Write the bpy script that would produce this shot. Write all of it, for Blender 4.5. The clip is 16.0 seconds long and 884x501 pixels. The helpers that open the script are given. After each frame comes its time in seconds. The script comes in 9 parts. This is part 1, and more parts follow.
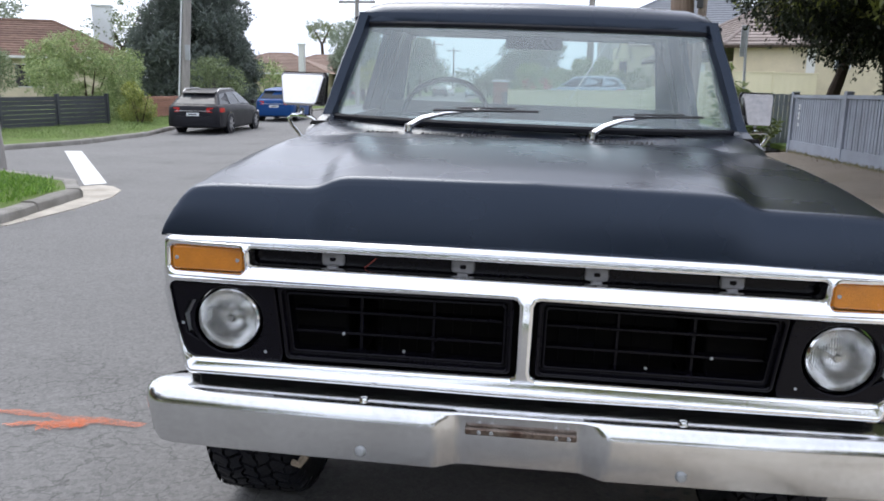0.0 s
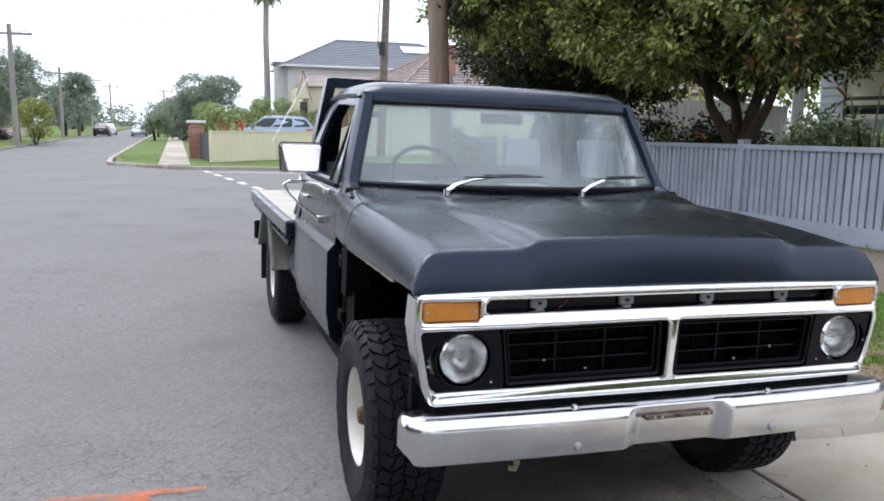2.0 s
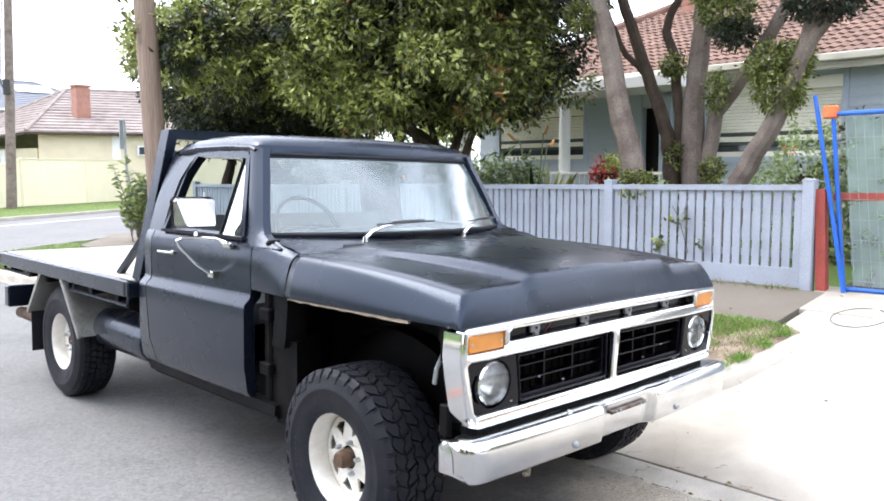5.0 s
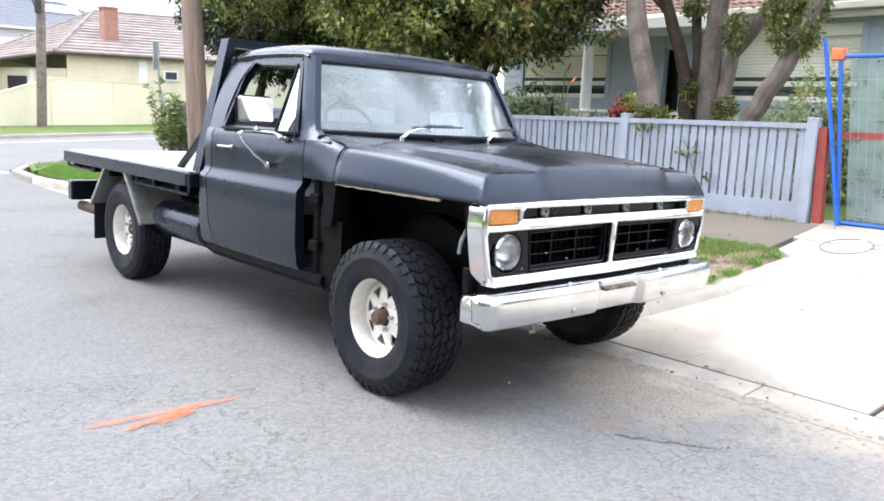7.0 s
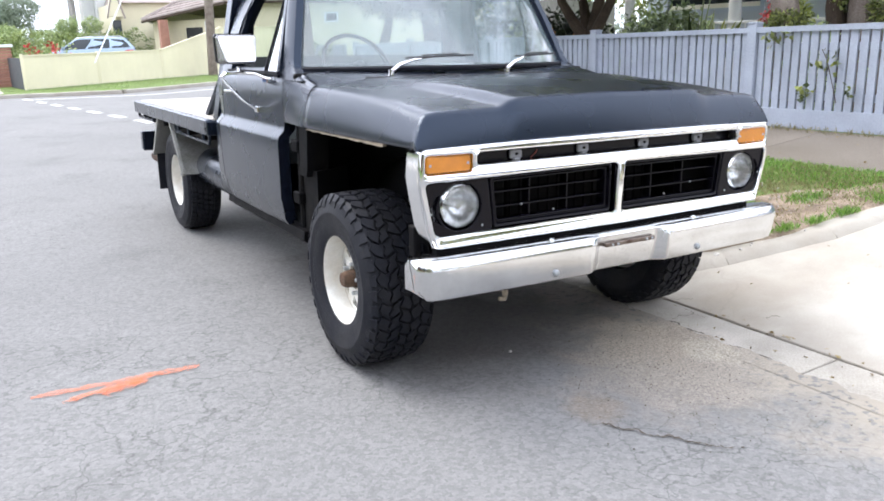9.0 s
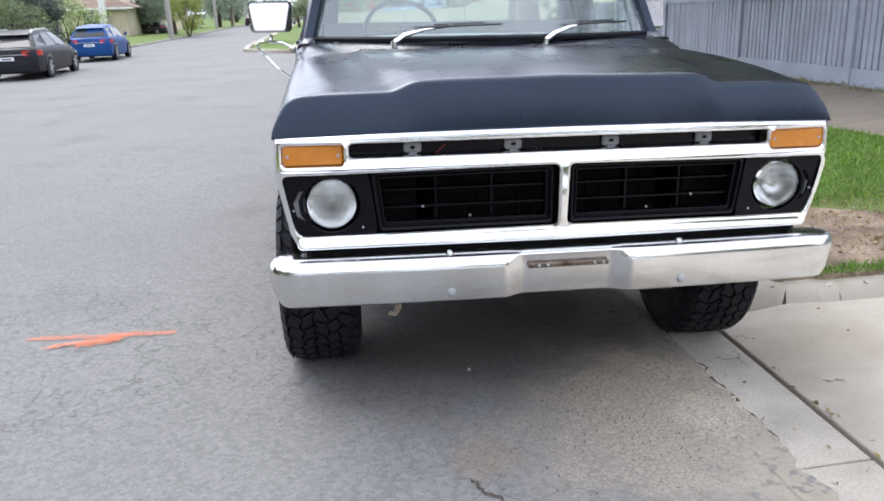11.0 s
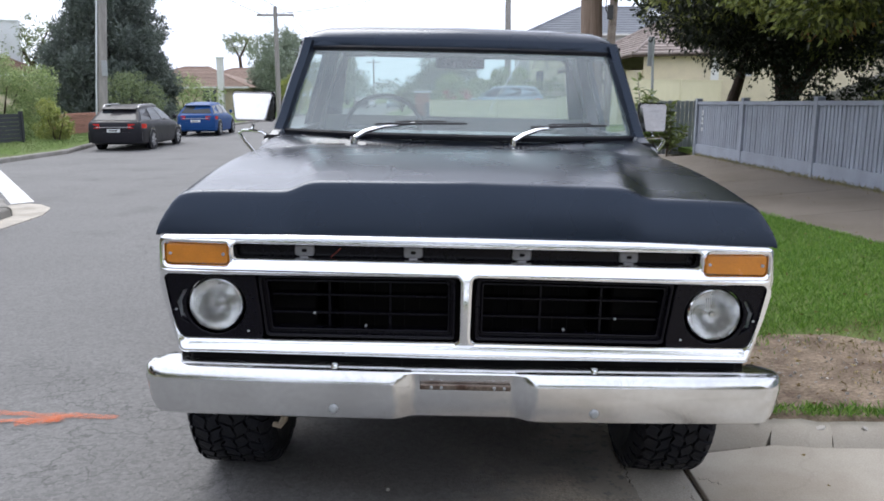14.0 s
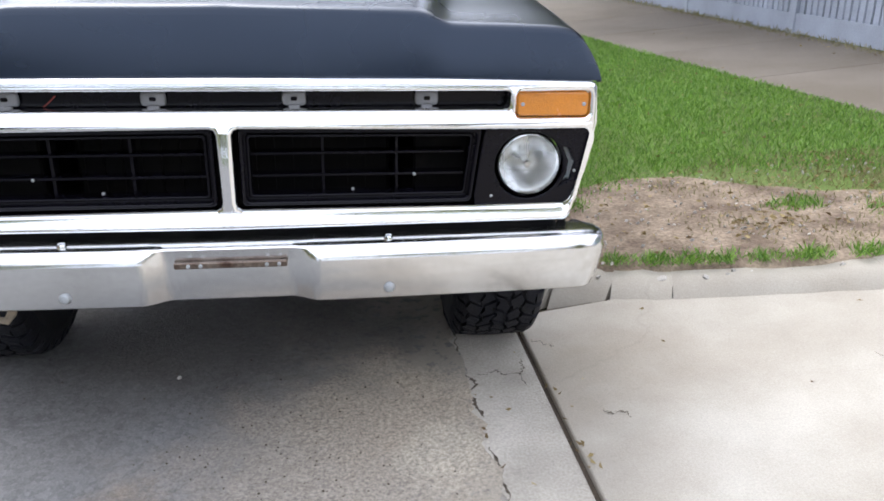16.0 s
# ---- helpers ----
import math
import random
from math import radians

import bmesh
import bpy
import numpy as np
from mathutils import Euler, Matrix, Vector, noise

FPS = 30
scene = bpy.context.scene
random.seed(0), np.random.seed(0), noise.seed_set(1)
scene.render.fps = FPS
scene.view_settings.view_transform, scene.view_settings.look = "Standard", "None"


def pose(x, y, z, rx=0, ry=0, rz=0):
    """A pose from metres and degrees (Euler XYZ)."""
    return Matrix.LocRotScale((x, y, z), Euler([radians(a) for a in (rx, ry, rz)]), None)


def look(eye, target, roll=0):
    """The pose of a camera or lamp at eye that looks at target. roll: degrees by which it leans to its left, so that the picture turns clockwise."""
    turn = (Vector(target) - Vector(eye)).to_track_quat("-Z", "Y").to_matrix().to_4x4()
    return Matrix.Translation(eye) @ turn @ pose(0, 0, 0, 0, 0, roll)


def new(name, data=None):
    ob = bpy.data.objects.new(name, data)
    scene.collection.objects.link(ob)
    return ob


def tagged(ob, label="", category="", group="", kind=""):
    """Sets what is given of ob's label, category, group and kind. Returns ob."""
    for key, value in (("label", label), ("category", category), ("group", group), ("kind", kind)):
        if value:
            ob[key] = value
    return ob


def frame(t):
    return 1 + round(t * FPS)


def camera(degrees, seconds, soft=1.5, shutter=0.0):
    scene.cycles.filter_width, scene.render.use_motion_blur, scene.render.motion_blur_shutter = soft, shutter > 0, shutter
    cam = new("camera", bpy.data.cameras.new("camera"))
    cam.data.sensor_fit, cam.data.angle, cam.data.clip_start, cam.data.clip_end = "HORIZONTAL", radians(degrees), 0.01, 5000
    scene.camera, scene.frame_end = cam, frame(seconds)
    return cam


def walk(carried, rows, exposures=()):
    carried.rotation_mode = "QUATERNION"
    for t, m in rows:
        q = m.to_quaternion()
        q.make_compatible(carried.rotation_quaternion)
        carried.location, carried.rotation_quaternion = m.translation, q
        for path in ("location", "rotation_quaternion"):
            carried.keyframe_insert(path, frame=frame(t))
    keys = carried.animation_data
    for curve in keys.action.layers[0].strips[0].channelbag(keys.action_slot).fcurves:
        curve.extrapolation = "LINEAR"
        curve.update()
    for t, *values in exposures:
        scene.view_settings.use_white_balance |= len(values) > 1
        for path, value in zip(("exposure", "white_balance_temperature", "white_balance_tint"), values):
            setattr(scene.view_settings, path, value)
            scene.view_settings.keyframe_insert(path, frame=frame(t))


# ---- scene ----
cam = camera(58.6, 16.0, 1.75)
PATH = [
    (0, (-0.032, -1.923, 1.425), (-0.216, 0.025, 1.01), 0.9),
    (0.5, (-0.546, -2.074, 1.419), (-0.76, -0.137, 0.967), 0.4),
    (1, (-0.899, -2.23, 1.473), (-0.95, -0.323, 0.87), 0.2),
    (1.5, (-1.265, -2.233, 1.475), (-0.992, -0.301, 1.038), 1.7),
    (2, (-1.629, -2.322, 1.561), (-0.999, -0.45, 1.248), 0.9),
    (2.5, (-1.885, -2.301, 1.586), (-1.095, -0.486, 1.301), 2.1),
    (3, (-2.091, -2.117, 1.589), (-1.148, -0.372, 1.334), 1.0),
    (3.5, (-2.378, -2.018, 1.607), (-1.249, -0.372, 1.484), 1.6),
    (4, (-2.591, -1.93, 1.643), (-1.359, -0.367, 1.448), 1.2),
    (4.5, (-2.67, -1.815, 1.651), (-1.343, -0.326, 1.496), -0.9),
    (5, (-2.896, -1.883, 1.596), (-1.494, -0.471, 1.392), -0.2),
    (5.2, (-2.955, -1.923, 1.567), (-1.576, -0.495, 1.32), 0.0),
    (7.3, (-3.384, -2.322, 1.417), (-2.026, -0.904, 1.032), 2.7),
    (7.5, (-3.322, -2.332, 1.411), (-1.984, -0.907, 0.987), 1.7),
    (8, (-3.019, -2.442, 1.405), (-1.824, -0.891, 0.997), -2.3),
    (8.5, (-2.653, -2.444, 1.39), (-1.525, -0.855, 0.941), -2.7),
    (8.7, (-2.511, -2.424, 1.412), (-1.429, -0.816, 0.92), -2.1),
    (10.8, (-0.829, -2.56, 1.432), (-0.583, -0.665, 0.842), -2.4),
    (11, (-0.728, -2.525, 1.421), (-0.492, -0.63, 0.824), -2.2),
    (11.5, (-0.452, -2.383, 1.416), (-0.169, -0.497, 0.813), -0.5),
    (12, (-0.252, -2.336, 1.406), (-0.3, -0.413, 0.859), -2.0),
    (12.5, (-0.118, -2.35, 1.425), (-0.197, -0.414, 0.928), -3.0),
    (13, (-0.078, -2.35, 1.435), (-0.103, -0.401, 0.988), -2.4),
    (13.5, (-0.069, -2.361, 1.461), (-0.082, -0.395, 1.095), -1.2),
    (14, (-0.076, -2.363, 1.449), (-0.073, -0.401, 1.061), 0.0),
    (14.5, (-0.054, -2.362, 1.425), (-0.039, -0.415, 0.968), 1.0),
    (15, (-0.008, -2.331, 1.411), (0.004, -0.4, 0.888), -0.2),
    (15.5, (0.09, -2.213, 1.382), (0.178, -0.317, 0.75), -2.1),
    (16, (0.271, -1.958, 1.348), (0.524, -0.122, 0.595), 0.0),
]
walk(cam, [(t, look(eye, target, roll)) for t, eye, target, roll in PATH],
     exposures=[(0.0, 0.05), (0.5, 0.05), (1.0, 0.25), (1.5, 0.38), (2.0, 0.2), (2.5, 0.48), (3.5, 0.77), (4.5, 1.06), (5.0, 1.16), (7.5, 1.15), (8.5, 1.07), (11.0, 0.6), (12.0, 0.5), (12.5, 0.38), (13.0, 0.25), (13.5, 0.05), (14.5, 0.05), (15.0, 0.15), (15.5, 0.48), (16.0, 0.68)])


# ---------------------------------------------------------------- world, sun
world = bpy.data.worlds.new("overcast_sky")
scene.world = world
world.use_nodes = True
wn, wl = world.node_tree.nodes, world.node_tree.links
wn.clear()
w_out = wn.new("ShaderNodeOutputWorld")
w_bg = wn.new("ShaderNodeBackground")
w_sky = wn.new("ShaderNodeTexSky")
w_sky.sky_type = "NISHITA"
w_sky.sun_disc = False
w_sky.sun_elevation, w_sky.sun_rotation = radians(53), radians(332)
w_sky.air_density, w_sky.dust_density, w_sky.ozone_density = 1.0, 4.0, 1.0
w_cloud = wn.new("ShaderNodeTexNoise")
w_cloud.inputs["Scale"].default_value = 2.2
w_cloud.inputs["Detail"].default_value = 5
w_ramp = wn.new("ShaderNodeValToRGB")
w_ramp.color_ramp.elements[0].position, w_ramp.color_ramp.elements[0].color = 0.3, (12.5, 13.8, 17.0, 1)
w_ramp.color_ramp.elements[1].position, w_ramp.color_ramp.elements[1].color = 0.62, (17.8, 18.6, 21.4, 1)
w_mix = wn.new("ShaderNodeMixRGB")
w_mix.inputs[0].default_value = 0.82
w_co = wn.new("ShaderNodeTexCoord")
wl.new(w_co.outputs["Generated"], w_cloud.inputs["Vector"])
wl.new(w_cloud.outputs["Fac"], w_ramp.inputs[0])
wl.new(w_sky.outputs[0], w_mix.inputs[1])
wl.new(w_ramp.outputs[0], w_mix.inputs[2])
wl.new(w_mix.outputs[0], w_bg.inputs[0])
w_bg.inputs[1].default_value = 0.1
wl.new(w_bg.outputs[0], w_out.inputs[0])

sun = new("sun", bpy.data.lights.new("sun", "SUN"))
sun.data.energy, sun.data.angle, sun.data.color = 1.7, radians(40), (1.0, 0.98, 0.96)
sun.matrix_world = look((-4.5, 8.5, 13), (0, 0, 0))


# ---------------------------------------------------------------- materials
def mat(name, base, rough=0.6, metal=0.0, var=0.25, scale=8.0, fine=120.0, bump=0.15, spec=0.5, stain=None, rand=0.0, island=0.0, coat=0.0, stretch=None):
    """A surface with large stains, fine grain and relief; rand varies it from piece to piece."""
    m = bpy.data.materials.new(name)
    m.use_nodes = True
    n, l = m.node_tree.nodes, m.node_tree.links
    b = n["Principled BSDF"]
    b.inputs["Roughness"].default_value, b.inputs["Metallic"].default_value = rough, metal
    b.inputs["Specular IOR Level"].default_value = spec
    b.inputs["Coat Weight"].default_value = coat
    co = n.new("ShaderNodeTexCoord")
    big = n.new("ShaderNodeTexNoise")
    big.inputs["Scale"].default_value, big.inputs["Detail"].default_value = scale, 4
    small = n.new("ShaderNodeTexNoise")
    small.inputs["Scale"].default_value, small.inputs["Detail"].default_value = fine, 3
    vec = co.outputs["Object"]
    if stretch:
        mp = n.new("ShaderNodeMapping")
        mp.inputs["Scale"].default_value = stretch
        l.new(vec, mp.inputs[0])
        vec = mp.outputs[0]
    l.new(vec, big.inputs["Vector"])
    l.new(vec, small.inputs["Vector"])
    ramp = n.new("ShaderNodeValToRGB")
    dark = stain or tuple(c * (1 - var) for c in base)
    ramp.color_ramp.elements[0].position, ramp.color_ramp.elements[0].color = 0.32, (*dark, 1)
    ramp.color_ramp.elements[1].position, ramp.color_ramp.elements[1].color = 0.62, (*base, 1)
    l.new(big.outputs["Fac"], ramp.inputs[0])
    mul = n.new("ShaderNodeMixRGB")
    mul.blend_type = "MULTIPLY"
    mul.inputs[0].default_value = 1.0
    gr = n.new("ShaderNodeMapRange")
    gr.inputs[1].default_value, gr.inputs[2].default_value = 0.25, 0.75
    gr.inputs[3].default_value, gr.inputs[4].default_value = 1 - var, 1 + var * 0.6
    l.new(small.outputs["Fac"], gr.inputs[0])
    l.new(ramp.outputs[0], mul.inputs[1])
    l.new(gr.outputs[0], mul.inputs[2])
    col = mul.outputs[0]
    for amount, source in ((rand, "ShaderNodeObjectInfo"), (island, "ShaderNodeNewGeometry")):
        if amount:
            oi = n.new(source)
            rr = n.new("ShaderNodeMapRange")
            rr.inputs[3].default_value, rr.inputs[4].default_value = 1 - amount, 1 + amount
            l.new(oi.outputs["Random" if source.endswith("Info") else "Random Per Island"], rr.inputs[0])
            m2 = n.new("ShaderNodeMixRGB")
            m2.blend_type = "MULTIPLY"
            m2.inputs[0].default_value = 1.0
            l.new(col, m2.inputs[1])
            l.new(rr.outputs[0], m2.inputs[2])
            col = m2.outputs[0]
    l.new(col, b.inputs["Base Color"])
    if bump:
        bp = n.new("ShaderNodeBump")
        bp.inputs["Strength"].default_value, bp.inputs["Distance"].default_value = bump, 0.01
        l.new(small.outputs["Fac"], bp.inputs["Height"])
        l.new(bp.outputs[0], b.inputs["Normal"])
    rg = n.new("ShaderNodeMapRange")
    rg.inputs[3].default_value, rg.inputs[4].default_value = max(0.02, rough * 0.8), min(1, rough * 1.25)
    l.new(big.outputs["Fac"], rg.inputs[0])
    l.new(rg.outputs[0], b.inputs["Roughness"])
    return m


def glass(name, tint, gloss=1.0, rough=0.02, dust=0.0, film=(0.62, 0.78, 0.77)):
    """Clear glass; dust is a thin pale film on it."""
    m = bpy.data.materials.new(name)
    m.use_nodes = True
    n, l = m.node_tree.nodes, m.node_tree.links
    n.clear()
    out = n.new("ShaderNodeOutputMaterial")
    tr = n.new("ShaderNodeBsdfTransparent")
    tr.inputs[0].default_value = (*tint, 1)
    gl = n.new("ShaderNodeBsdfGlossy")
    gl.inputs["Roughness"].default_value = rough
    fr = n.new("ShaderNodeFresnel")
    fr.inputs[0].default_value = 1.52
    mu = n.new("ShaderNodeMath")
    mu.operation = "MULTIPLY"
    mu.inputs[1].default_value = gloss
    mu.use_clamp = True
    mx = n.new("ShaderNodeMixShader")
    l.new(fr.outputs[0], mu.inputs[0])
    l.new(mu.outputs[0], mx.inputs[0])
    l.new(tr.outputs[0], mx.inputs[1])
    l.new(gl.outputs[0], mx.inputs[2])
    last = mx.outputs[0]
    if dust:
        df = n.new("ShaderNodeBsdfDiffuse")
        df.inputs[0].default_value = (*film, 1)
        co = n.new("ShaderNodeTexCoord")
        no = n.new("ShaderNodeTexNoise")
        no.inputs["Scale"].default_value, no.inputs["Detail"].default_value = 5, 5
        l.new(co.outputs["Object"], no.inputs["Vector"])
        mr = n.new("ShaderNodeMapRange")
        mr.inputs[3].default_value, mr.inputs[4].default_value = dust * 0.5, dust * 1.5
        l.new(no.outputs["Fac"], mr.inputs[0])
        md = n.new("ShaderNodeMixShader")
        l.new(mr.outputs[0], md.inputs[0])
        l.new(last, md.inputs[1])
        l.new(df.outputs[0], md.inputs[2])
        last = md.outputs[0]
    l.new(last, out.inputs[0])
    return m


def asphalt_mat(name, base, crack=0.5, worn=False):
    """Worn asphalt: aggregate speckle, broad patches and fine branching cracks."""
    m = mat(name, base, 0.85, 0, 0.16, 0.5, 110, 0.35, 0.3)
    n, l = m.node_tree.nodes, m.node_tree.links
    b = n["Principled BSDF"]
    co = n.new("ShaderNodeTexCoord")
    sp = n.new("ShaderNodeTexVoronoi")
    sp.inputs["Scale"].default_value = 62
    l.new(co.outputs["Object"], sp.inputs["Vector"])
    sr = n.new("ShaderNodeMapRange")
    sr.inputs[1].default_value, sr.inputs[2].default_value = 0.0, 1.0
    sr.inputs[3].default_value, sr.inputs[4].default_value = 0.84, 1.16
    sep = n.new("ShaderNodeSeparateColor")
    l.new(sp.outputs["Color"], sep.inputs[0])
    l.new(sep.outputs[0], sr.inputs[0])
    warp = n.new("ShaderNodeTexNoise")
    warp.inputs["Scale"].default_value, warp.inputs["Detail"].default_value = 2.5, 6
    l.new(co.outputs["Object"], warp.inputs["Vector"])
    wm = n.new("ShaderNodeMixRGB")
    wm.inputs[0].default_value = 0.45
    l.new(co.outputs["Object"], wm.inputs[1])
    l.new(warp.outputs["Color"], wm.inputs[2])
    ck = n.new("ShaderNodeTexVoronoi")
    ck.feature = "DISTANCE_TO_EDGE"
    ck.inputs["Scale"].default_value = 7.5
    l.new(wm.outputs[0], ck.inputs["Vector"])
    cr = n.new("ShaderNodeMapRange")
    cr.inputs[1].default_value, cr.inputs[2].default_value = 0.0, 0.03
    cr.inputs[3].default_value, cr.inputs[4].default_value = 1 - crack, 1.0
    l.new(ck.outputs["Distance"], cr.inputs[0])
    region = n.new("ShaderNodeTexNoise")
    region.inputs["Scale"].default_value = 0.55
    l.new(co.outputs["Object"], region.inputs["Vector"])
    rr = n.new("ShaderNodeMapRange")
    rr.inputs[1].default_value, rr.inputs[2].default_value = 0.45, 0.6
    l.new(region.outputs["Fac"], rr.inputs[0])
    cm = n.new("ShaderNodeMixRGB")
    cm.inputs[1].default_value = (1, 1, 1, 1)
    l.new(rr.outputs[0], cm.inputs[0])
    l.new(cr.outputs[0], cm.inputs[2])
    old = b.inputs["Base Color"].links[0].from_socket
    col = old
    for s in (sr.outputs[0], cm.outputs[0]):
        k = n.new("ShaderNodeMixRGB")
        k.blend_type = "MULTIPLY"
        k.inputs[0].default_value = 1
        l.new(col, k.inputs[1])
        l.new(s, k.inputs[2])
        col = k.outputs[0]
    if worn:
        # tan concrete showing through the thin worn edge, with dark chips left on it, and old oil drips
        xyz = n.new("ShaderNodeSeparateXYZ")
        l.new(co.outputs["Object"], xyz.inputs[0])
        edge = n.new("ShaderNodeTexNoise")
        edge.inputs["Scale"].default_value, edge.inputs["Detail"].default_value = 2.3, 6
        l.new(co.outputs["Object"], edge.inputs["Vector"])
        ea = n.new("ShaderNodeMath")
        ea.operation = "MULTIPLY_ADD"
        ea.inputs[1].default_value = 1.5
        l.new(edge.outputs["Fac"], ea.inputs[0])
        l.new(xyz.outputs[0], ea.inputs[2])
        em = n.new("ShaderNodeMapRange")
        em.interpolation_type = "SMOOTHSTEP"
        em.inputs[1].default_value, em.inputs[2].default_value = 0.55, 1.6
        l.new(ea.outputs[0], em.inputs[0])
        chip = n.new("ShaderNodeTexNoise")
        chip.inputs["Scale"].default_value, chip.inputs["Detail"].default_value = 26, 5
        l.new(co.outputs["Object"], chip.inputs["Vector"])
        cp = n.new("ShaderNodeMapRange")
        cp.inputs[1].default_value, cp.inputs[2].default_value = 0.54, 0.62
        cp.inputs[3].default_value, cp.inputs[4].default_value = 0.85, 0.15
        l.new(chip.outputs["Fac"], cp.inputs[0])
        near = n.new("ShaderNodeMapRange")
        near.inputs[1].default_value, near.inputs[2].default_value = 0.6, 2.4
        near.inputs[3].default_value, near.inputs[4].default_value = 1.0, 0.0
        l.new(xyz.outputs[1], near.inputs[0])
        nm = n.new("ShaderNodeMath")
        nm.operation = "MULTIPLY"
        l.new(em.outputs[0], nm.inputs[0])
        l.new(near.outputs[0], nm.inputs[1])
        fm = n.new("ShaderNodeMath")
        fm.operation = "MULTIPLY"
        l.new(nm.outputs[0], fm.inputs[0])
        l.new(cp.outputs[0], fm.inputs[1])
        tan = n.new("ShaderNodeMixRGB")
        tan.inputs[2].default_value = (0.36, 0.315, 0.25, 1)
        l.new(fm.outputs[0], tan.inputs[0])
        l.new(col, tan.inputs[1])
        oil = n.new("ShaderNodeTexNoise")
        oil.inputs["Scale"].default_value, oil.inputs["Detail"].default_value = 1.1, 5
        l.new(co.outputs["Object"], oil.inputs["Vector"])
        om = n.new("ShaderNodeMapRange")
        om.inputs[1].default_value, om.inputs[2].default_value = 0.56, 0.7
        om.inputs[3].default_value, om.inputs[4].default_value = 1.0, 0.86
        l.new(oil.outputs["Fac"], om.inputs[0])
        k = n.new("ShaderNodeMixRGB")
        k.blend_type = "MULTIPLY"
        k.inputs[0].default_value = 1
        l.new(tan.outputs[0], k.inputs[1])
        l.new(om.outputs[0], k.inputs[2])
        col = k.outputs[0]
    l.new(col, b.inputs["Base Color"])
    return m


def foliage(name, dark, light, gloss=0.4):
    m = bpy.data.materials.new(name)
    m.use_nodes = True
    n, l = m.node_tree.nodes, m.node_tree.links
    b = n["Principled BSDF"]
    b.inputs["Roughness"].default_value = gloss
    g = n.new("ShaderNodeNewGeometry")
    ramp = n.new("ShaderNodeValToRGB")
    ramp.color_ramp.elements[0].color, ramp.color_ramp.elements[1].color = (*dark, 1), (*light, 1)
    mid = ramp.color_ramp.elements.new(0.7)
    mid.color = (*[(a + c) / 2 for a, c in zip(dark, light)], 1)
    l.new(g.outputs["Random Per Island"], ramp.inputs[0])
    l.new(ramp.outputs[0], b.inputs["Base Color"])
    tl = n.new("ShaderNodeBsdfTranslucent")
    l.new(ramp.outputs[0], tl.inputs[0])
    mx = n.new("ShaderNodeMixShader")
    mx.inputs[0].default_value = 0.22
    out = n["Material Output"]
    l.new(b.outputs[0], mx.inputs[1])
    l.new(tl.outputs[0], mx.inputs[2])
    l.new(mx.outputs[0], out.inputs[0])
    return m


M = {}
M["asphalt"] = asphalt_mat("worn_grey_asphalt", (0.19, 0.187, 0.181), 0.36, True)


def stain_or_shade(m, cx, cy, r, colour, strength, seed):
    """A ragged patch of dirt, dust or painted shade on a ground material, r across at (cx, cy)."""
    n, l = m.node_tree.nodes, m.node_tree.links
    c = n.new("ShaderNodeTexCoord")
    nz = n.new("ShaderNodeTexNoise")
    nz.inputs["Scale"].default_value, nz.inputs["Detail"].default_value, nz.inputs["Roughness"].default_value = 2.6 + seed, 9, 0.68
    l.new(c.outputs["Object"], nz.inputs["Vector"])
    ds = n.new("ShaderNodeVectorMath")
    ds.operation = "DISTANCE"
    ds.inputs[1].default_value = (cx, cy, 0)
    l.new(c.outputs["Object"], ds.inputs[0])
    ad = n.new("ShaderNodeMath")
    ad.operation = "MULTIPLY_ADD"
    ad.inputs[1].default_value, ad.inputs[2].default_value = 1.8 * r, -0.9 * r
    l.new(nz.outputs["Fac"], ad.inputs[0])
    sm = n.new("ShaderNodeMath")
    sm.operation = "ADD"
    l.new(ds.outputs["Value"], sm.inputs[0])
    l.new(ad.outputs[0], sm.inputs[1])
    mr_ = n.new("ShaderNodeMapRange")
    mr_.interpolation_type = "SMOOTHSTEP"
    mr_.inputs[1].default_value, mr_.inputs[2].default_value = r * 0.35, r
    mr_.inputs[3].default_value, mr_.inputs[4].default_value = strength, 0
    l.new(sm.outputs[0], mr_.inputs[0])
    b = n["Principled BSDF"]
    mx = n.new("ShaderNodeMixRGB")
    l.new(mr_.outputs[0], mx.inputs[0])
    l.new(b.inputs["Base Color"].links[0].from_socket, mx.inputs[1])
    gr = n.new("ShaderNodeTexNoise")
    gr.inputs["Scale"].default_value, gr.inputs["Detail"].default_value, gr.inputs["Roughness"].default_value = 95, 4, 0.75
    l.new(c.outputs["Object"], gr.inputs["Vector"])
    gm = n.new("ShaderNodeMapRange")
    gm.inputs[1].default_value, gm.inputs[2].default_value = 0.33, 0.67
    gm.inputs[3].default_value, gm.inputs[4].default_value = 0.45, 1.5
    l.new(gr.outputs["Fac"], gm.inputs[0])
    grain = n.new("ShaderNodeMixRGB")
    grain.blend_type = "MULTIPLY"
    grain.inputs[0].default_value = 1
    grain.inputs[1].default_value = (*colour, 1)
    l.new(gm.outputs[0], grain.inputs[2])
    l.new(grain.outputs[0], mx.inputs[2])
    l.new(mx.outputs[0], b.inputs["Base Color"])


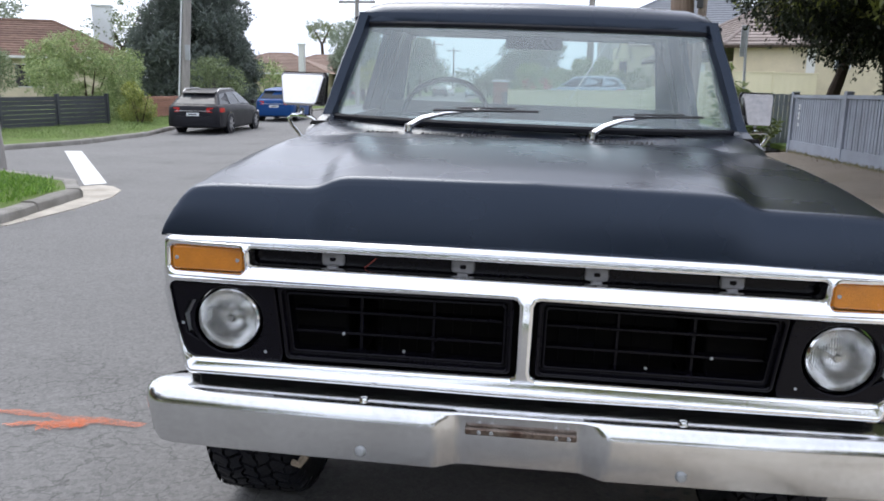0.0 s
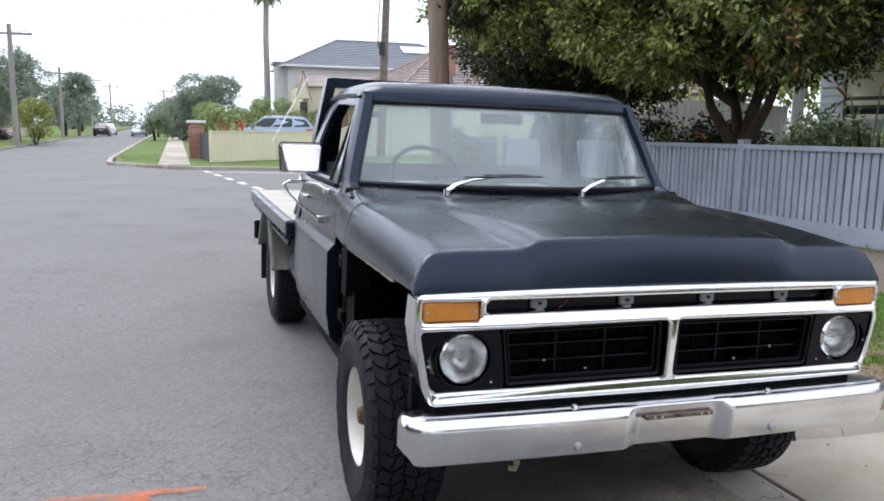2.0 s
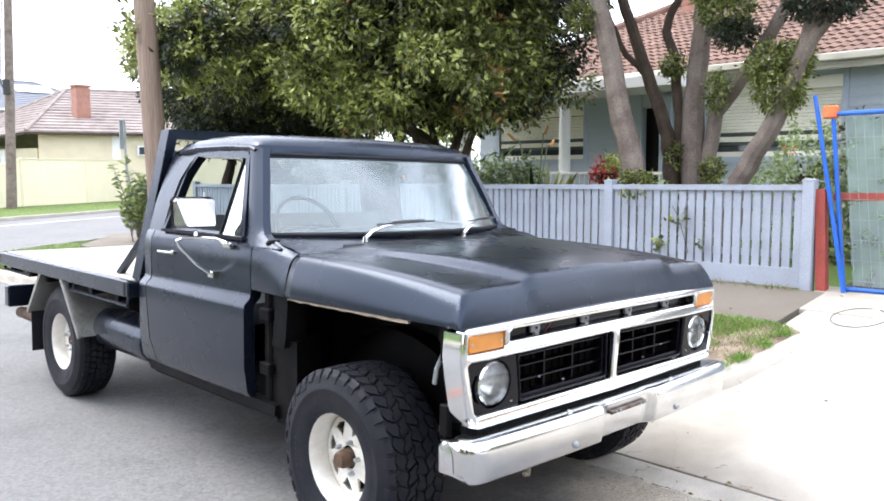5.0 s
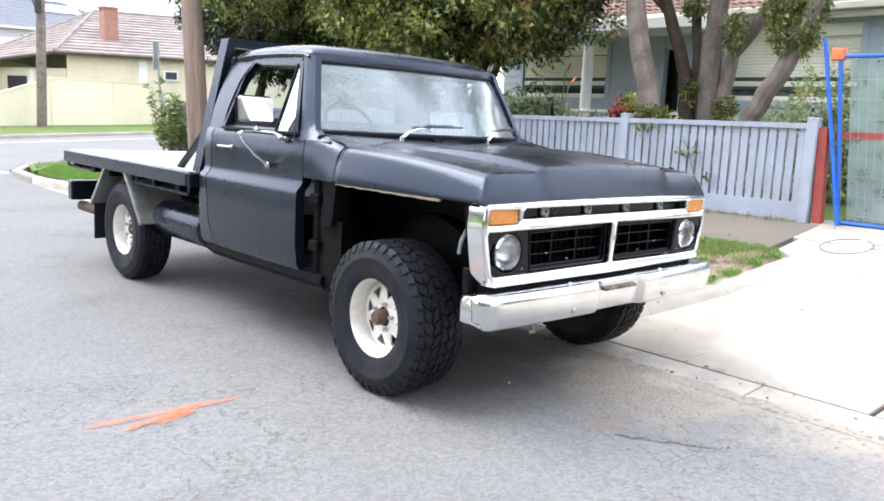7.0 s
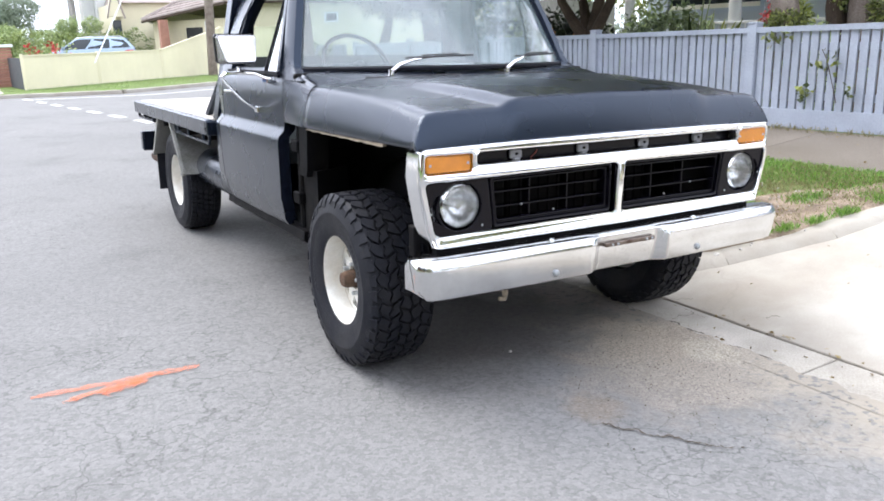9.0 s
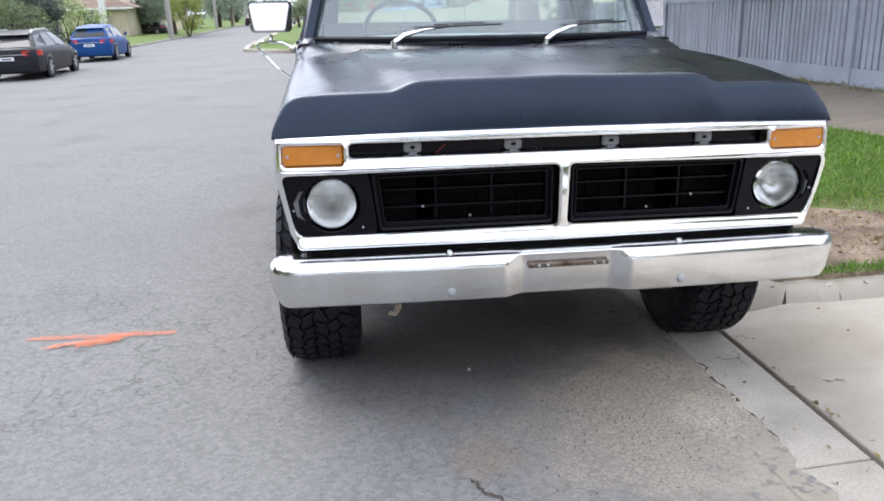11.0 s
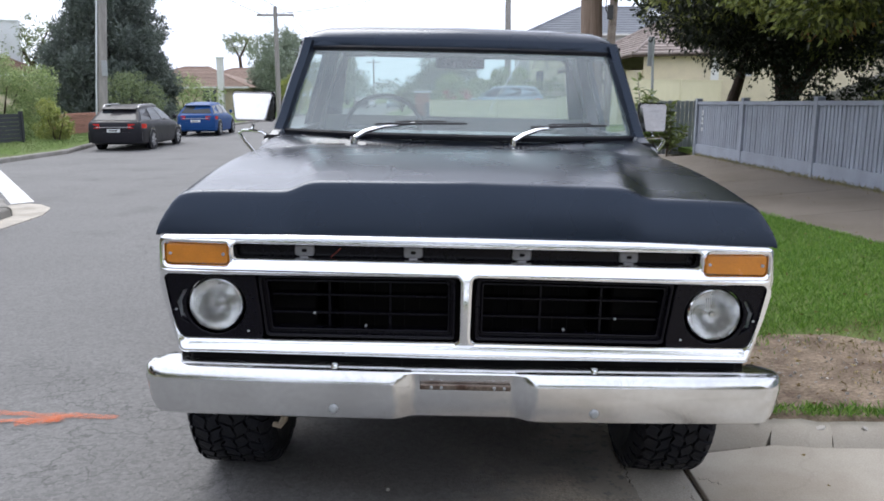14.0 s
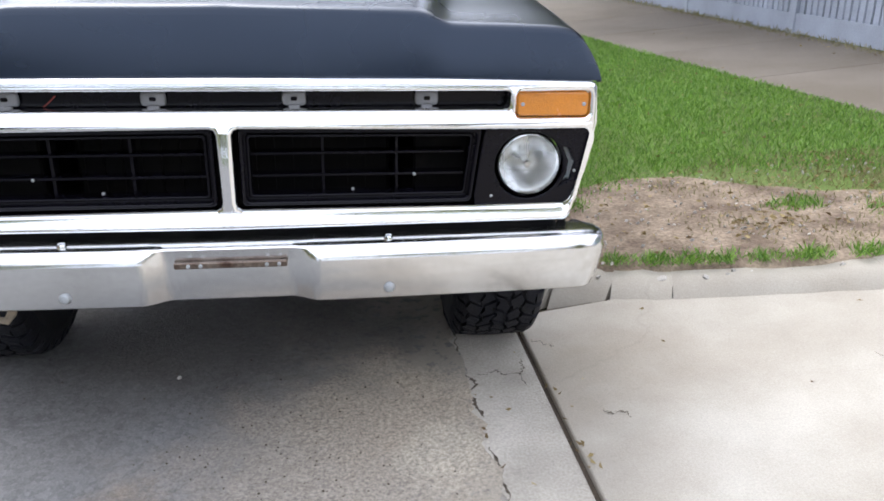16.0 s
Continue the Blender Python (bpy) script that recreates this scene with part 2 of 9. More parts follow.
# dark ones under the truck: oily dirt, also deepening its shade on the road
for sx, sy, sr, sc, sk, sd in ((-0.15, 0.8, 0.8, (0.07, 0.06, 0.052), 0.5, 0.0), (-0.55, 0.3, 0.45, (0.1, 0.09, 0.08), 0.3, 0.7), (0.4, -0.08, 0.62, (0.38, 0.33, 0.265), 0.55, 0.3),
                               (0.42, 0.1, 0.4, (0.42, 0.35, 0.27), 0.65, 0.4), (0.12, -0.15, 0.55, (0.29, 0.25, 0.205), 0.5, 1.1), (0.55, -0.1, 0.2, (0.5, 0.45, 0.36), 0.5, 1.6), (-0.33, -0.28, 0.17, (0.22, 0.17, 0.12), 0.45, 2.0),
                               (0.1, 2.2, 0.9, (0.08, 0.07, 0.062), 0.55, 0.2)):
    stain_or_shade(M["asphalt"], sx, sy, sr, sc, sk, sd)
M["concrete"] = mat("weathered_concrete", (0.45, 0.42, 0.365), 0.85, 0, 0.14, 2.2, 190, 0.25, 0.3, stain=(0.36, 0.33, 0.28), rand=0.05)
M["concrete_grey"] = mat("grey_gutter_concrete", (0.5, 0.46, 0.395), 0.9, 0, 0.22, 2.4, 130, 0.4, 0.3, stain=(0.31, 0.28, 0.235), rand=0.08)
M["kerb_old"] = mat("old_grey_kerb", (0.3, 0.285, 0.26), 0.9, 0, 0.25, 3, 130, 0.4, 0.3, stain=(0.2, 0.19, 0.165), rand=0.1)
M["footpath"] = mat("footpath_concrete", (0.205, 0.178, 0.147), 0.9, 0, 0.25, 1.4, 130, 0.3, 0.3, stain=(0.16, 0.135, 0.105), rand=0.06)

for key in ("concrete",):
    # hairline cracks and rusty water stains
    n_, l_ = M[key].node_tree.nodes, M[key].node_tree.links
    b_ = n_["Principled BSDF"]
    c_ = n_.new("ShaderNodeTexCoord")
    wv = n_.new("ShaderNodeTexNoise")
    wv.inputs["Scale"].default_value, wv.inputs["Detail"].default_value = 1.6, 6
    l_.new(c_.outputs["Object"], wv.inputs["Vector"])
    wm_ = n_.new("ShaderNodeMixRGB")
    wm_.inputs[0].default_value = 0.5
    l_.new(c_.outputs["Object"], wm_.inputs[1])
    l_.new(wv.outputs["Color"], wm_.inputs[2])
    vc = n_.new("ShaderNodeTexVoronoi")
    vc.feature = "DISTANCE_TO_EDGE"
    vc.inputs["Scale"].default_value = 0.95
    l_.new(wm_.outputs[0], vc.inputs["Vector"])
    vr = n_.new("ShaderNodeMapRange")
    vr.inputs[1].default_value, vr.inputs[2].default_value = 0.0, 0.006
    vr.inputs[3].default_value, vr.inputs[4].default_value = 0.93, 1.0
    l_.new(vc.outputs["Distance"], vr.inputs[0])
    st = n_.new("ShaderNodeTexNoise")
    st.inputs["Scale"].default_value, st.inputs["Detail"].default_value = 0.9, 7
    l_.new(wm_.outputs[0], st.inputs["Vector"])
    sr_ = n_.new("ShaderNodeValToRGB")
    sr_.color_ramp.elements[0].position, sr_.color_ramp.elements[0].color = 0.38, (0.76, 0.71, 0.66, 1)
    sr_.color_ramp.elements[1].position, sr_.color_ramp.elements[1].color = 0.56, (1.04, 1.04, 1.04, 1)
    l_.new(st.outputs["Fac"], sr_.inputs[0])
    col_ = b_.inputs["Base Color"].links[0].from_socket
    for s_ in (vr.outputs[0], sr_.outputs[0]):
        k_ = n_.new("ShaderNodeMixRGB")
        k_.blend_type = "MULTIPLY"
        k_.inputs[0].default_value = 1
        l_.new(col_, k_.inputs[1])
        l_.new(s_, k_.inputs[2])
        col_ = k_.outputs[0]
    l_.new(col_, b_.inputs["Base Color"])
M["soil"] = mat("dry_soil", (0.3, 0.235, 0.172), 0.95, 0, 0.45, 7, 60, 1.0, 0.2, stain=(0.14, 0.1, 0.072))
M["turf"] = mat("turf_soil", (0.12, 0.19, 0.04), 0.95, 0, 0.35, 1.5, 60, 0.6, 0.2, stain=(0.11, 0.13, 0.045))
M["land"] = mat("distant_ground", (0.09, 0.12, 0.045), 0.95, 0, 0.35, 0.1, 6, 0.2, 0.2)
M["pebble"] = mat("pebble_stone", (0.45, 0.42, 0.38), 0.8, 0, 0.3, 30, 200, 0.2, island=0.4)
M["joint"] = mat("dirty_joint", (0.085, 0.065, 0.045), 0.95, 0, 0.3, 12, 100, 0.4)
M["white_line"] = mat("road_marking_white", (0.72, 0.72, 0.7), 0.7, 0, 0.2, 6, 90, 0.2, stain=(0.5, 0.5, 0.48))
M["orange_spray"] = mat("orange_spray_paint", (0.8, 0.19, 0.06), 0.75, 0, 0.12, 18, 160, 0.2, stain=(0.62, 0.2, 0.1))

n_, l_ = M["orange_spray"].node_tree.nodes, M["orange_spray"].node_tree.links
sp_n = n_.new("ShaderNodeTexNoise")
sp_n.inputs["Scale"].default_value, sp_n.inputs["Detail"].default_value = 150, 3
sp_c = n_.new("ShaderNodeTexCoord")
l_.new(sp_c.outputs["Object"], sp_n.inputs["Vector"])
sp_r = n_.new("ShaderNodeMapRange")
sp_r.inputs[1].default_value, sp_r.inputs[2].default_value = 0.36, 0.78
l_.new(sp_n.outputs["Fac"], sp_r.inputs[0])
l_.new(sp_r.outputs[0], n_["Principled BSDF"].inputs["Alpha"])
M["grass"] = foliage("grass_blades", (0.07, 0.165, 0.018), (0.25, 0.43, 0.07), 0.5)
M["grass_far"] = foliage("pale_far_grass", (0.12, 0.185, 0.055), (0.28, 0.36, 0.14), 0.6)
M["grass_dry"] = foliage("dry_grass", (0.16, 0.15, 0.06), (0.34, 0.3, 0.15), 0.6)
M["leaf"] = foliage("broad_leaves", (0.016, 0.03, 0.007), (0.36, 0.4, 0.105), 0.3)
M["litter"] = foliage("fallen_leaves", (0.12, 0.07, 0.03), (0.42, 0.33, 0.14), 0.7)
M["leaf_mid"] = foliage("mid_green_leaves", (0.1, 0.14, 0.04), (0.33, 0.39, 0.14), 0.4)
# yellow-green foliage, also used as the lit leaves on crown tops
M["leaf_light"] = foliage("yellow_green_and_lit_leaves", (0.16, 0.2, 0.045), (0.5, 0.53, 0.15), 0.35)
# dark foliage, also used as painted shade inside and under crowns
M["leaf_dark"] = foliage("dark_and_shaded_leaves", (0.007, 0.012, 0.005), (0.036, 0.05, 0.02), 0.5)
M["leaf_rust"] = foliage("rusty_young_leaves", (0.2, 0.09, 0.04), (0.5, 0.26, 0.1), 0.4)
# distance haze is mixed into the colours of the far leaves
M["leaf_far"] = foliage("haze_tinted_leaves", (0.19, 0.235, 0.175), (0.36, 0.42, 0.31), 0.6)
M["leaf_grey"] = foliage("grey_green_leaves", (0.11, 0.15, 0.075), (0.3, 0.36, 0.18), 0.45)
# needles greyed and paled to carry the distance haze
M["conifer"] = foliage("haze_tinted_needles", (0.085, 0.105, 0.098), (0.2, 0.235, 0.2), 0.6)
M["bush"] = foliage("shrub_leaves", (0.19, 0.27, 0.1), (0.5, 0.57, 0.27), 0.5)
M["flower_white"] = mat("white_petals", (0.8, 0.8, 0.78), 0.6)
M["flower_red"] = mat("red_petals", (0.5, 0.05, 0.05), 0.6)
M["flower_orange"] = mat("orange_petals", (0.75, 0.28, 0.05), 0.6)
M["bark"] = mat("grey_brown_bark", (0.23, 0.19, 0.16), 0.9, 0, 0.35, 5, 60, 1.0, 0.2, stain=(0.14, 0.11, 0.092))
M["bark_dark"] = mat("dark_bark", (0.075, 0.055, 0.04), 0.9, 0, 0.35, 6, 60, 0.9, 0.2)
M["timber_pole"] = mat("weathered_pole_timber", (0.3, 0.225, 0.175), 0.85, 0, 0.3, 7, 60, 0.6, 0.3, stain=(0.18, 0.125, 0.095), stretch=(1, 1, 0.06))
M["timber_grey"] = mat("grey_pole_timber", (0.34, 0.32, 0.3), 0.85, 0, 0.25, 7, 60, 0.5, 0.3, stretch=(1, 1, 0.06))
M["fence_paint"] = mat("blue_grey_fence_paint", (0.33, 0.36, 0.42), 0.65, 0, 0.12, 2.5, 70, 0.15, 0.4, stain=(0.27, 0.295, 0.34), rand=0.05)
M["fence_dark"] = mat("charcoal_fence_paint", (0.05, 0.055, 0.065), 0.6, 0, 0.2, 3, 40, 0.2, rand=0.08)
M["cream_sheet"] = mat("cream_steel_sheet", (0.72, 0.66, 0.47), 0.5, 0, 0.06, 1.2, 40, 0.06, 0.4, rand=0.03)
M["cream_wall"] = mat("cream_brick_wall", (0.62, 0.55, 0.4), 0.8, 0, 0.12, 1.5, 30, 0.3, rand=0.05)
M["grey_wall"] = mat("grey_render", (0.56, 0.56, 0.54), 0.75, 0, 0.08, 1, 30, 0.1)
M["pink_brick"] = mat("red_brick", (0.38, 0.19, 0.14), 0.85, 0, 0.25, 4, 60, 0.4, rand=0.15)
M["weatherboard"] = mat("pale_blue_weatherboard", (0.42, 0.475, 0.52), 0.6, 0, 0.07, 2, 60, 0.08, rand=0.03)
M["trim_cream"] = mat("cream_gutter_paint", (0.6, 0.565, 0.47), 0.55, 0, 0.1, 3, 60, 0.08)
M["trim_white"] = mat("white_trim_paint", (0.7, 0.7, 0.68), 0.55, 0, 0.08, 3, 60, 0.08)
M["trim_blue"] = mat("blue_grey_trim_paint", (0.4, 0.46, 0.54), 0.55, 0, 0.08, 3, 60, 0.08)
M["shutter"] = mat("cream_roller_shutter", (0.82, 0.79, 0.67), 0.6, 0, 0.06, 2, 60, 0.06, rand=0.03)
M["shutter_dark"] = mat("dark_slat_stripe", (0.06, 0.075, 0.07), 0.5, 0, 0.1, 3, 60, 0.06)
M["tile"] = mat("terracotta_roof_tile", (0.25, 0.162, 0.128), 0.9, 0, 0.2, 3, 40, 0.2, 0.15, stain=(0.17, 0.112, 0.09), rand=0.14, island=0.16)
M["tile_grey"] = mat("faded_roof_tile", (0.35, 0.3, 0.275), 0.9, 0, 0.2, 2, 30, 0.25, 0.2, stain=(0.25, 0.21, 0.19), rand=0.1, island=0.16)
# tile colour paled so that far roofs look hazy
M["tile_far"] = mat("haze_tinted_roof_tile", (0.36, 0.27, 0.225), 0.9, 0, 0.15, 2, 30, 0.2, 0.15, rand=0.08, island=0.1)
M["slate"] = mat("grey_roof_slate", (0.22, 0.235, 0.26), 0.7, 0, 0.15, 1.5, 30, 0.2, island=0.1)
# near-black stands in for the shade inside rooms, slots and recesses
M["dark_void"] = mat("unlit_opening_black", (0.02, 0.02, 0.022), 0.8, 0, 0.1, 2, 30, 0)
M["window_pane"] = mat("window_pane", (0.05, 0.06, 0.07), 0.06, 0, 0.1, 2, 30, 0, 0.8)
M["blue_steel"] = mat("blue_painted_steel", (0.02, 0.13, 0.55), 0.45, 0, 0.2, 6, 90, 0.1)
M["orange_plastic"] = mat("orange_plastic", (0.85, 0.2, 0.06), 0.5)
M["red_timber"] = mat("red_painted_post", (0.33, 0.06, 0.045), 0.7, 0, 0.25, 5, 60, 0.3)
M["galv"] = mat("galvanised_steel", (0.36, 0.36, 0.34), 0.5, 0.7, 0.2, 9, 80, 0.1, stain=(0.24, 0.235, 0.21))
M["steel_grey"] = mat("dull_grey_steel", (0.4, 0.42, 0.43), 0.5, 0.5, 0.12, 8, 80, 0.05)
M["wiper_steel"] = mat("dark_wiper_steel", (0.09, 0.09, 0.095), 0.4, 0.6, 0.1, 8, 80, 0.03)
M["wire"] = mat("overhead_cable", (0.03, 0.03, 0.03), 0.7, 0, 0.1, 3, 20, 0)
# the truck
M["mirror_shell"] = mat("dull_mirror_shell", (0.3, 0.29, 0.285), 0.22, 0.85, 0.15, 9, 60, 0.02)
M["emblem"] = mat("dull_grey_plastic", (0.24, 0.24, 0.25), 0.5, 0, 0.1, 9, 60, 0.02)
M["satin"] = mat("satin_black_paint", (0.0042, 0.0056, 0.0108), 0.27, 0, 0.1, 3, 240, 0.006, 0.42, stain=(0.0058, 0.0074, 0.0135), coat=0.5)
satin_bsdf = M["satin"].node_tree.nodes["Principled BSDF"]
for key, value in (("Sheen Weight", 0.02), ("Sheen Roughness", 0.3), ("Sheen Tint", (0.75, 0.88, 1.0, 1))):
    satin_bsdf.inputs[key].default_value = value
satin_bsdf.inputs["Coat IOR"].default_value, satin_bsdf.inputs["Coat Roughness"].default_value = 1.32, 0.18
satin_bsdf.inputs["Specular Tint"].default_value = (0.5, 0.7, 1.0, 1)
M["black"] = mat("dull_black_steel", (0.004, 0.004, 0.0048), 0.6, 0, 0.35, 9, 90, 0.15, 0.09, stain=(0.007, 0.006, 0.0055))
M["gloss_black"] = mat("gloss_black_plastic", (0.004, 0.0036, 0.0065), 0.2, 0, 0.2, 6, 90, 0.01, 0.16)
M["chrome"] = mat("worn_chrome", (0.88, 0.885, 0.89), 0.1, 1.0, 0.06, 5, 160, 0.015)
M["bumper_face"] = mat("clouded_chrome", (0.74, 0.745, 0.75), 0.17, 1.0, 0.07, 3.5, 60, 0.02, stain=(0.63, 0.63, 0.63))
M["amber"] = mat("amber_lens", (0.62, 0.215, 0.012), 0.25, 0, 0.12, 20, 240, 0.2, 0.6, coat=0.4)
M["rubber"] = mat("tyre_rubber", (0.012, 0.013, 0.018), 0.5, 0, 0.3, 8, 120, 0.2, 0.16, stain=(0.02, 0.02, 0.023))
M["rim_white"] = mat("chipped_white_wheel_paint", (0.74, 0.73, 0.68), 0.45, 0, 0.08, 9, 90, 0.05, stain=(0.6, 0.55, 0.46))
M["rust"] = mat("rusty_steel", (0.13, 0.075, 0.045), 0.8, 0.2, 0.4, 22, 140, 0.4, stain=(0.05, 0.035, 0.028))
M["plate_steel"] = mat("rust_stained_steel", (0.2, 0.16, 0.13), 0.4, 0.75, 0.4, 22, 140, 0.2, stain=(0.09, 0.055, 0.04))
M["beige"] = mat("bare_primer_lip", (0.33, 0.27, 0.2), 0.8, 0, 0.3, 15, 90, 0.3)
M["deck"] = mat("pale_tray_deck", (0.5, 0.47, 0.42), 0.6, 0, 0.15, 4, 70, 0.15, stain=(0.38, 0.35, 0.3), rand=0.06)
M["interior"] = mat("grey_cab_trim", (0.09, 0.1, 0.105), 0.75, 0, 0.2, 6, 90, 0.1)
M["seat"] = mat("faded_vinyl_seat", (0.16, 0.17, 0.17), 0.6, 0, 0.2, 5, 80, 0.1)
M["paper"] = mat("white_paper", (0.75, 0.77, 0.78), 0.7, 0, 0.06, 8, 60, 0)
M["windscreen"] = glass("windscreen_glass", (0.57, 0.68, 0.67), 3.2, 0.13, 0.12)
M["sideglass"] = glass("side_glass", (0.78, 0.85, 0.84), 1.0)
M["lens"] = glass("headlamp_glass", (0.96, 0.97, 0.97), 1.3, 0.03, 0.025, (0.86, 0.87, 0.86))
M["reflector"] = mat("headlamp_reflector", (0.9, 0.9, 0.89), 0.18, 1.0, 0.05, 8, 60, 0.02)
M["lamp_bowl"] = mat("silvered_lamp_bowl", (0.96, 0.96, 0.95), 0.26, 1.0, 0.05, 8, 60, 0.02)
M["mirror_chrome"] = mat("scuffed_mirror_chrome", (0.86, 0.85, 0.85), 0.34, 0.75, 0.08, 14, 60, 0.02)
M["ribs"] = glass("ribbed_lens", (0.6, 0.61, 0.61), 2.4, 0.05, 0.03, (0.86, 0.87, 0.86))
M["hazy_glass"] = glass("hazy_quarter_glass", (0.72, 0.76, 0.76), 0.9, 0.06, 0.07, (0.7, 0.74, 0.76))
M["car_grey"] = mat("dark_grey_car_paint", (0.012, 0.012, 0.017), 0.4, 0.1, 0.06, 4, 60, 0, 0.3)
M["car_blue"] = mat("blue_car_paint", (0.006, 0.055, 0.2), 0.42, 0.2, 0.06, 4, 60, 0, 0.3)
M["car_silver"] = mat("silver_blue_car_paint", (0.28, 0.36, 0.45), 0.3, 0.4, 0.06, 4, 60, 0, 0.5, coat=0.6)
M["car_black"] = mat("black_car_paint", (0.02, 0.02, 0.025), 0.25, 0.1, 0.06, 4, 60, 0, 0.5, coat=0.6)
M["car_white"] = mat("white_car_paint", (0.75, 0.75, 0.75), 0.3, 0.0, 0.06, 4, 60, 0, 0.5, coat=0.6)
M["car_glass"] = mat("tinted_car_glass", (0.03, 0.036, 0.042), 0.12, 0, 0.05, 3, 30, 0, 0.4)
M["tail_red"] = mat("red_tail_lens", (0.5, 0.02, 0.02), 0.2, 0, 0.1, 9, 60, 0, 0.6)
M["plate"] = mat("pale_plate", (0.7, 0.72, 0.74), 0.5, 0, 0.05, 9, 60, 0)
M["alloy"] = mat("alloy_wheel", (0.5, 0.5, 0.52), 0.35, 0.8, 0.1, 9, 60, 0)


# ---------------------------------------------------------------- builders
def part(name, bm, material, parent=None, label="", smooth=True, loc=None):
    """One mesh object from a bmesh, under a thing or a part."""
    me = bpy.data.meshes.new(name)
    if isinstance(bm, bmesh.types.BMesh):
        bmesh.ops.recalc_face_normals(bm, faces=bm.faces)
        bm.to_mesh(me)
        bm.free()
    else:
        me.from_pydata(*bm)
        me.update()
    return part_mesh(name, me, material, parent, label, smooth, loc)


def part_mesh(name, me, material, parent=None, label="", smooth=True, loc=None):
    me.materials.clear()
    me.materials.append(M[material] if isinstance(material, str) else material)
    if smooth:
        me.shade_smooth()
        me.set_sharp_from_angle(angle=radians(32))
    ob = new(name, me)
    if parent:
        ob.parent = parent
    if loc:
        ob.location = loc
    if label:
        ob["label"] = label
    return ob


GROUPS = {"street_pole": "street poles", "station_wagon": "parked cars", "hatchback": "parked cars", "sedan": "parked cars", "sport_wagon": "parked cars", "garden_bush": "garden bushes",
          "garden_shrub": "garden shrubs", "street_tree": "street trees", "conifer_tree": "conifers", "tiled_house": "tiled houses", "evergreen_tree": "trees behind the picket fence"}


def thing(name, label, category, m=None, group="", kind=""):
    ob = new(name)
    ob.empty_display_size = 0.2
    group = group or GROUPS.get(name, "")
    if m is not None:
        ob.matrix_basis = m
    return tagged(ob, label, category, group, kind)


def box(x0, x1, y0, y1, z0, z1, bevel=0.0, bm=None, seg=1):
    bm = bm or bmesh.new()
    v = [bm.verts.new(p) for p in ((x0, y0, z0), (x1, y0, z0), (x1, y1, z0), (x0, y1, z0), (x0, y0, z1), (x1, y0, z1), (x1, y1, z1), (x0, y1, z1))]
    fs = [bm.faces.new([v[i] for i in q]) for q in ((3, 2, 1, 0), (4, 5, 6, 7), (0, 1, 5, 4), (1, 2, 6, 5), (2, 3, 7, 6), (3, 0, 4, 7))]
    if bevel:
        es = list({e for f in fs for e in f.edges})
        bmesh.ops.bevel(bm, geom=es, offset=bevel, segments=seg, affect="EDGES", profile=0.5)
    return bm


def loft(sections, bm=None, closed=True, cap=True):
    """Skin over rows of points; closed: each row is a ring."""
    bm = bm or bmesh.new()
    rows = [[bm.verts.new(p) for p in s] for s in sections]
    k = len(rows[0])
    for a, b in zip(rows, rows[1:]):
        for i in range(k if closed else k - 1):
            j = (i + 1) % k
            bm.faces.new((a[i], a[j], b[j], b[i]))
    if cap and closed:
        bm.faces.new(rows[0][::-1])
        bm.faces.new(rows[-1])
    return bm


def tube(points, r, seg=8, bm=None, cap=True):
    """A round bar along points; r may be a list."""
    pts = [Vector(p) for p in points]
    rs = r if isinstance(r, (list, tuple)) else [r] * len(pts)
    secs, up = [], None
    for i, p in enumerate(pts):
        d = (pts[min(i + 1, len(pts) - 1)] - pts[max(i - 1, 0)]).normalized()
        if up is None:
            up = d.orthogonal().normalized()
        up = (up - d * up.dot(d)).normalized()
        side = d.cross(up)
        secs.append([p + rs[i] * (math.cos(a) * up + math.sin(a) * side) for a in [2 * math.pi * k / seg for k in range(seg)]])
    return loft(secs, bm, True, cap)


def bar(p, q, w, h, bm=None, up=(0, 0, 1)):
    """A square bar from p to q."""
    p, q = Vector(p), Vector(q)
    d = (q - p).normalized()
    s = d.cross(Vector(up)).normalized() * w / 2
    u = s.cross(d).normalized() * h / 2
    return loft([[c + s + u, c - s + u, c - s - u, c + s - u] for c in (p, q)], bm)


def lathe(profile, n=32, axis="x", at=(0, 0, 0), bm=None):
    """Turns (radius, along) pairs about an axis."""
    bm = bm or bmesh.new()
    secs = []
    for k in range(n):
        a = 2 * math.pi * k / n
        c, s = math.cos(a), math.sin(a)
        row = []
        for r, d in profile:
            v = {"x": (d, r * c, r * s), "y": (r * c, d, r * s), "z": (r * c, r * s, d)}[axis]
            row.append((v[0] + at[0], v[1] + at[1], v[2] + at[2]))
        secs.append(row)
    rows = [[bm.verts.new(p) for p in s] for s in secs]
    for i in range(n):
        a, b = rows[i], rows[(i + 1) % n]
        for j in range(len(profile) - 1):
            bm.faces.new((a[j], a[j + 1], b[j + 1], b[j]))
    bmesh.ops.remove_doubles(bm, verts=bm.verts, dist=1e-5)
    return bm


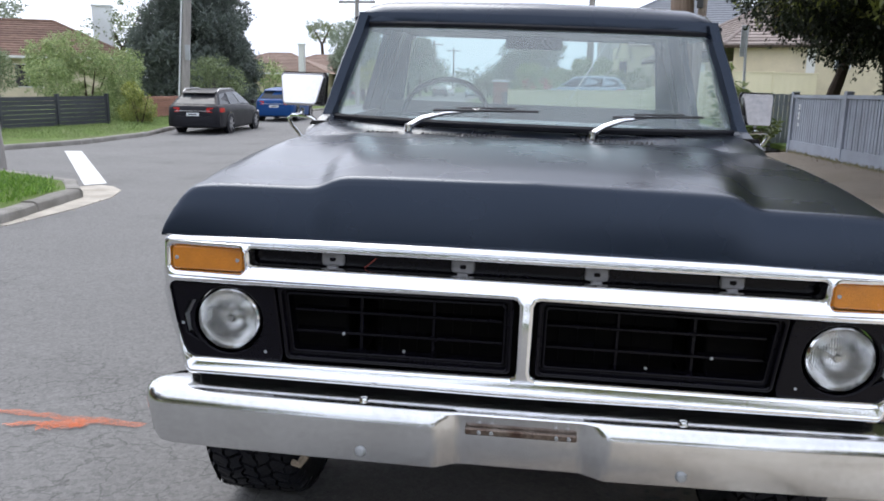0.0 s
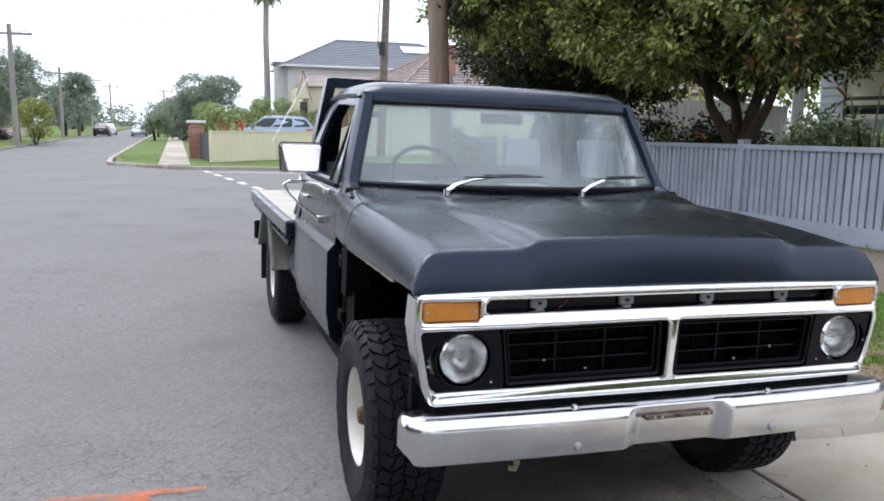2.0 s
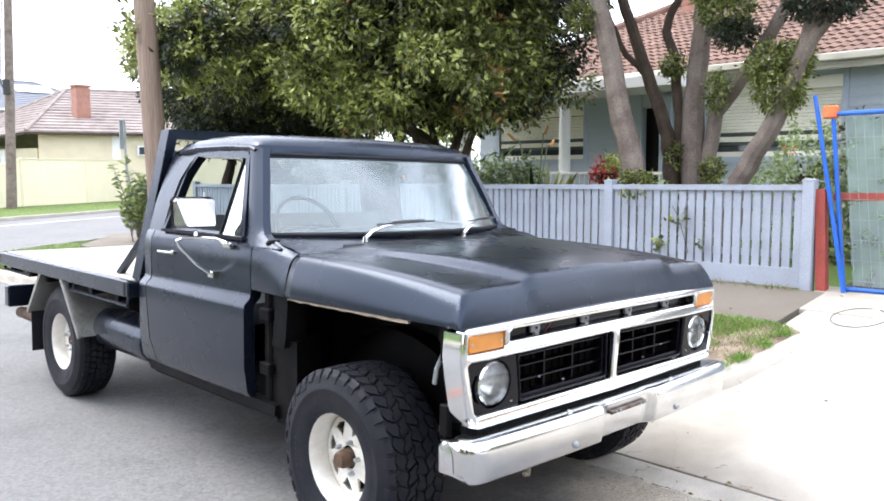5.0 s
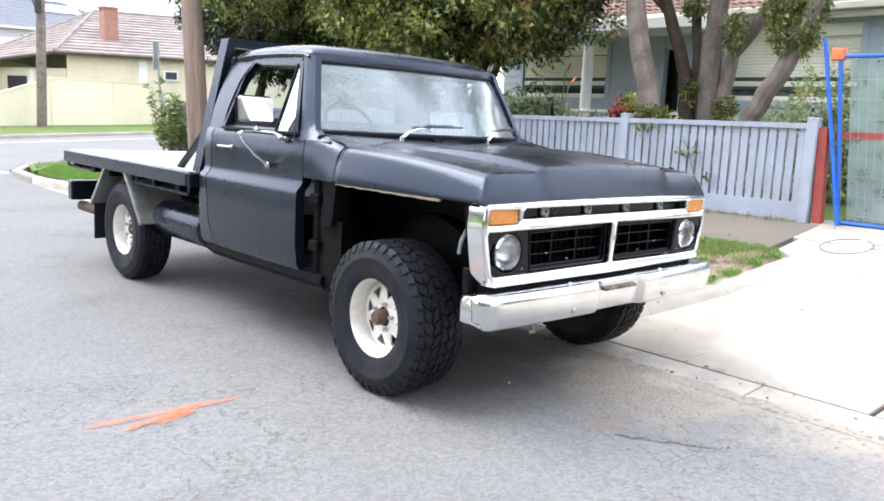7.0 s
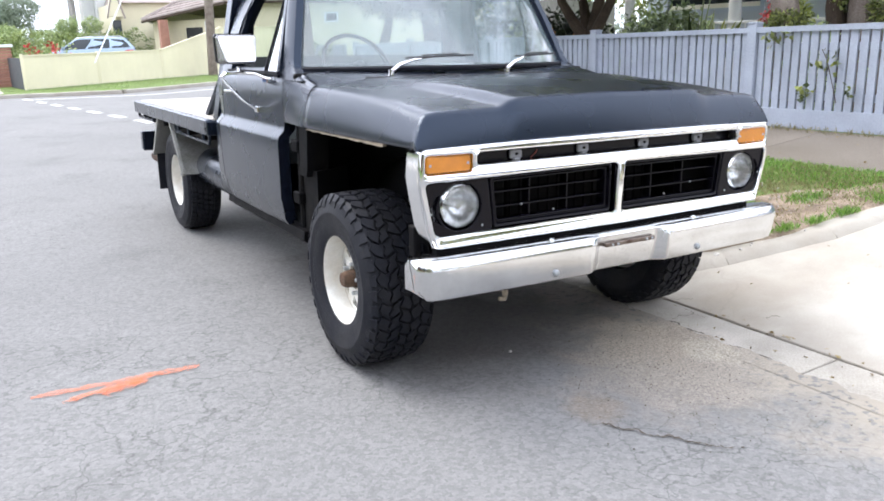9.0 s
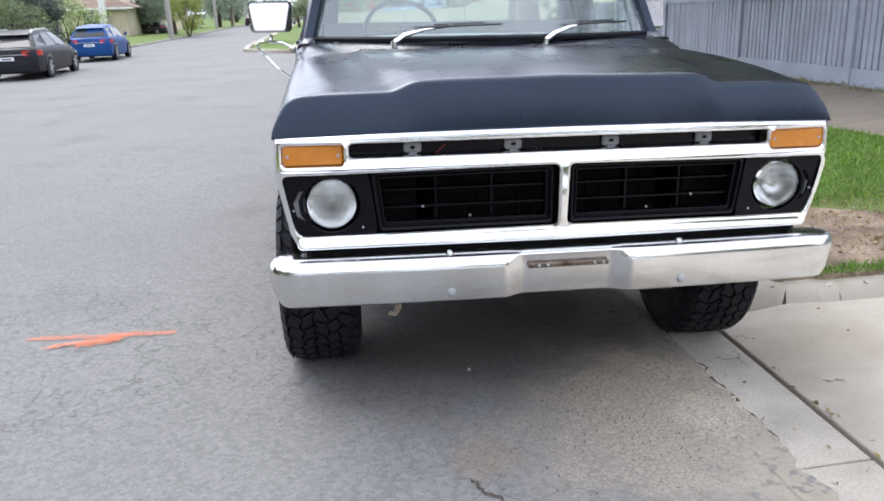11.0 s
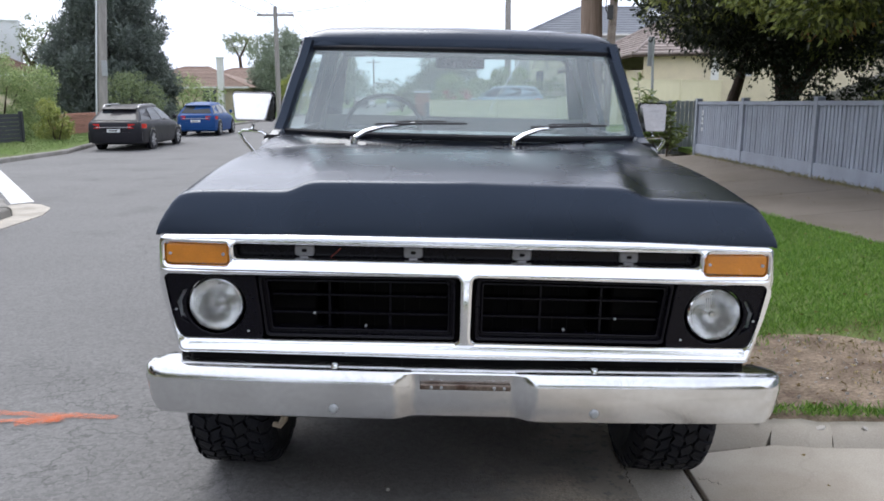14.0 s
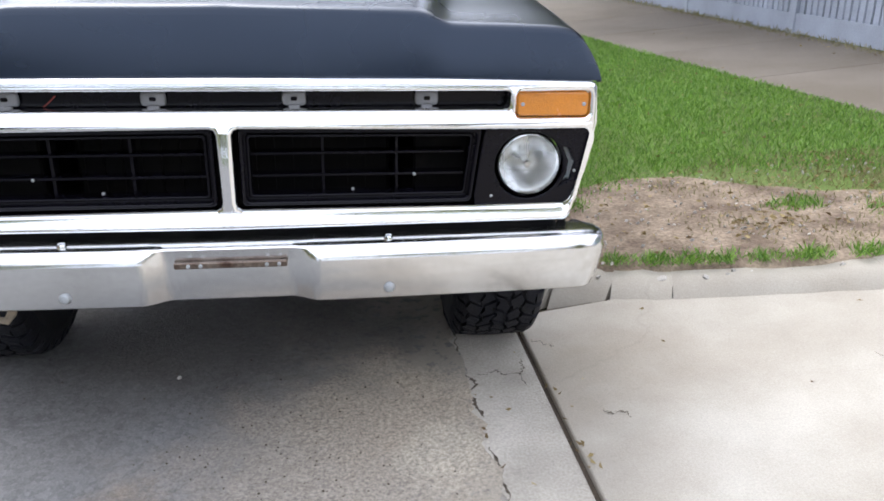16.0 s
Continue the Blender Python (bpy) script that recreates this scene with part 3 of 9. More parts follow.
def plate(outlines, depth, bevel=0.0, res=2):
    """A flat sheet with holes in the xz plane, thickness along y: the first outline is the rim, the others are openings."""
    cu = bpy.data.curves.new("sheet", "CURVE")
    cu.dimensions, cu.fill_mode = "2D", "BOTH"
    cu.extrude, cu.bevel_depth, cu.bevel_resolution = max(0.0, depth / 2 - bevel), bevel, res
    cu.offset = -bevel
    for pts in outlines:
        sp = cu.splines.new("POLY")
        sp.points.add(len(pts) - 1)
        for p, (x, z) in zip(sp.points, pts):
            p.co = (x, z, 0, 1)
        sp.use_cyclic_u = True
    ob = bpy.data.objects.new("sheet", cu)
    scene.collection.objects.link(ob)
    dg = bpy.context.evaluated_depsgraph_get()
    me = bpy.data.meshes.new_from_object(ob.evaluated_get(dg))
    bpy.data.objects.remove(ob)
    bpy.data.curves.remove(cu)
    me.transform(Matrix(((1, 0, 0, 0), (0, 0, -1, 0), (0, 1, 0, 0), (0, 0, 0, 1))))
    return me


def rounded(x0, x1, z0, z1, r, n=4):
    out = []
    for cx, cz, a0 in ((x1 - r, z1 - r, 0), (x0 + r, z1 - r, 90), (x0 + r, z0 + r, 180), (x1 - r, z0 + r, 270)):
        for k in range(n + 1):
            a = radians(a0 + 90 * k / n)
            out.append((cx + r * math.cos(a), cz + r * math.sin(a)))
    return out


def cards(name, base, direc, length, width, material, parent=None, label="", lift=0.0):
    """Many small pointed leaves or blades: base points, directions, lengths and widths as arrays."""
    n = len(base)
    direc = direc / np.maximum(np.linalg.norm(direc, axis=1, keepdims=True), 1e-6)
    rnd = np.random.normal(size=(n, 3))
    side = np.cross(direc, rnd)
    side /= np.maximum(np.linalg.norm(side, axis=1, keepdims=True), 1e-6)
    L, W = np.asarray(length).reshape(-1, 1), np.asarray(width).reshape(-1, 1)
    nor = np.cross(direc, side)
    mid = base + direc * L * 0.45 + nor * L * lift
    v = np.stack([base, mid + side * W / 2, base + direc * L, mid - side * W / 2], 1).reshape(-1, 3)
    me = bpy.data.meshes.new(name)
    me.vertices.add(4 * n)
    me.vertices.foreach_set("co", v.astype(np.float32).ravel())
    me.loops.add(4 * n)
    me.loops.foreach_set("vertex_index", np.arange(4 * n, dtype=np.int32))
    me.polygons.add(n)
    me.polygons.foreach_set("loop_start", np.arange(0, 4 * n, 4, dtype=np.int32))
    me.update(calc_edges=True)
    return part_mesh(name, me, material, parent, label, False)


def poly_sheet(outline, zf, material, name, cell=0.5, thick=0.0):
    """A ground sheet over an outline, following heights zf(x, y)."""
    bm = bmesh.new()
    vs = [bm.verts.new((x, y, 0)) for x, y in outline]
    f = bm.faces.new(vs)
    xs, ys = [p[0] for p in outline], [p[1] for p in outline]
    for axis, lo, hi in ((0, min(xs), max(xs)), (1, min(ys), max(ys))):
        c = lo + cell
        while c < hi:
            co, no = ((c, 0, 0), (1, 0, 0)) if axis == 0 else ((0, c, 0), (0, 1, 0))
            bmesh.ops.bisect_plane(bm, geom=bm.verts[:] + bm.edges[:] + bm.faces[:], plane_co=co, plane_no=no)
            c += cell
    for v in bm.verts:
        v.co.z = zf(v.co.x, v.co.y)
    if thick:
        ex = bmesh.ops.extrude_face_region(bm, geom=bm.faces[:])
        for v in [g for g in ex["geom"] if isinstance(g, bmesh.types.BMVert)]:
            v.co.z -= thick
    return part(name, bm, material)


def inside(px, py, outline):
    """Which of the points lie in the outline."""
    res = np.zeros(len(px), bool)
    k = len(outline)
    for i in range(k):
        (x1, y1), (x2, y2) = outline[i], outline[(i + 1) % k]
        hit = ((y1 > py) != (y2 > py)) & (px < (x2 - x1) * (py - y1) / ((y2 - y1) or 1e-9) + x1)
        res ^= hit
    return res

# ---------------------------------------------------------------- ground
def fence_z(y):
    return 0.44 - 0.010 * (y - 1)


def road_z(x, y):
    f = min(1.0, max(0.0, (14 - y) / 4))
    return -0.04 * f * min(1.0, max(0.0, (x + 1.0) / 1.65))


def drive_z(x, y):
    return -0.03 + max(0.0, x - 0.9) / 4.0 * 0.47


def verge_z(x, y):
    return 0.085 + max(0.0, x - 1.1) / 3.8 * (fence_z(y) - 0.085)


def path_edge(y):
    return min(3.62, max(2.9, 3.86 - 0.115 * y))


GROUND = part("ground", box(-600, 600, -400, 1200, -0.3, -0.12), "land", smooth=False)
tagged(GROUND, "flat grassy suburban land reaching the horizon", "ground", kind="structure")
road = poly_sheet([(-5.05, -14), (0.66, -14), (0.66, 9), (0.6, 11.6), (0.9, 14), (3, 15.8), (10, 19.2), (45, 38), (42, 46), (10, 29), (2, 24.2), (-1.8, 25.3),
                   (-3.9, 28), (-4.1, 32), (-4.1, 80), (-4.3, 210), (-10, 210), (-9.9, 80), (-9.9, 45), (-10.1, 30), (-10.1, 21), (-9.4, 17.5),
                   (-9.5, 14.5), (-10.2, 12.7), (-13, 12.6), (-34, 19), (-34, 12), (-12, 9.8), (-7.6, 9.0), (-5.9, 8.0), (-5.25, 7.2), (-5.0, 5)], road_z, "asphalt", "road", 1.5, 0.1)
tagged(road, "worn grey asphalt suburban road with fine cracks", "road", kind="structure")


def sheet(name, outline, zf, material, label, cat="ground", cell=0.5, thick=0.1):
    return tagged(poly_sheet(outline, zf, material, name, cell, thick), label, cat, kind="structure")


# near right: nature strip, kerb, driveway, footpath
def soil_z(x, y):
    """Lumpy soil that falls to the top of the kerb at its front edge."""
    edge = float(np.interp(x, [1.12, 1.2, 1.345, 1.55, 1.9, 2.3, 2.9, 3.5], [1.05, 0.925, 0.8, 0.705, 0.61, 0.52, 0.46, 0.46]))
    return verge_z(x, y) + 0.012 + 0.008 * math.sin(x * 9 + 3 * math.sin(y * 7)) * math.sin(y * 11) - 0.05 * max(0.0, 1 - max(0.0, y - edge) / 0.11)


VERGE = [(1.16, 1.1), (1.25, 1.0), (1.4, 0.9), (1.6, 0.81), (1.95, 0.72), (2.35, 0.64), (2.9, 0.57), (3.5, 0.57), (3.62, 0.8), (3.62, 2.0), (3.4, 4.0), (3.17, 6.0), (2.95, 8.0), (2.9, 12.6), (1.6, 13.6), (1.0, 12.6), (0.95, 10), (1.12, 8)]
sheet("nature_strip", VERGE, verge_z, "turf", "grassy nature strip with a bare soil patch", cell=0.3)
sheet("soil_patch", [(1.12, 1.05), (1.2, 0.925), (1.345, 0.8), (1.55, 0.705), (1.9, 0.61), (2.3, 0.52), (2.9, 0.46), (3.5, 0.46), (3.5, 0.75), (3.05, 0.9), (2.85, 1.12), (2.62, 1.22), (2.45, 1.32), (2.2, 1.5), (2.02, 1.72), (1.75, 1.8), (1.5, 1.74), (1.3, 1.9), (1.16, 1.5)],
      soil_z, "soil", "bare dry soil patch behind the kerb", cell=0.09, thick=0.03)
sheet("driveway_bed", [(0.9, -9), (9, -9), (9, 0.74), (0.9, 0.74)], lambda x, y: drive_z(x, y) - 0.022, "joint", "dark bed under the driveway slabs", cell=0.8)
sheet("front_yard", [(5.0, 0.9), (11, 0.9), (30, 0.9), (30, 30), (14, 21), (5.0, 15.5)], lambda x, y: 0.36, "turf", "garden soil behind the picket fence", cell=3)
sheet("building_lot", [(5.1, 0.8), (5.1, -9), (30, -9), (30, 0.8)], lambda x, y: 0.42, "soil", "bare soil of a fenced building lot", cell=3)
sheet("corner_strip", [(0.95, 12.7), (1.6, 13.6), (2.9, 12.6), (2.9, 10), (4.8, 12), (4.8, 15.8), (2.9, 15.2), (1.3, 14.2)], lambda x, y: 0.09, "turf", "grassy street corner", cell=0.8)
sheet("corner_path", [(2.9, 12), (4.9, 12), (4.9, 15), (30, 27), (30, 28.5), (9, 18.2), (4.4, 16.2), (2.9, 14)], lambda x, y: 0.15, "footpath", "grey concrete footpath round the corner", cell=2)


def slab_run(name, label, quads, zf, material, thick=0.09):
    """Separate slabs under one piece of paving."""
    root = thing(name, label, "paving", kind="structure")
    for q in quads:
        bm = bmesh.new()
        cx, cy = sum(p[0] for p in q) / 4, sum(p[1] for p in q) / 4
        qq = [(p[0] + (cx - p[0]) * 0.006, p[1] + (cy - p[1]) * 0.006) for p in q]
        top = [bm.verts.new((x, y, zf(x, y))) for x, y in qq]
        low = [bm.verts.new((x, y, zf(x, y) - thick)) for x, y in qq]
        bm.faces.new(top)
        for i in range(4):
            j = (i + 1) % 4
            bm.faces.new((top[i], low[i], low[j], top[j]))
        bmesh.ops.bevel(bm, geom=[e for e in bm.edges if all(v in top for v in e.verts)], offset=0.004, segments=1, affect="EDGES")
        part("slab", bm, material, root, smooth=False)
    return root


def path_z(x, y):
    f = min(1.0, max(0.0, (y - 0.8) / 1.4))
    return (drive_z(x, y) + 0.003) * (1 - f) + (verge_z(x, y) + 0.006) * f


slab_run("driveway", "pale weathered concrete driveway of large slabs", [
    [(0.909, 0.70), (4.2, 0.72), (4.2, -1.4), (0.909, -1.05)], [(0.909, -1.07), (4.2, -1.42), (4.2, -4.2), (0.909, -4.0)],
    [(4.22, 0.9), (5.1, 0.9), (5.1, -1.4), (4.22, -1.42)], [(4.22, -1.44), (5.1, -1.42), (5.1, -4.2), (4.22, -4.2)],
    [(0.912, -4.02), (2.55, -4.22), (2.55, -8.5), (0.912, -8.5)], [(2.57, -4.22), (5.1, -4.22), (5.1, -8.5), (2.57, -8.5)]], drive_z, "concrete")
slab_run("gutter", "stained grey concrete gutter strip", [[(0.64 + 0.02 * math.sin(k), y), (0.897, y), (0.897, y + 1.5), (0.64 + 0.02 * math.sin(k + 1), y + 1.5)]
         for k, y in enumerate([-8 + 1.5 * i for i in range(13)])], lambda x, y: -0.036 + 0.03 * max(0, x - 0.64), "concrete_grey")
slab_run("footpath", "dull grey-brown concrete footpath with joints", [[(path_edge(y), y), (4.84, y), (4.84, y + 1.5), (path_edge(y + 1.5), y + 1.5)]
         for y in [0.78 + 1.5 * i for i in range(8)]], path_z, "footpath")


def kerb(name, label, pts, zs, width=0.14, drop=0.16, step=0.9, material="concrete_grey", inner=1, gap=0.006, foot=0.16):
    """A run of kerb stones along points; zs: heights of the top."""
    root = thing(name, label, "kerb", kind="structure")
    pts = [Vector((*p, z)) for p, z in zip(pts, zs)]
    run = []
    for a, b in zip(pts, pts[1:]):
        n = max(1, round((b - a).length / step))
        run += [(a.lerp(b, i / n), a.lerp(b, (i + 1) / n)) for i in range(n)]
    for a, b in run:
        d = (b - a).normalized()
        s = Vector((-d.y, d.x, 0)).normalized() * width * inner
        a2, b2 = a + d * gap, b - d * gap
        dn = Vector((0, 0, -drop))
        wob = 1.0 if gap > 0.002 else 0.0
        jit = random.uniform(-0.006, 0.006) * wob
        up = Vector((0, 0, jit))
        secs = []
        for i in range(5):
            loose = wob if i in (0, 4) else 1.0
            p = a2.lerp(b2, i / 4) + Vector((0, 0, random.uniform(-0.006, 0.006) * loose))
            e = s * random.uniform(-0.06, 0.06) * loose
            dz = lambda h_: Vector((0, 0, h_))
            secs.append([p + dn - s * foot, p + up - s * (0.12 + 0.3 * (foot - 0.16)) - dz(0.05) + e, p + up - s * 0.05 - dz(0.022) + e, p + up + s * 0.1 - dz(0.006) + e * 0.6, p + up + s * 0.3, p + up + s * 0.9, p + up + s - dz(0.012), p + dn + s])
        part("kerb_stone", loft(secs), material, root)
    return root


kerb("driveway_kerb", "chipped concrete kerb beside the driveway", [(1.02, 2.6), (1.03, 1.3), (1.07, 1.05), (1.15, 0.9), (1.32, 0.75), (1.53, 0.66), (1.9, 0.56), (2.28, 0.46), (2.9, 0.4), (3.5, 0.4)],
     [0.075, 0.075, 0.07, 0.07, 0.08, 0.1, 0.14, 0.185, 0.245, 0.29], 0.15, 0.16, 1.4, "concrete", 1, 0.0, 0.75)
kerb("roadside_kerb", "concrete kerb along the nature strip", [(0.62, 11.6), (0.9, 9.5), (1.0, 7.5), (1.02, 2.6)], [0.09, 0.09, 0.09, 0.09], 0.15, 0.16, 1.2, "concrete_grey")
kerb("corner_kerb", "pale concrete kerb round the side street corner", [(12, 20.0), (5, 16.9), (2.9, 15.6), (1.4, 14.6), (0.75, 13.2), (0.62, 11.6)], [0.085] * 6, 0.15, 0.2, 1.2, "kerb_old")

# near left corner with grass, kerb and drain
LEFT = [(-5.2, -14), (-5.15, 5), (-5.4, 7.0), (-5.95, 7.8), (-7.6, 8.75), (-12, 9.6), (-34, 11.8), (-34, -14)]
sheet("left_corner_verge", LEFT, lambda x, y: 0.1 + 0.01 * min(8, -5.2 - x), "turf", "grassy corner verge inside a kerb", cell=1.0)
kerb("left_corner_kerb", "old chipped concrete kerb round a grassy corner", [(-5.08, -8), (-5.05, 4.9), (-5.3, 7.1), (-5.85, 7.95), (-7.6, 8.95), (-12, 9.8), (-20, 10.8)], [0.11] * 7, 0.16, 0.2, 0.9, "kerb_old")
sheet("left_gutter", [(-5.06, 5.2), (-4.98, 5.2), (-4.9, 6.3), (-4.95, 7.2), (-5.15, 7.8), (-5.42, 8.12), (-5.65, 8.22), (-5.85, 8.0), (-5.3, 7.1), (-5.1, 5.6)], lambda x, y: 0.006, "concrete_grey", "concrete gutter apron along the corner kerb", cell=1.2, thick=0.03)
slab_run("drain_crossing", "grey concrete drain cover behind the kerb", [[(-6.6, 3.9), (-5.25, 3.9), (-5.25, 5.2), (-6.6, 5.2)]], lambda x, y: 0.13, "concrete")
part_drain = thing("drain_inlet", "dark side entry drain slot in the kerb", "drain", kind="structure")
part("slot", box(-5.06, -4.99, 3.55, 4.55, 0.012, 0.075, 0.004), "dark_void", part_drain, "black opening")
FARLEFT = [(-10.3, 12.7), (-9.7, 14.6), (-9.6, 17.5), (-10.3, 21), (-10.3, 30), (-10.05, 45), (-10.05, 80), (-10.2, 210), (-120, 210), (-120, 30), (-34, 19.5), (-13, 13.2)]
sheet("far_left_verge", FARLEFT, lambda x, y: 0.09, "turf", "mown grass verge behind the parked cars", cell=6)
kerb("far_left_kerb", "low concrete kerb beside parked cars", [(-13, 12.9), (-10.2, 12.6), (-9.55, 14.5), (-9.45, 17.5), (-10.15, 21), (-10.15, 30), (-9.95, 45), (-9.95, 100)], [0.1] * 8, 0.1, 0.2, 1.6, "kerb_old")
FARRIGHT = [(2, 24.4), (10, 29.2), (42, 46.3), (60, 60), (60, 210), (-4.1, 210), (-3.95, 80), (-3.95, 32), (-3.7, 28.2), (-1.7, 25.6)]
sheet("far_right_verge", FARRIGHT, lambda x, y: 0.1, "turf", "grass verge before a cream boundary fence", cell=8)
kerb("far_right_kerb", "pale kerb along the side street", [(30, 39.8), (10, 29.1), (2, 24.3), (-1.8, 25.4), (-3.85, 28.1), (-4.05, 32), (-4.05, 90)], [0.12] * 7, 0.16, 0.2, 1.8, "concrete", 1)
slab_run("far_footpath", "pale concrete footpath along the far street", [[(-2.25, 26.2 + 3 * k), (-1.2, 26.2 + 3 * k), (-1.2, 29.19 + 3 * k), (-2.25, 29.19 + 3 * k)] for k in range(18)], lambda x, y: 0.115, "concrete")


# road marks
def flat_mark(name, outlines, material, label, z=0.006):
    root = thing(name, label, "road marking", kind="structure")
    for pts in outlines:
        bm = bmesh.new()
        bm.faces.new([bm.verts.new((x, y, road_z(x, y) + z)) for x, y in pts])
        z += 0.0015
        part("stroke", bm, material, root, smooth=False)
    return root


flat_mark("give_way_line", [[(-5.66, 8.4), (-5.86, 8.16), (-8.98, 12.95), (-8.66, 13.02)]], "white_line", "solid white painted line across a side street")
flat_mark("dashed_line", [[(a, b), (a + 0.16, b + 0.04), (c + 0.16, d + 0.04), (c, d)] for a, b, c, d in
          [(0.62 - 0.23 * k, 13.4 + 1.62 * k, 0.62 - 0.23 * k - 0.11, 13.4 + 1.62 * k + 0.85) for k in range(7)]], "white_line", "broken white line across the side street mouth")
flat_mark("edge_line", [[(-0.8, 23.6), (2.6, 22.6), (9.8, 26.3), (20, 31.8), (20, 31.95), (9.8, 26.45), (2.6, 22.76), (-0.8, 23.75)]], "white_line", "thin white edge line on the side street")


def jag(p, q, w, n=16):
    """A ragged sprayed stroke."""
    p, q = Vector(p), Vector(q)
    d = (q - p)
    s = Vector((-d.y, d.x)).normalized()
    up = [p + d * i / n + s * w * (0.5 + random.uniform(-0.28, 0.28)) * (0.45 if i in (0, n) else 1) for i in range(n + 1)]
    dn = [p + d * i / n - s * w * (0.5 + random.uniform(-0.28, 0.28)) * (0.45 if i in (0, n) else 1) for i in range(n + 1)]
    return [tuple(v) for v in up + dn[::-1]]


flat_mark("spray_mark", [jag((-2.24, 1.08), (-1.55, 1.02), 0.05), jag((-2.1, 0.97), (-1.78, 0.985), 0.045), jag((-2.13, 0.945), (-1.72, 1.03), 0.035), jag((-1.98, 0.935), (-1.8, 1.0), 0.07)], "orange_spray",
          "faded orange spray paint arrow on the asphalt")

# loose stones and leaves on the ground
rng = np.random.default_rng(5)


def pebbles(name, label, xs, ys, zf, size, material):
    bm = bmesh.new()
    for x, y in zip(xs, ys):
        s = size * random.uniform(0.4, 1.3)
        mtx = Matrix.Translation((x, y, zf(x, y) + s * 0.3)) @ Euler((random.random() * 3, random.random() * 3, 0)).to_matrix().to_4x4() @ Matrix.Diagonal((s, s * 0.8, s * 0.55, 1))
        bmesh.ops.create_icosphere(bm, subdivisions=1, radius=1, matrix=mtx)
    ob = part(name, bm, material)
    return tagged(ob, label, "stones", kind="stuff")


pebbles("soil_pebbles", "small pebbles scattered on bare soil", rng.uniform(1.3, 2.9, 300), rng.uniform(0.8, 1.7, 300), lambda x, y: verge_z(x, y) + 0.012, 0.008, "pebble")
pebbles("kerb_rubble", "broken concrete chips along the kerb", [1.28, 1.5, 1.66, 1.7, 1.74, 1.77, 1.83, 1.98, 2.16, 2.4], [0.8, 0.7, 0.65, 0.665, 0.64, 0.655, 0.63, 0.6, 0.57, 0.51], lambda x, y: soil_z(x, y) + 0.004, 0.02, "pebble")
pebbles("road_gravel", "loose gravel on the worn road edge", rng.normal(0.12, 0.28, 240).clip(-0.9, 0.62), rng.normal(-0.15, 0.33, 240), lambda x, y: road_z(x, y), 0.0036, "joint")
tagged(part("white_stone", lathe([(0, -0.005), (0.009, 0), (0.006, 0.006), (0, 0.009)], 8, "z", (-0.275, 0.37, -0.01)), "pebble"), "small pale stone lying on the asphalt", "stone")


def grass(name, outline, zf, count, hmin, hmax, material, label, keep=None):
    xs, ys = [p[0] for p in outline], [p[1] for p in outline]
    px, py = rng.uniform(min(xs), max(xs), count), rng.uniform(min(ys), max(ys), count)
    ok = inside(px, py, outline)
    if keep is not None:
        ok &= keep(px, py)
    px, py = px[ok], py[ok]
    pz = np.array([zf(a, b) for a, b in zip(px, py)])
    n = len(px)
    d = np.stack([rng.normal(0, 0.55, n), rng.normal(0, 0.55, n), np.ones(n)], 1)
    h = rng.uniform(hmin, hmax, n)
    return tagged(cards(name, np.stack([px, py, pz], 1), d, h, h * 0.07 + 0.0026, material, None, "", 0.08), label, "grass", kind="stuff")


def not_soil(px, py):
    return ((px - 2.05) / 1.05) ** 2 + ((py - 1.0) / 0.78) ** 2 + rng.normal(0, 0.22, len(px)) + 0.12 * np.sin(px * 6.3 + 2 * np.sin(py * 3.1)) > 1


grass("verge_grass", VERGE, verge_z, 210000, 0.02, 0.052, "grass", "short green grass on the nature strip", not_soil)
TUFTS = [(1.2, 1.0, 0.06), (1.36, 0.84, 0.09), (1.5, 0.78, 0.11), (1.62, 0.74, 0.13), (1.74, 0.71, 0.11), (1.9, 0.68, 0.09), (2.06, 0.63, 0.12), (2.3, 0.58, 0.12), (2.55, 0.56, 0.14), (2.95, 0.54, 0.1), (3.3, 0.55, 0.12), (2.3, 1.15, 0.16), (2.7, 0.95, 0.2), (1.35, 1.5, 0.12)]


def in_tufts(px, py):
    """Only in ragged clumps round a few spots."""
    near = np.min([np.hypot(px - x, (py - y) * 1.4) / r for x, y, r in TUFTS], axis=0)
    return near < rng.uniform(0.1, 1.0, len(px))


grass("kerb_weeds", [(1.1, 1.1), (1.3, 0.8), (1.9, 0.62), (2.9, 0.46), (3.5, 0.46), (3.5, 1.1), (2.3, 1.4), (1.3, 1.7)], verge_z, 60000, 0.015, 0.06, "grass", "weeds growing in clumps along the kerb", in_tufts)


def thinning(px, py):
    """Denser away from the bare middle of the soil, in loose drifts."""
    drift = np.sin(px * 5.1 + 2 * np.sin(py * 4.3)) * np.sin(py * 6.7 + 1.3 * np.sin(px * 3.9))
    return (px - 1.75) / 1.6 + 0.35 * drift > rng.uniform(0.05, 1.15, len(px))


grass("dry_tufts", [(1.4, 0.85), (1.9, 0.7), (2.6, 0.58), (3.5, 0.55), (3.6, 1.7), (2.4, 1.9), (1.5, 1.9)], verge_z, 22000, 0.012, 0.045, "grass_dry", "dry straw coloured grass tufts", thinning)
grass("corner_grass", [(-11, 9.0), (-7.6, 8.5), (-5.95, 7.6), (-5.45, 6.9), (-5.3, 5.2), (-6.6, 5.2), (-6.6, 3.9), (-5.3, 3.9), (-5.3, 2), (-11, 2)], lambda x, y: 0.1 + 0.01 * min(8, -5.2 - x), 36000, 0.05, 0.14, "grass", "bright green grass on the corner")
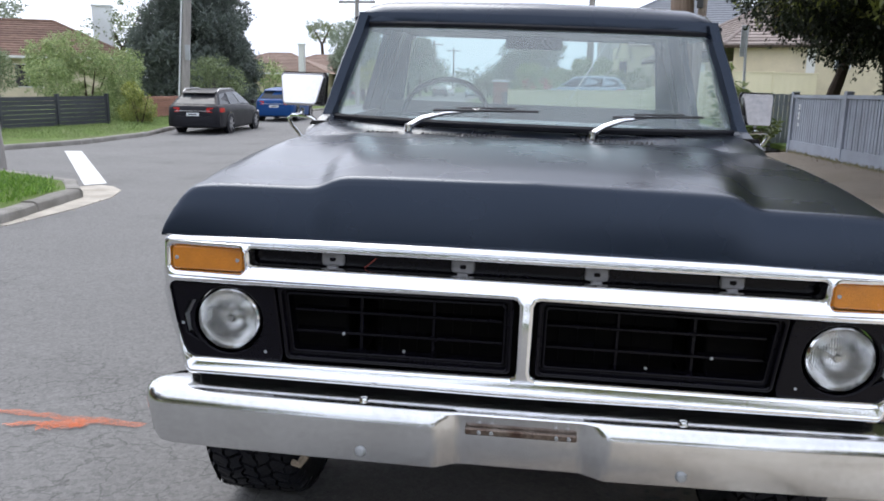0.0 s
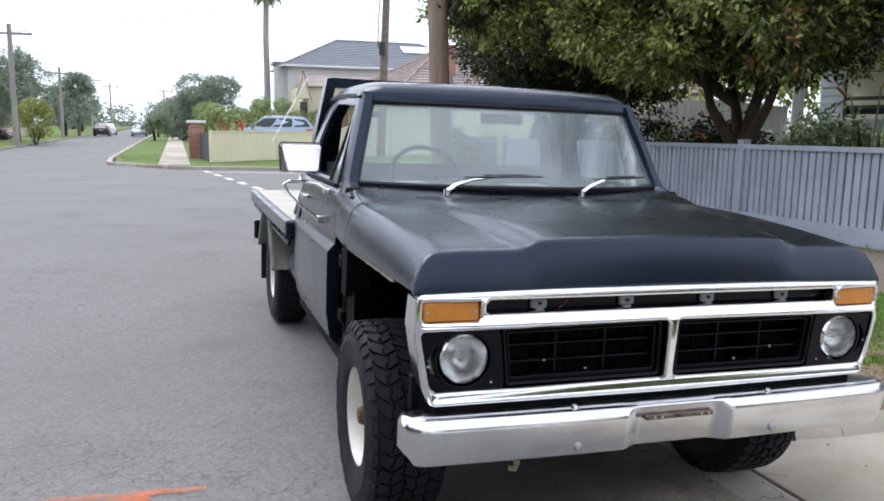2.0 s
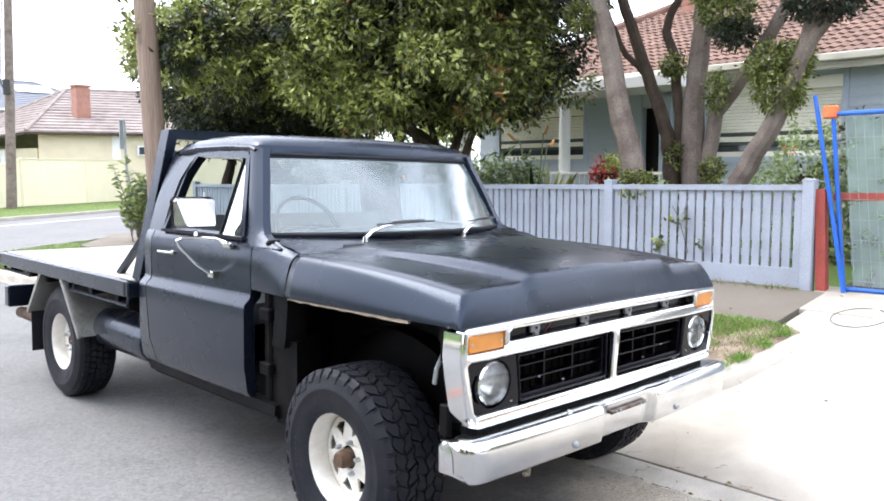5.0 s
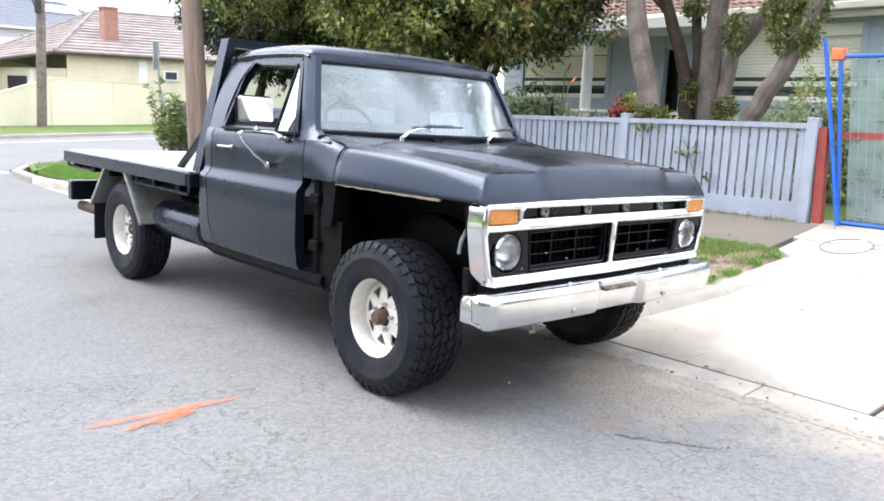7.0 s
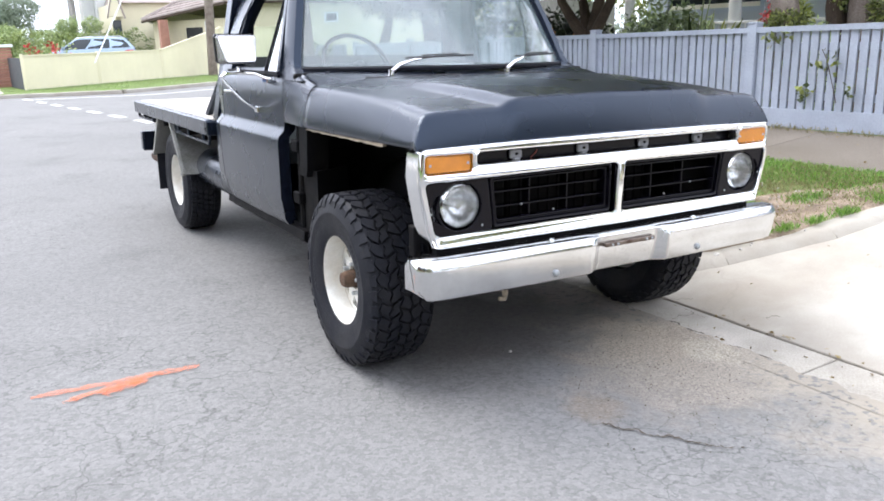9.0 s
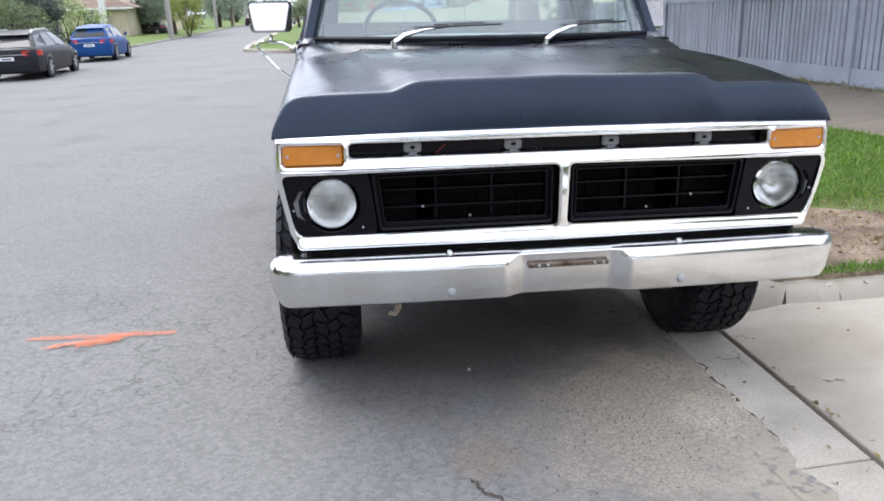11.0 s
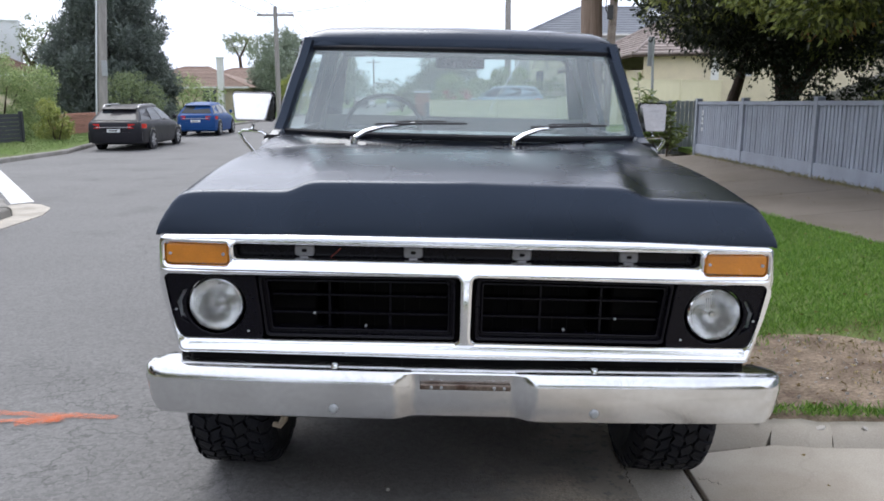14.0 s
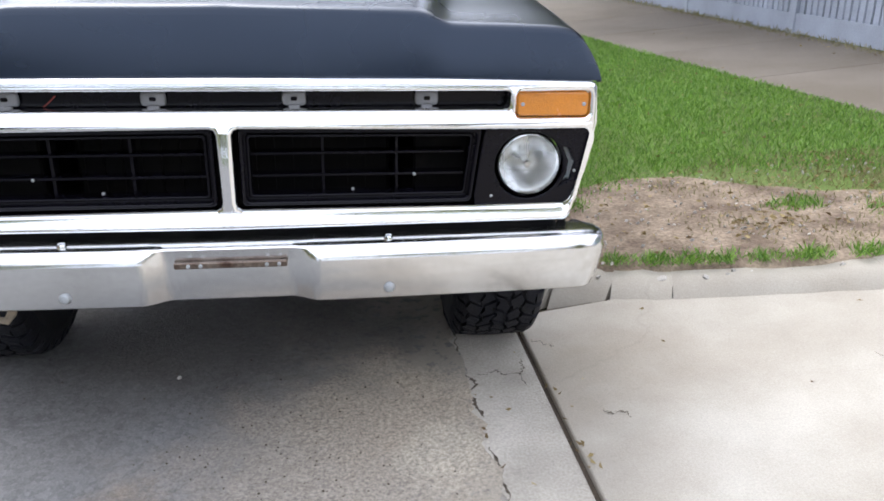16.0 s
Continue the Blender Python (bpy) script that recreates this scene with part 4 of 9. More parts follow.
grass("fence_weeds", [(4.7, 1.0), (4.84, 1.0), (4.84, 13), (4.7, 13)], verge_z, 1800, 0.03, 0.09, "grass_dry", "weeds along the foot of the fence")
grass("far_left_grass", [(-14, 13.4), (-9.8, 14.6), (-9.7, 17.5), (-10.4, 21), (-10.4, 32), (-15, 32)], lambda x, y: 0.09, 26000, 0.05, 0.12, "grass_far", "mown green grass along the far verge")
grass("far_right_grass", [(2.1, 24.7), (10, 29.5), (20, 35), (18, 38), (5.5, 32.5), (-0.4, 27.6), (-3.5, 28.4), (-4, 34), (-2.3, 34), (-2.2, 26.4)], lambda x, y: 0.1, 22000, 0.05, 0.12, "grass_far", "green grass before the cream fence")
grass("corner_strip_grass", [(1.0, 12.7), (1.6, 13.6), (2.9, 12.6), (2.9, 10), (4.8, 12), (4.8, 15.6), (2.9, 15.0), (1.4, 14.1)], lambda x, y: 0.09, 12000, 0.04, 0.09, "grass_far", "grass on the street corner")


# fallen leaves and twigs
def litter(name, label, boxes, zf):
    P = []
    for x0, x1, y0, y1, n in boxes:
        P += [(random.uniform(x0, x1), random.uniform(y0, y1)) for k in range(n)]
    base = np.array([(x, y, zf(x, y) + 0.008) for x, y in P])
    d = np.stack([rng.normal(0, 1, len(P)), rng.normal(0, 1, len(P)), rng.normal(0, 0.12, len(P))], 1)
    L = rng.uniform(0.012, 0.036, len(P))
    return tagged(cards(name, base, d, L, L * 0.4, "litter", None, "", 0.15), label, "leaves", kind="stuff")


litter("drive_litter", "few dry fallen leaves on the driveway", [(1.0, 3.2, -2.5, 0.6, 18), (0.89, 0.95, -1.5, 0.7, 14), (2.5, 4.8, -1.5, 0.7, 16)], drive_z)
litter("verge_litter", "dry leaf litter on the soil and grass", [(1.3, 3.0, 0.8, 1.8, 260), (1.9, 2.3, 0.85, 1.1, 90), (1.3, 3.5, 1.3, 5.0, 190)], lambda x, y: verge_z(x, y) + 0.02)
litter("path_litter", "dry leaves along the footpath edge", [(4.5, 4.84, 1.0, 12.0, 150), (3.5, 4.8, 1.0, 9.0, 50)], verge_z)
litter("gutter_litter", "dry leaves and twigs in the gutter", [(0.66, 0.95, -1.5, 2.5, 60), (-5.0, -4.8, 2.0, 7.0, 40)], lambda x, y: 0.0 if x < 0 else -0.03)

ragged = thing("ragged_edge", "dark ragged cracks in the worn asphalt edge", "crack", kind="structure")


def crack(p, q, wide, n=34, stray=0.03, ground=None, lift=0.0065):
    """An open crack wandering from p to q."""
    p, q = Vector(p), Vector(q)
    side = Vector((-(q - p).y, (q - p).x)).normalized()
    off, up, dn = 0.0, [], []
    for i in range(n + 1):
        off = off * 0.8 + random.uniform(-stray, stray)
        w = wide * random.uniform(0.15, 1.0) * (0.2 if i in (0, n) else 1.0)
        c = p.lerp(q, i / n) + side * off
        up.append(c + side * w)
        dn.append(c - side * w)
    bm = bmesh.new()
    vs = [[bm.verts.new((v.x, v.y, (ground or road_z)(v.x, v.y) + lift)) for v in row] for row in (up, dn)]
    for i in range(n):
        bm.faces.new((vs[0][i], vs[0][i + 1], vs[1][i + 1], vs[1][i]))
    return part("crack_line", bm, "joint", ragged, "", False)


def lip(y0, y1, n):
    """The ragged edge of the asphalt where it thins out over the gutter."""
    bm = bmesh.new()
    rows, off = [], 0.0
    for i in range(n + 1):
        y = y0 + (y1 - y0) * i / n
        off = off * 0.82 + random.uniform(-0.011, 0.011)
        x = 0.672 + off
        z = -0.036 + 0.03 * max(0.0, x - 0.64)
        rows.append([bm.verts.new(p) for p in ((0.56, y, road_z(0.56, y) + 0.002), (0.63, y, -0.031), (x - 0.012, y, z + 0.006), (x, y, z - 0.004))])
    for a_, b_ in zip(rows, rows[1:]):
        for k in range(3):
            bm.faces.new((a_[k], a_[k + 1], b_[k + 1], b_[k]))
    return tagged(part("asphalt_lip", bm, "asphalt", None, "", False), "thin broken asphalt edge lying over the gutter", "road", kind="structure")


lip(-6.0, 2.5, 560)
crack((0.66, -2.6), (0.665, -1.5), 0.003, 40, 0.012)
crack((0.668, -0.35), (0.675, -0.1), 0.006, 20, 0.008)
crack((0.675, 0.05), (0.665, 0.3), 0.008, 24, 0.012)
crack((0.66, 0.4), (0.665, 0.75), 0.004, 24, 0.01)
crack((-0.42, -0.4), (-0.12, -0.78), 0.007, 40, 0.016)


def gutter_z(x, y):
    return -0.036 + 0.03 * max(0.0, x - 0.64)


for p, q, w_, st_ in (((0.76, 0.31), (0.87, 0.22), 0.004, 0.014), ((0.83, 0.27), (0.88, 0.36), 0.003, 0.01), ((0.7, 0.29), (0.78, 0.3), 0.002, 0.008)):
    crack(p, q, w_, 18, st_, gutter_z, 0.003)
for p, q, w_, st_ in (((1.05, 0.02), (1.12, -0.04), 0.004, 0.012), ((1.0, 0.42), (0.94, 0.5), 0.003, 0.01), ((1.95, 0.05), (2.1, -0.35), 0.0015, 0.012), ((1.3, -0.9), (1.75, -1.02), 0.0015, 0.012)):
    crack(p, q, w_, 18, st_, drive_z, 0.003)

# ---------------------------------------------------------------- the truck
LEAN = 1.3
TRUCK = thing("pickup_truck", "satin black flatbed pickup truck with chrome grille and missing fenders", "pickup truck",
              pose(-0.918, 0, 0) @ pose(0, 0, 0, 0, LEAN, 0) @ pose(0.9, 0, 0))


def tp(name, bm, material, label="", parent=None, smooth=True):
    return part(name, bm, material, parent or TRUCK, label, smooth)


# --- bumper
def bumper_row(x, back):
    a = abs(x)
    bow = 0.03 * (min(a, 0.9) / 0.985) ** 2
    k = 0.0 if a > 0.21 else (1.0 if a < 0.155 else (0.21 - a) / 0.055)
    o = back + bow
    up = -0.022 * min(1.0, back / 0.1) ** 2
    pk = 0.034 * k
    q = min(1.0, back / 0.06)
    return [(x * (1 - 0.03 * q), (0.01 + bow) * (1 - q) + (o - 0.04) * q, 0.642 + up), (x * (1 - 0.02 * q), -0.078 + o, 0.65 + up - 0.004 * k), (x * (1 - 0.008 * q), -0.104 + o + pk * 0.25, 0.648 + up - 0.006 * k), (x, -0.119 + o + pk * 0.6, 0.638 + up), (x, -0.128 + o + pk * 0.95, 0.62 + up + 0.012 * k),
            (x, -0.131 + o + pk, 0.607 + up - 0.008 * k), (x * (1 - 0.014 * q), -0.12 + o + pk, 0.525), (x * (1 - 0.035 * q), -0.112 + o + pk, 0.497 - up * 1.6), (x * (1 - 0.045 * q), -0.1 + o + pk, 0.489 - up * 1.6),
            (x * (1 - 0.02 * q), -0.085 + o + pk + 0.045 * q, 0.51), (x * (1 - 0.02 * q), -0.09 + o + pk + 0.05 * q, 0.53), (x * (1 - 0.02 * q), -0.1 + o + pk + 0.06 * q, 0.6), (x * (1 - 0.03 * q), (-0.02 + bow) * (1 - q) + (o - 0.06) * q, 0.63)]


xs = [(-0.958, 0.118), (-0.97, 0.112), (-0.98, 0.1), (-0.985, 0.082), (-0.983, 0.062), (-0.976, 0.042), (-0.96, 0.022), (-0.938, 0.009), (-0.91, 0.002)] + [(v, 0.0) for v in (-0.87, -0.7, -0.5, -0.3, -0.225, -0.213, -0.2, -0.165, -0.152, -0.14, 0)]
xs = xs + [(-v, b) for v, b in xs[:-1]][::-1]
bumper = tp("front_bumper", loft([bumper_row(x, b) for x, b in xs]), "bumper_face", "dulled chrome front bumper with a number plate recess")
for x in (-0.395, 0.395):
    tp("bumper_bolt", lathe([(0, -0.012), (0.01, -0.009), (0.015, 0.0), (0.015, 0.012)], 12, "y", (x, -0.116, 0.528)), "steel_grey", "domed bolt", bumper)
    tp("bumper_bolt", lathe([(0, 0.012), (0.009, 0.009), (0.013, 0.0), (0.013, -0.01)], 12, "z", (x, -0.082, 0.65)), "chrome", "domed bolt", bumper)
tp("plate_strip", box(-0.135, 0.14, -0.11, -0.098, 0.592, 0.609, 0.003), "plate_steel", "stained steel plate mounting strip", bumper)
for x in (-0.1, -0.07, 0.09, 0.12):
    tp("plate_screw", lathe([(0, -0.006), (0.005, -0.003), (0.005, 0.004)], 8, "y", (x, -0.112, 0.601)), "steel_grey", "", bumper)
tp("tow_hook", tube([(-0.56, 0.03, 0.52), (-0.562, 0.0, 0.48), (-0.566, -0.015, 0.445), (-0.578, -0.025, 0.43), (-0.598, -0.02, 0.432)], [0.013, 0.012, 0.012, 0.011, 0.009], 8), "beige", "bent pale hook under the bumper")
tp("valance", box(-0.86, 0.86, 0.0, 0.06, 0.61, 0.68, 0.01), "black", "black filler panel between grille and bumper")

# --- grille shell
shell_rim = [(-0.935, 1.018), (-0.93, 1.03), (-0.915, 1.036), (-0.5, 1.044), (0, 1.046), (0.5, 1.044), (0.915, 1.036), (0.93, 1.03), (0.935, 1.018), (0.938, 0.93), (0.934, 0.9), (0.925, 0.85), (0.9, 0.72), (0.885, 0.675), (0.87, 0.668),
             (0, 0.664), (-0.87, 0.668), (-0.885, 0.675), (-0.9, 0.72), (-0.925, 0.85), (-0.934, 0.9), (-0.938, 0.93)]


def slot_hole(x0, x1, z0, z1, r=0.012, bow=0.004):
    return [(x, z + bow * (1 - (x / 0.9) ** 2)) for x, z in rounded(x0, x1, z0, z1, r, 3)]


lamp_hole = [(-0.9255, 0.885), (-0.925, 0.898), (-0.919, 0.909), (-0.907, 0.9145), (-0.6, 0.918), (-0.034, 0.922), (-0.024, 0.919), (-0.0195, 0.91), (-0.018, 0.735), (-0.022, 0.722), (-0.033, 0.716), (-0.6, 0.714), (-0.846, 0.7115), (-0.866, 0.714), (-0.88, 0.724), (-0.889, 0.742), (-0.909, 0.81)]
lamp_hole_r = [(-x, z) for x, z in lamp_hole[::-1]]
holes = [slot_hole(-0.705, 0.705, 0.966, 1.012), rounded(-0.917, -0.725, 0.945, 1.012, 0.012, 3), rounded(0.725, 0.917, 0.945, 1.012, 0.012, 3), lamp_hole, lamp_hole_r]
me = plate([shell_rim] + holes, 0.055, 0.011, 3)
me.transform(Matrix.Translation((0, -0.005, 0)))
for v in me.vertices:
    v.co.y += 0.03 * max(0.0, abs(v.co.x) / 0.94 - 0.75) ** 2 * 8
    # each bar leans back towards its upper edge
    for z0, z1 in ((0.66, 0.713), (0.908, 0.968), (1.008, 1.05)):
        if z0 <= v.co.z <= z1 and v.co.y < 0.0:
            v.co.y += 0.42 * (v.co.z - (z0 + z1) / 2) * min(1.0, max(0.0, (0.93 - abs(v.co.x)) / 0.04))
shell = part_mesh("grille_shell", me, "chrome", TRUCK, "polished chrome grille surround")
for s in (-1, 1):
    side = [[(s * (0.938 - 0.0), y, 1.02) if k == 0 else (s * (x), y, z) for k, (x, z) in enumerate(((0.93, 1.028), (0.946, 0.93), (0.935, 0.86), (0.908, 0.72), (0.885, 0.672), (0.86, 0.672), (0.90, 0.86), (0.91, 0.93), (0.90, 1.028)))] for y in (0.0, 0.05, 0.085)]
    tp("grille_side", loft(side), "chrome", "chrome side return", shell)
for s in (-1, 1):
    a, b = sorted((s * 0.915, s * 0.727))
    me = plate([rounded(a, b, 0.947, 1.010, 0.012, 3)], 0.035, 0.006, 2)
    me.transform(Matrix.Translation((0, 0.0, 0)))
    ind = part_mesh("indicator", me, "amber", TRUCK, "amber turn signal lens")
    for k in (a + 0.014, b - 0.014):
        tp("lens_screw", lathe([(0, -0.022), (0.005, -0.02), (0.005, -0.015)], 8, "y", (k, 0, 0.978)), "steel_grey", "", ind)
tp("slot_backing", box(-0.72, 0.72, 0.03, 0.05, 0.95, 1.03), "gloss_black")
for k, x in enumerate((-0.5, -0.165, 0.17, 0.5)):
    em = tp("emblem_mount", box(x - 0.03, x + 0.03, 0.012, 0.03, 0.97, 1.006, 0.01, None, 2), "emblem", "plain grey emblem mount")
    tp("emblem_slot", box(x - 0.008, x + 0.008, 0.009, 0.013, 0.984, 0.994, 0.002), "gloss_black", "", em)
    tp("emblem_foot", box(x - 0.014, x + 0.014, 0.006, 0.02, 0.964, 0.974, 0.003), "emblem", "", em)
tp("wiring_loom", tube([(-0.42, 0.028, 0.968), (-0.4, 0.025, 0.985), (-0.39, 0.025, 0.995)], 0.0016, 6), "red_timber", "red wire end")

# --- headlamp panel and grille inserts
for s in (-1, 1):
    rim = [(s * x, z) for x, z in ((0.932, 0.918), (0.652, 0.918), (0.645, 0.9), (0.625, 0.735), (0.63, 0.711), (0.885, 0.71), (0.9, 0.74), (0.925, 0.85))]
    hole = [(s * 0.77 + 0.092 * math.cos(2 * math.pi * k / 28), 0.815 + 0.09 * math.sin(2 * math.pi * k / 28)) for k in range(28)]
    gap = [(s * 0.77 + s * rr * math.cos(a), 0.815 + rr * math.sin(a)) for rr, a in ((0.101, -0.62), (0.106, -0.25), (0.107, 0.12), (0.101, 0.5), (0.113, 0.42), (0.123, 0.05), (0.119, -0.35))]
    me = plate([rim, hole, gap], 0.03, 0.004, 2)
    me.transform(Matrix.Translation((0, 0.004, 0)))
    lp = part_mesh("headlamp_panel", me, "gloss_black", TRUCK, "gloss black headlamp panel")
    for x, z in ((0.893, 0.8), (0.672, 0.735)):
        tp("panel_screw", lathe([(0, -0.012), (0.0042, -0.011), (0.0042, -0.005)], 8, "y", (s * x, 0, z)), "steel_grey", "", lp)
    # added pale plate stands in for the lit ground behind the gap
    tp("gap_liner", box(min(s * 0.855, s * 0.905), max(s * 0.855, s * 0.905), 0.036, 0.042, 0.74, 0.89), "plate", "added pale plate for the bright ground seen through the gap", lp)
    # lamp
    hl = tp("headlamp", lathe([(0.0, 0.075), (0.03, 0.066), (0.055, 0.045), (0.075, 0.015), (0.08, 0.0)], 36, "y", (s * 0.77, 0.0, 0.818)), "lamp_bowl", "round sealed beam headlamp")
    tp("lens", lathe([(0.0, -0.03), (0.03, -0.027), (0.055, -0.019), (0.074, -0.006), (0.079, 0.0)], 36, "y", (s * 0.77, 0.0, 0.818)), "lens", "ribbed clear glass lens", hl)
    ribs = bmesh.new()
    for k in range(-12, 13):
        x = k * 0.0058
        h = math.sqrt(max(0, 0.074 ** 2 - x * x)) * (0.72 if abs(k) > 5 else 0.92)
        tube([(s * 0.77 + x, 0.001 - 0.026 * (1 - (x * x + zz * zz * h * h) / 0.0072), 0.818 + zz * h) for zz in (-0.85, -0.4, 0, 0.4, 0.85)], 0.0009, 5, ribs)
    for z, w_ in ((0.03, 0.05), (-0.012, 0.06), (-0.042, 0.045)):
        tube([(s * 0.77 + u * w_, 0.001 - 0.026 * (1 - (u * u * w_ * w_ + z * z) / 0.0072), 0.818 + z) for u in (-1, -0.5, 0, 0.5, 1)], 0.0008, 5, ribs)
    tp("lens_ribs", ribs, "ribs", "", hl)
    tp("bulb", lathe([(0, 0.004), (0.008, 0.005), (0.0115, 0.01), (0.011, 0.04), (0.008, 0.07)], 14, "y", (s * 0.77, 0.0, 0.814)), "reflector", "", hl)
    tp("lamp_ring", lathe([(0.075, -0.005), (0.079, -0.014), (0.0845, -0.007), (0.082, 0.01), (0.078, 0.01)], 36, "y", (s * 0.77, 0.0, 0.818)), "chrome", "thin bright retaining ring", hl)
    tp("lamp_bucket", lathe([(0.088, 0.004), (0.092, 0.04), (0.07, 0.1), (0, 0.11)], 28, "y", (s * 0.77, 0.01, 0.815)), "black", "", hl)

    def insert_ring(grow, r):
        """Rounded outline of the grille insert, its outer end leaning inwards to the foot."""
        out = []
        for x, z in rounded(0.03 + grow, 0.642 - grow, 0.719 + grow, 0.917 - grow, r, 4):
            f = (x - 0.03) / 0.612
            out.append((s * (x - 0.024 * f * (0.917 - z) / 0.198), z + 0.004 * (1 - f) * (z - 0.719) / 0.198))
        return out[::-1] if s < 0 else out
    me = plate([insert_ring(0.0, 0.014), insert_ring(0.011, 0.012)], 0.028, 0.005, 2)
    me.transform(Matrix.Translation((0, 0.002, 0)))
    ins = part_mesh("grille_insert", me, "gloss_black", TRUCK, "gloss black grille insert with rounded frame")
    me = plate([insert_ring(0.009, 0.012), insert_ring(0.017, 0.01)], 0.03, 0.002, 1)
    me.transform(Matrix.Translation((0, 0.02, 0)))
    part_mesh("frame_step", me, "gloss_black", ins)
    me = plate([insert_ring(0.018, 0.01), insert_ring(0.025, 0.008)], 0.05, 0.0025, 2)
    me.transform(Matrix.Translation((0, 0.026, 0)))
    part_mesh("inner_rim", me, "gloss_black", ins)
    for z in (0.79, 0.848):
        a, b = sorted((s * 0.6, s * 0.056))
        tp("grille_bar", box(a, b, 0.02, 0.06, z - 0.0035, z + 0.0035, 0.0015), "gloss_black", "", ins)
    for x in (0.235, 0.425):
        tp("grille_upright", box(s * x - 0.004, s * x + 0.004, 0.026, 0.07, 0.744, 0.893, 0.0015), "gloss_black", "", ins)
    for x, z in ((0.31, 0.752), (0.47, 0.79)):
        tp("insert_screw", lathe([(0, 0.012), (0.004, 0.014), (0.004, 0.02)], 8, "y", (s * x, 0, z)), "steel_grey", "", ins)
rad = tp("radiator", box(-0.42, 0.42, 0.2, 0.28, 0.6, 0.99, 0.01), "black", "dark radiator core behind the grille")
for k in range(16):
    tp("fin", box(-0.4 + k * 0.05, -0.397 + k * 0.05, 0.19, 0.2, 0.66, 0.98), "black", "", rad, False)
tp("radiator_support", box(-0.9, 0.9, 0.1, 0.16, 0.96, 1.03, 0.01), "black")
for s in (-1, 1):
    a, b = sorted((s * 0.48, s * 0.78))
    tp("support_panel", box(a, b, 0.12, 0.15, 0.56, 1.0, 0.005), "black")
    a, b = sorted((s * 0.885, s * 0.915))
    for z0, z1 in ((0.62, 0.74), (0.9, 1.03)):
        tp("side_bracket", box(a, b, 0.085, 0.13, z0, z1, 0.005), "black", "black edge bracket behind the grille")


# --- hood: one skin from the grille to the cowl, with a wide raised centre
def hood_row(y, zc, dome, face=None):
    """Half profile of the hood at y, mirrored. zc: height at the centre line base; dome: rise of the centre panel."""
    t = max(0.0, min(1.0, (y - 0.06) / 0.95))
    wd = 0.51 + 0.15 * t
    sh = zc - 0.035 - 0.004 * t
    low = 1.035 - 0.008 * t
    lowx = 0.945 + 0.004 * t
    half = [(lowx - 0.015, low - 0.004), (lowx, low), (lowx - 0.012, low + (sh - low) * 0.42), (0.908, sh - 0.022), (0.887, sh - 0.003), (0.862, sh + 0.006), (0.8, sh + 0.0105),
            (min(0.76, wd + 0.085), sh + 0.012), (min(0.735, wd + 0.045), sh + 0.013), (wd + 0.008, sh + 0.013 + dome * 0.62), (wd - 0.02, sh + 0.0145 + dome * 0.93), (wd - 0.06, sh + 0.015 + dome), (0.3, sh + 0.017 + dome), (0.14, sh + 0.0185 + dome), (0.012, sh + 0.021 + dome)]
    pts = [(-x, y, z) for x, z in half] + [(0.0, y, sh + 0.0215 + dome)] + [(x, y, z) for x, z in half[::-1]]
    return pts


front = []
for f, yy in ((0.0, -0.004), (0.08, -0.002), (0.5, 0.012), (0.93, 0.034)):
    top = hood_row(0.045, 1.19, 0.028)
    row = []
    for x, y, z in top:
        base = 1.046 - 0.012 * (x / 0.93) ** 2
        k = 1 + (1 - f) * 0.055 * (abs(x) > 0.8)
        zz = base + (z - base) * f if z > 1.06 else z
        row.append((max(-0.947, min(0.947, x * k)), yy + (0.0 if abs(x) < 0.9 else 0.0), zz))
    front.append(row)
rows = front + [hood_row(y, z, d) for y, z, d in ((0.052, 1.191, 0.03), (0.08, 1.193, 0.031), (0.14, 1.199, 0.033), (0.21, 1.208, 0.034), (0.31, 1.219, 0.034), (0.5, 1.236, 0.03), (0.7, 1.248, 0.024), (0.9, 1.255, 0.018), (1.02, 1.258, 0.014))]
rows = [[(x, y + (0.055 * (abs(x) / 0.9) ** 4 if y > 1.0 else 0.0), z) for x, y, z in r] for r in rows]
hood = tp("hood", loft(rows, closed=False), "satin", "satin black hood with a raised centre panel")
sub = hood.modifiers.new("rounding", "SUBSURF")
sub.levels = sub.render_levels = 2
sol = hood.modifiers.new("thickness", "SOLIDIFY")
sol.thickness, sol.offset = 0.012, -1
tp("hood_underside", box(-0.88, 0.88, 0.1, 0.98, 1.02, 1.03), "black", "dark closed underside")
for s in (-1, 1):
    lip = loft([[(s * x, 0.28 + k * 0.05, 1.024 + 0.0015 * math.sin(k * 2.1) + dz) for x, dz in ((0.936, 0.005), (0.936, -0.005 - 0.004 * math.sin(k * 1.7) ** 4), (0.922, -0.005), (0.922, 0.005))] for k in range(17)])
    tp("fender_lip", lip, "beige", "ragged bare edge where the fender was cut off", smooth=False)


# --- cowl and cab lower body
def side_prof(s, zt=1.285):
    """Body side from sill to belt."""
    return [(s * 0.925, 0.50), (s * 0.945, 0.53), (s * 0.957, 0.62), (s * 0.962, 0.64), (s * 0.962, 0.935), (s * 0.957, 0.955), (s * 0.928, 0.985), (s * 0.922, 1.01), (s * 0.925, 1.12), (s * 0.917, 1.22), (s * 0.9, 1.255), (s * 0.865, zt)]


def cowl_row(y, zt, wt):
    half = [(0.868, zt - 0.012), (wt - 0.03, zt), (0.6, zt + 0.01), (0.3, zt + 0.015)]
    return [(-x, y, z) for x, z in half] + [(0, y, zt + 0.016)] + [(x, y, z) for x, z in half[::-1]]


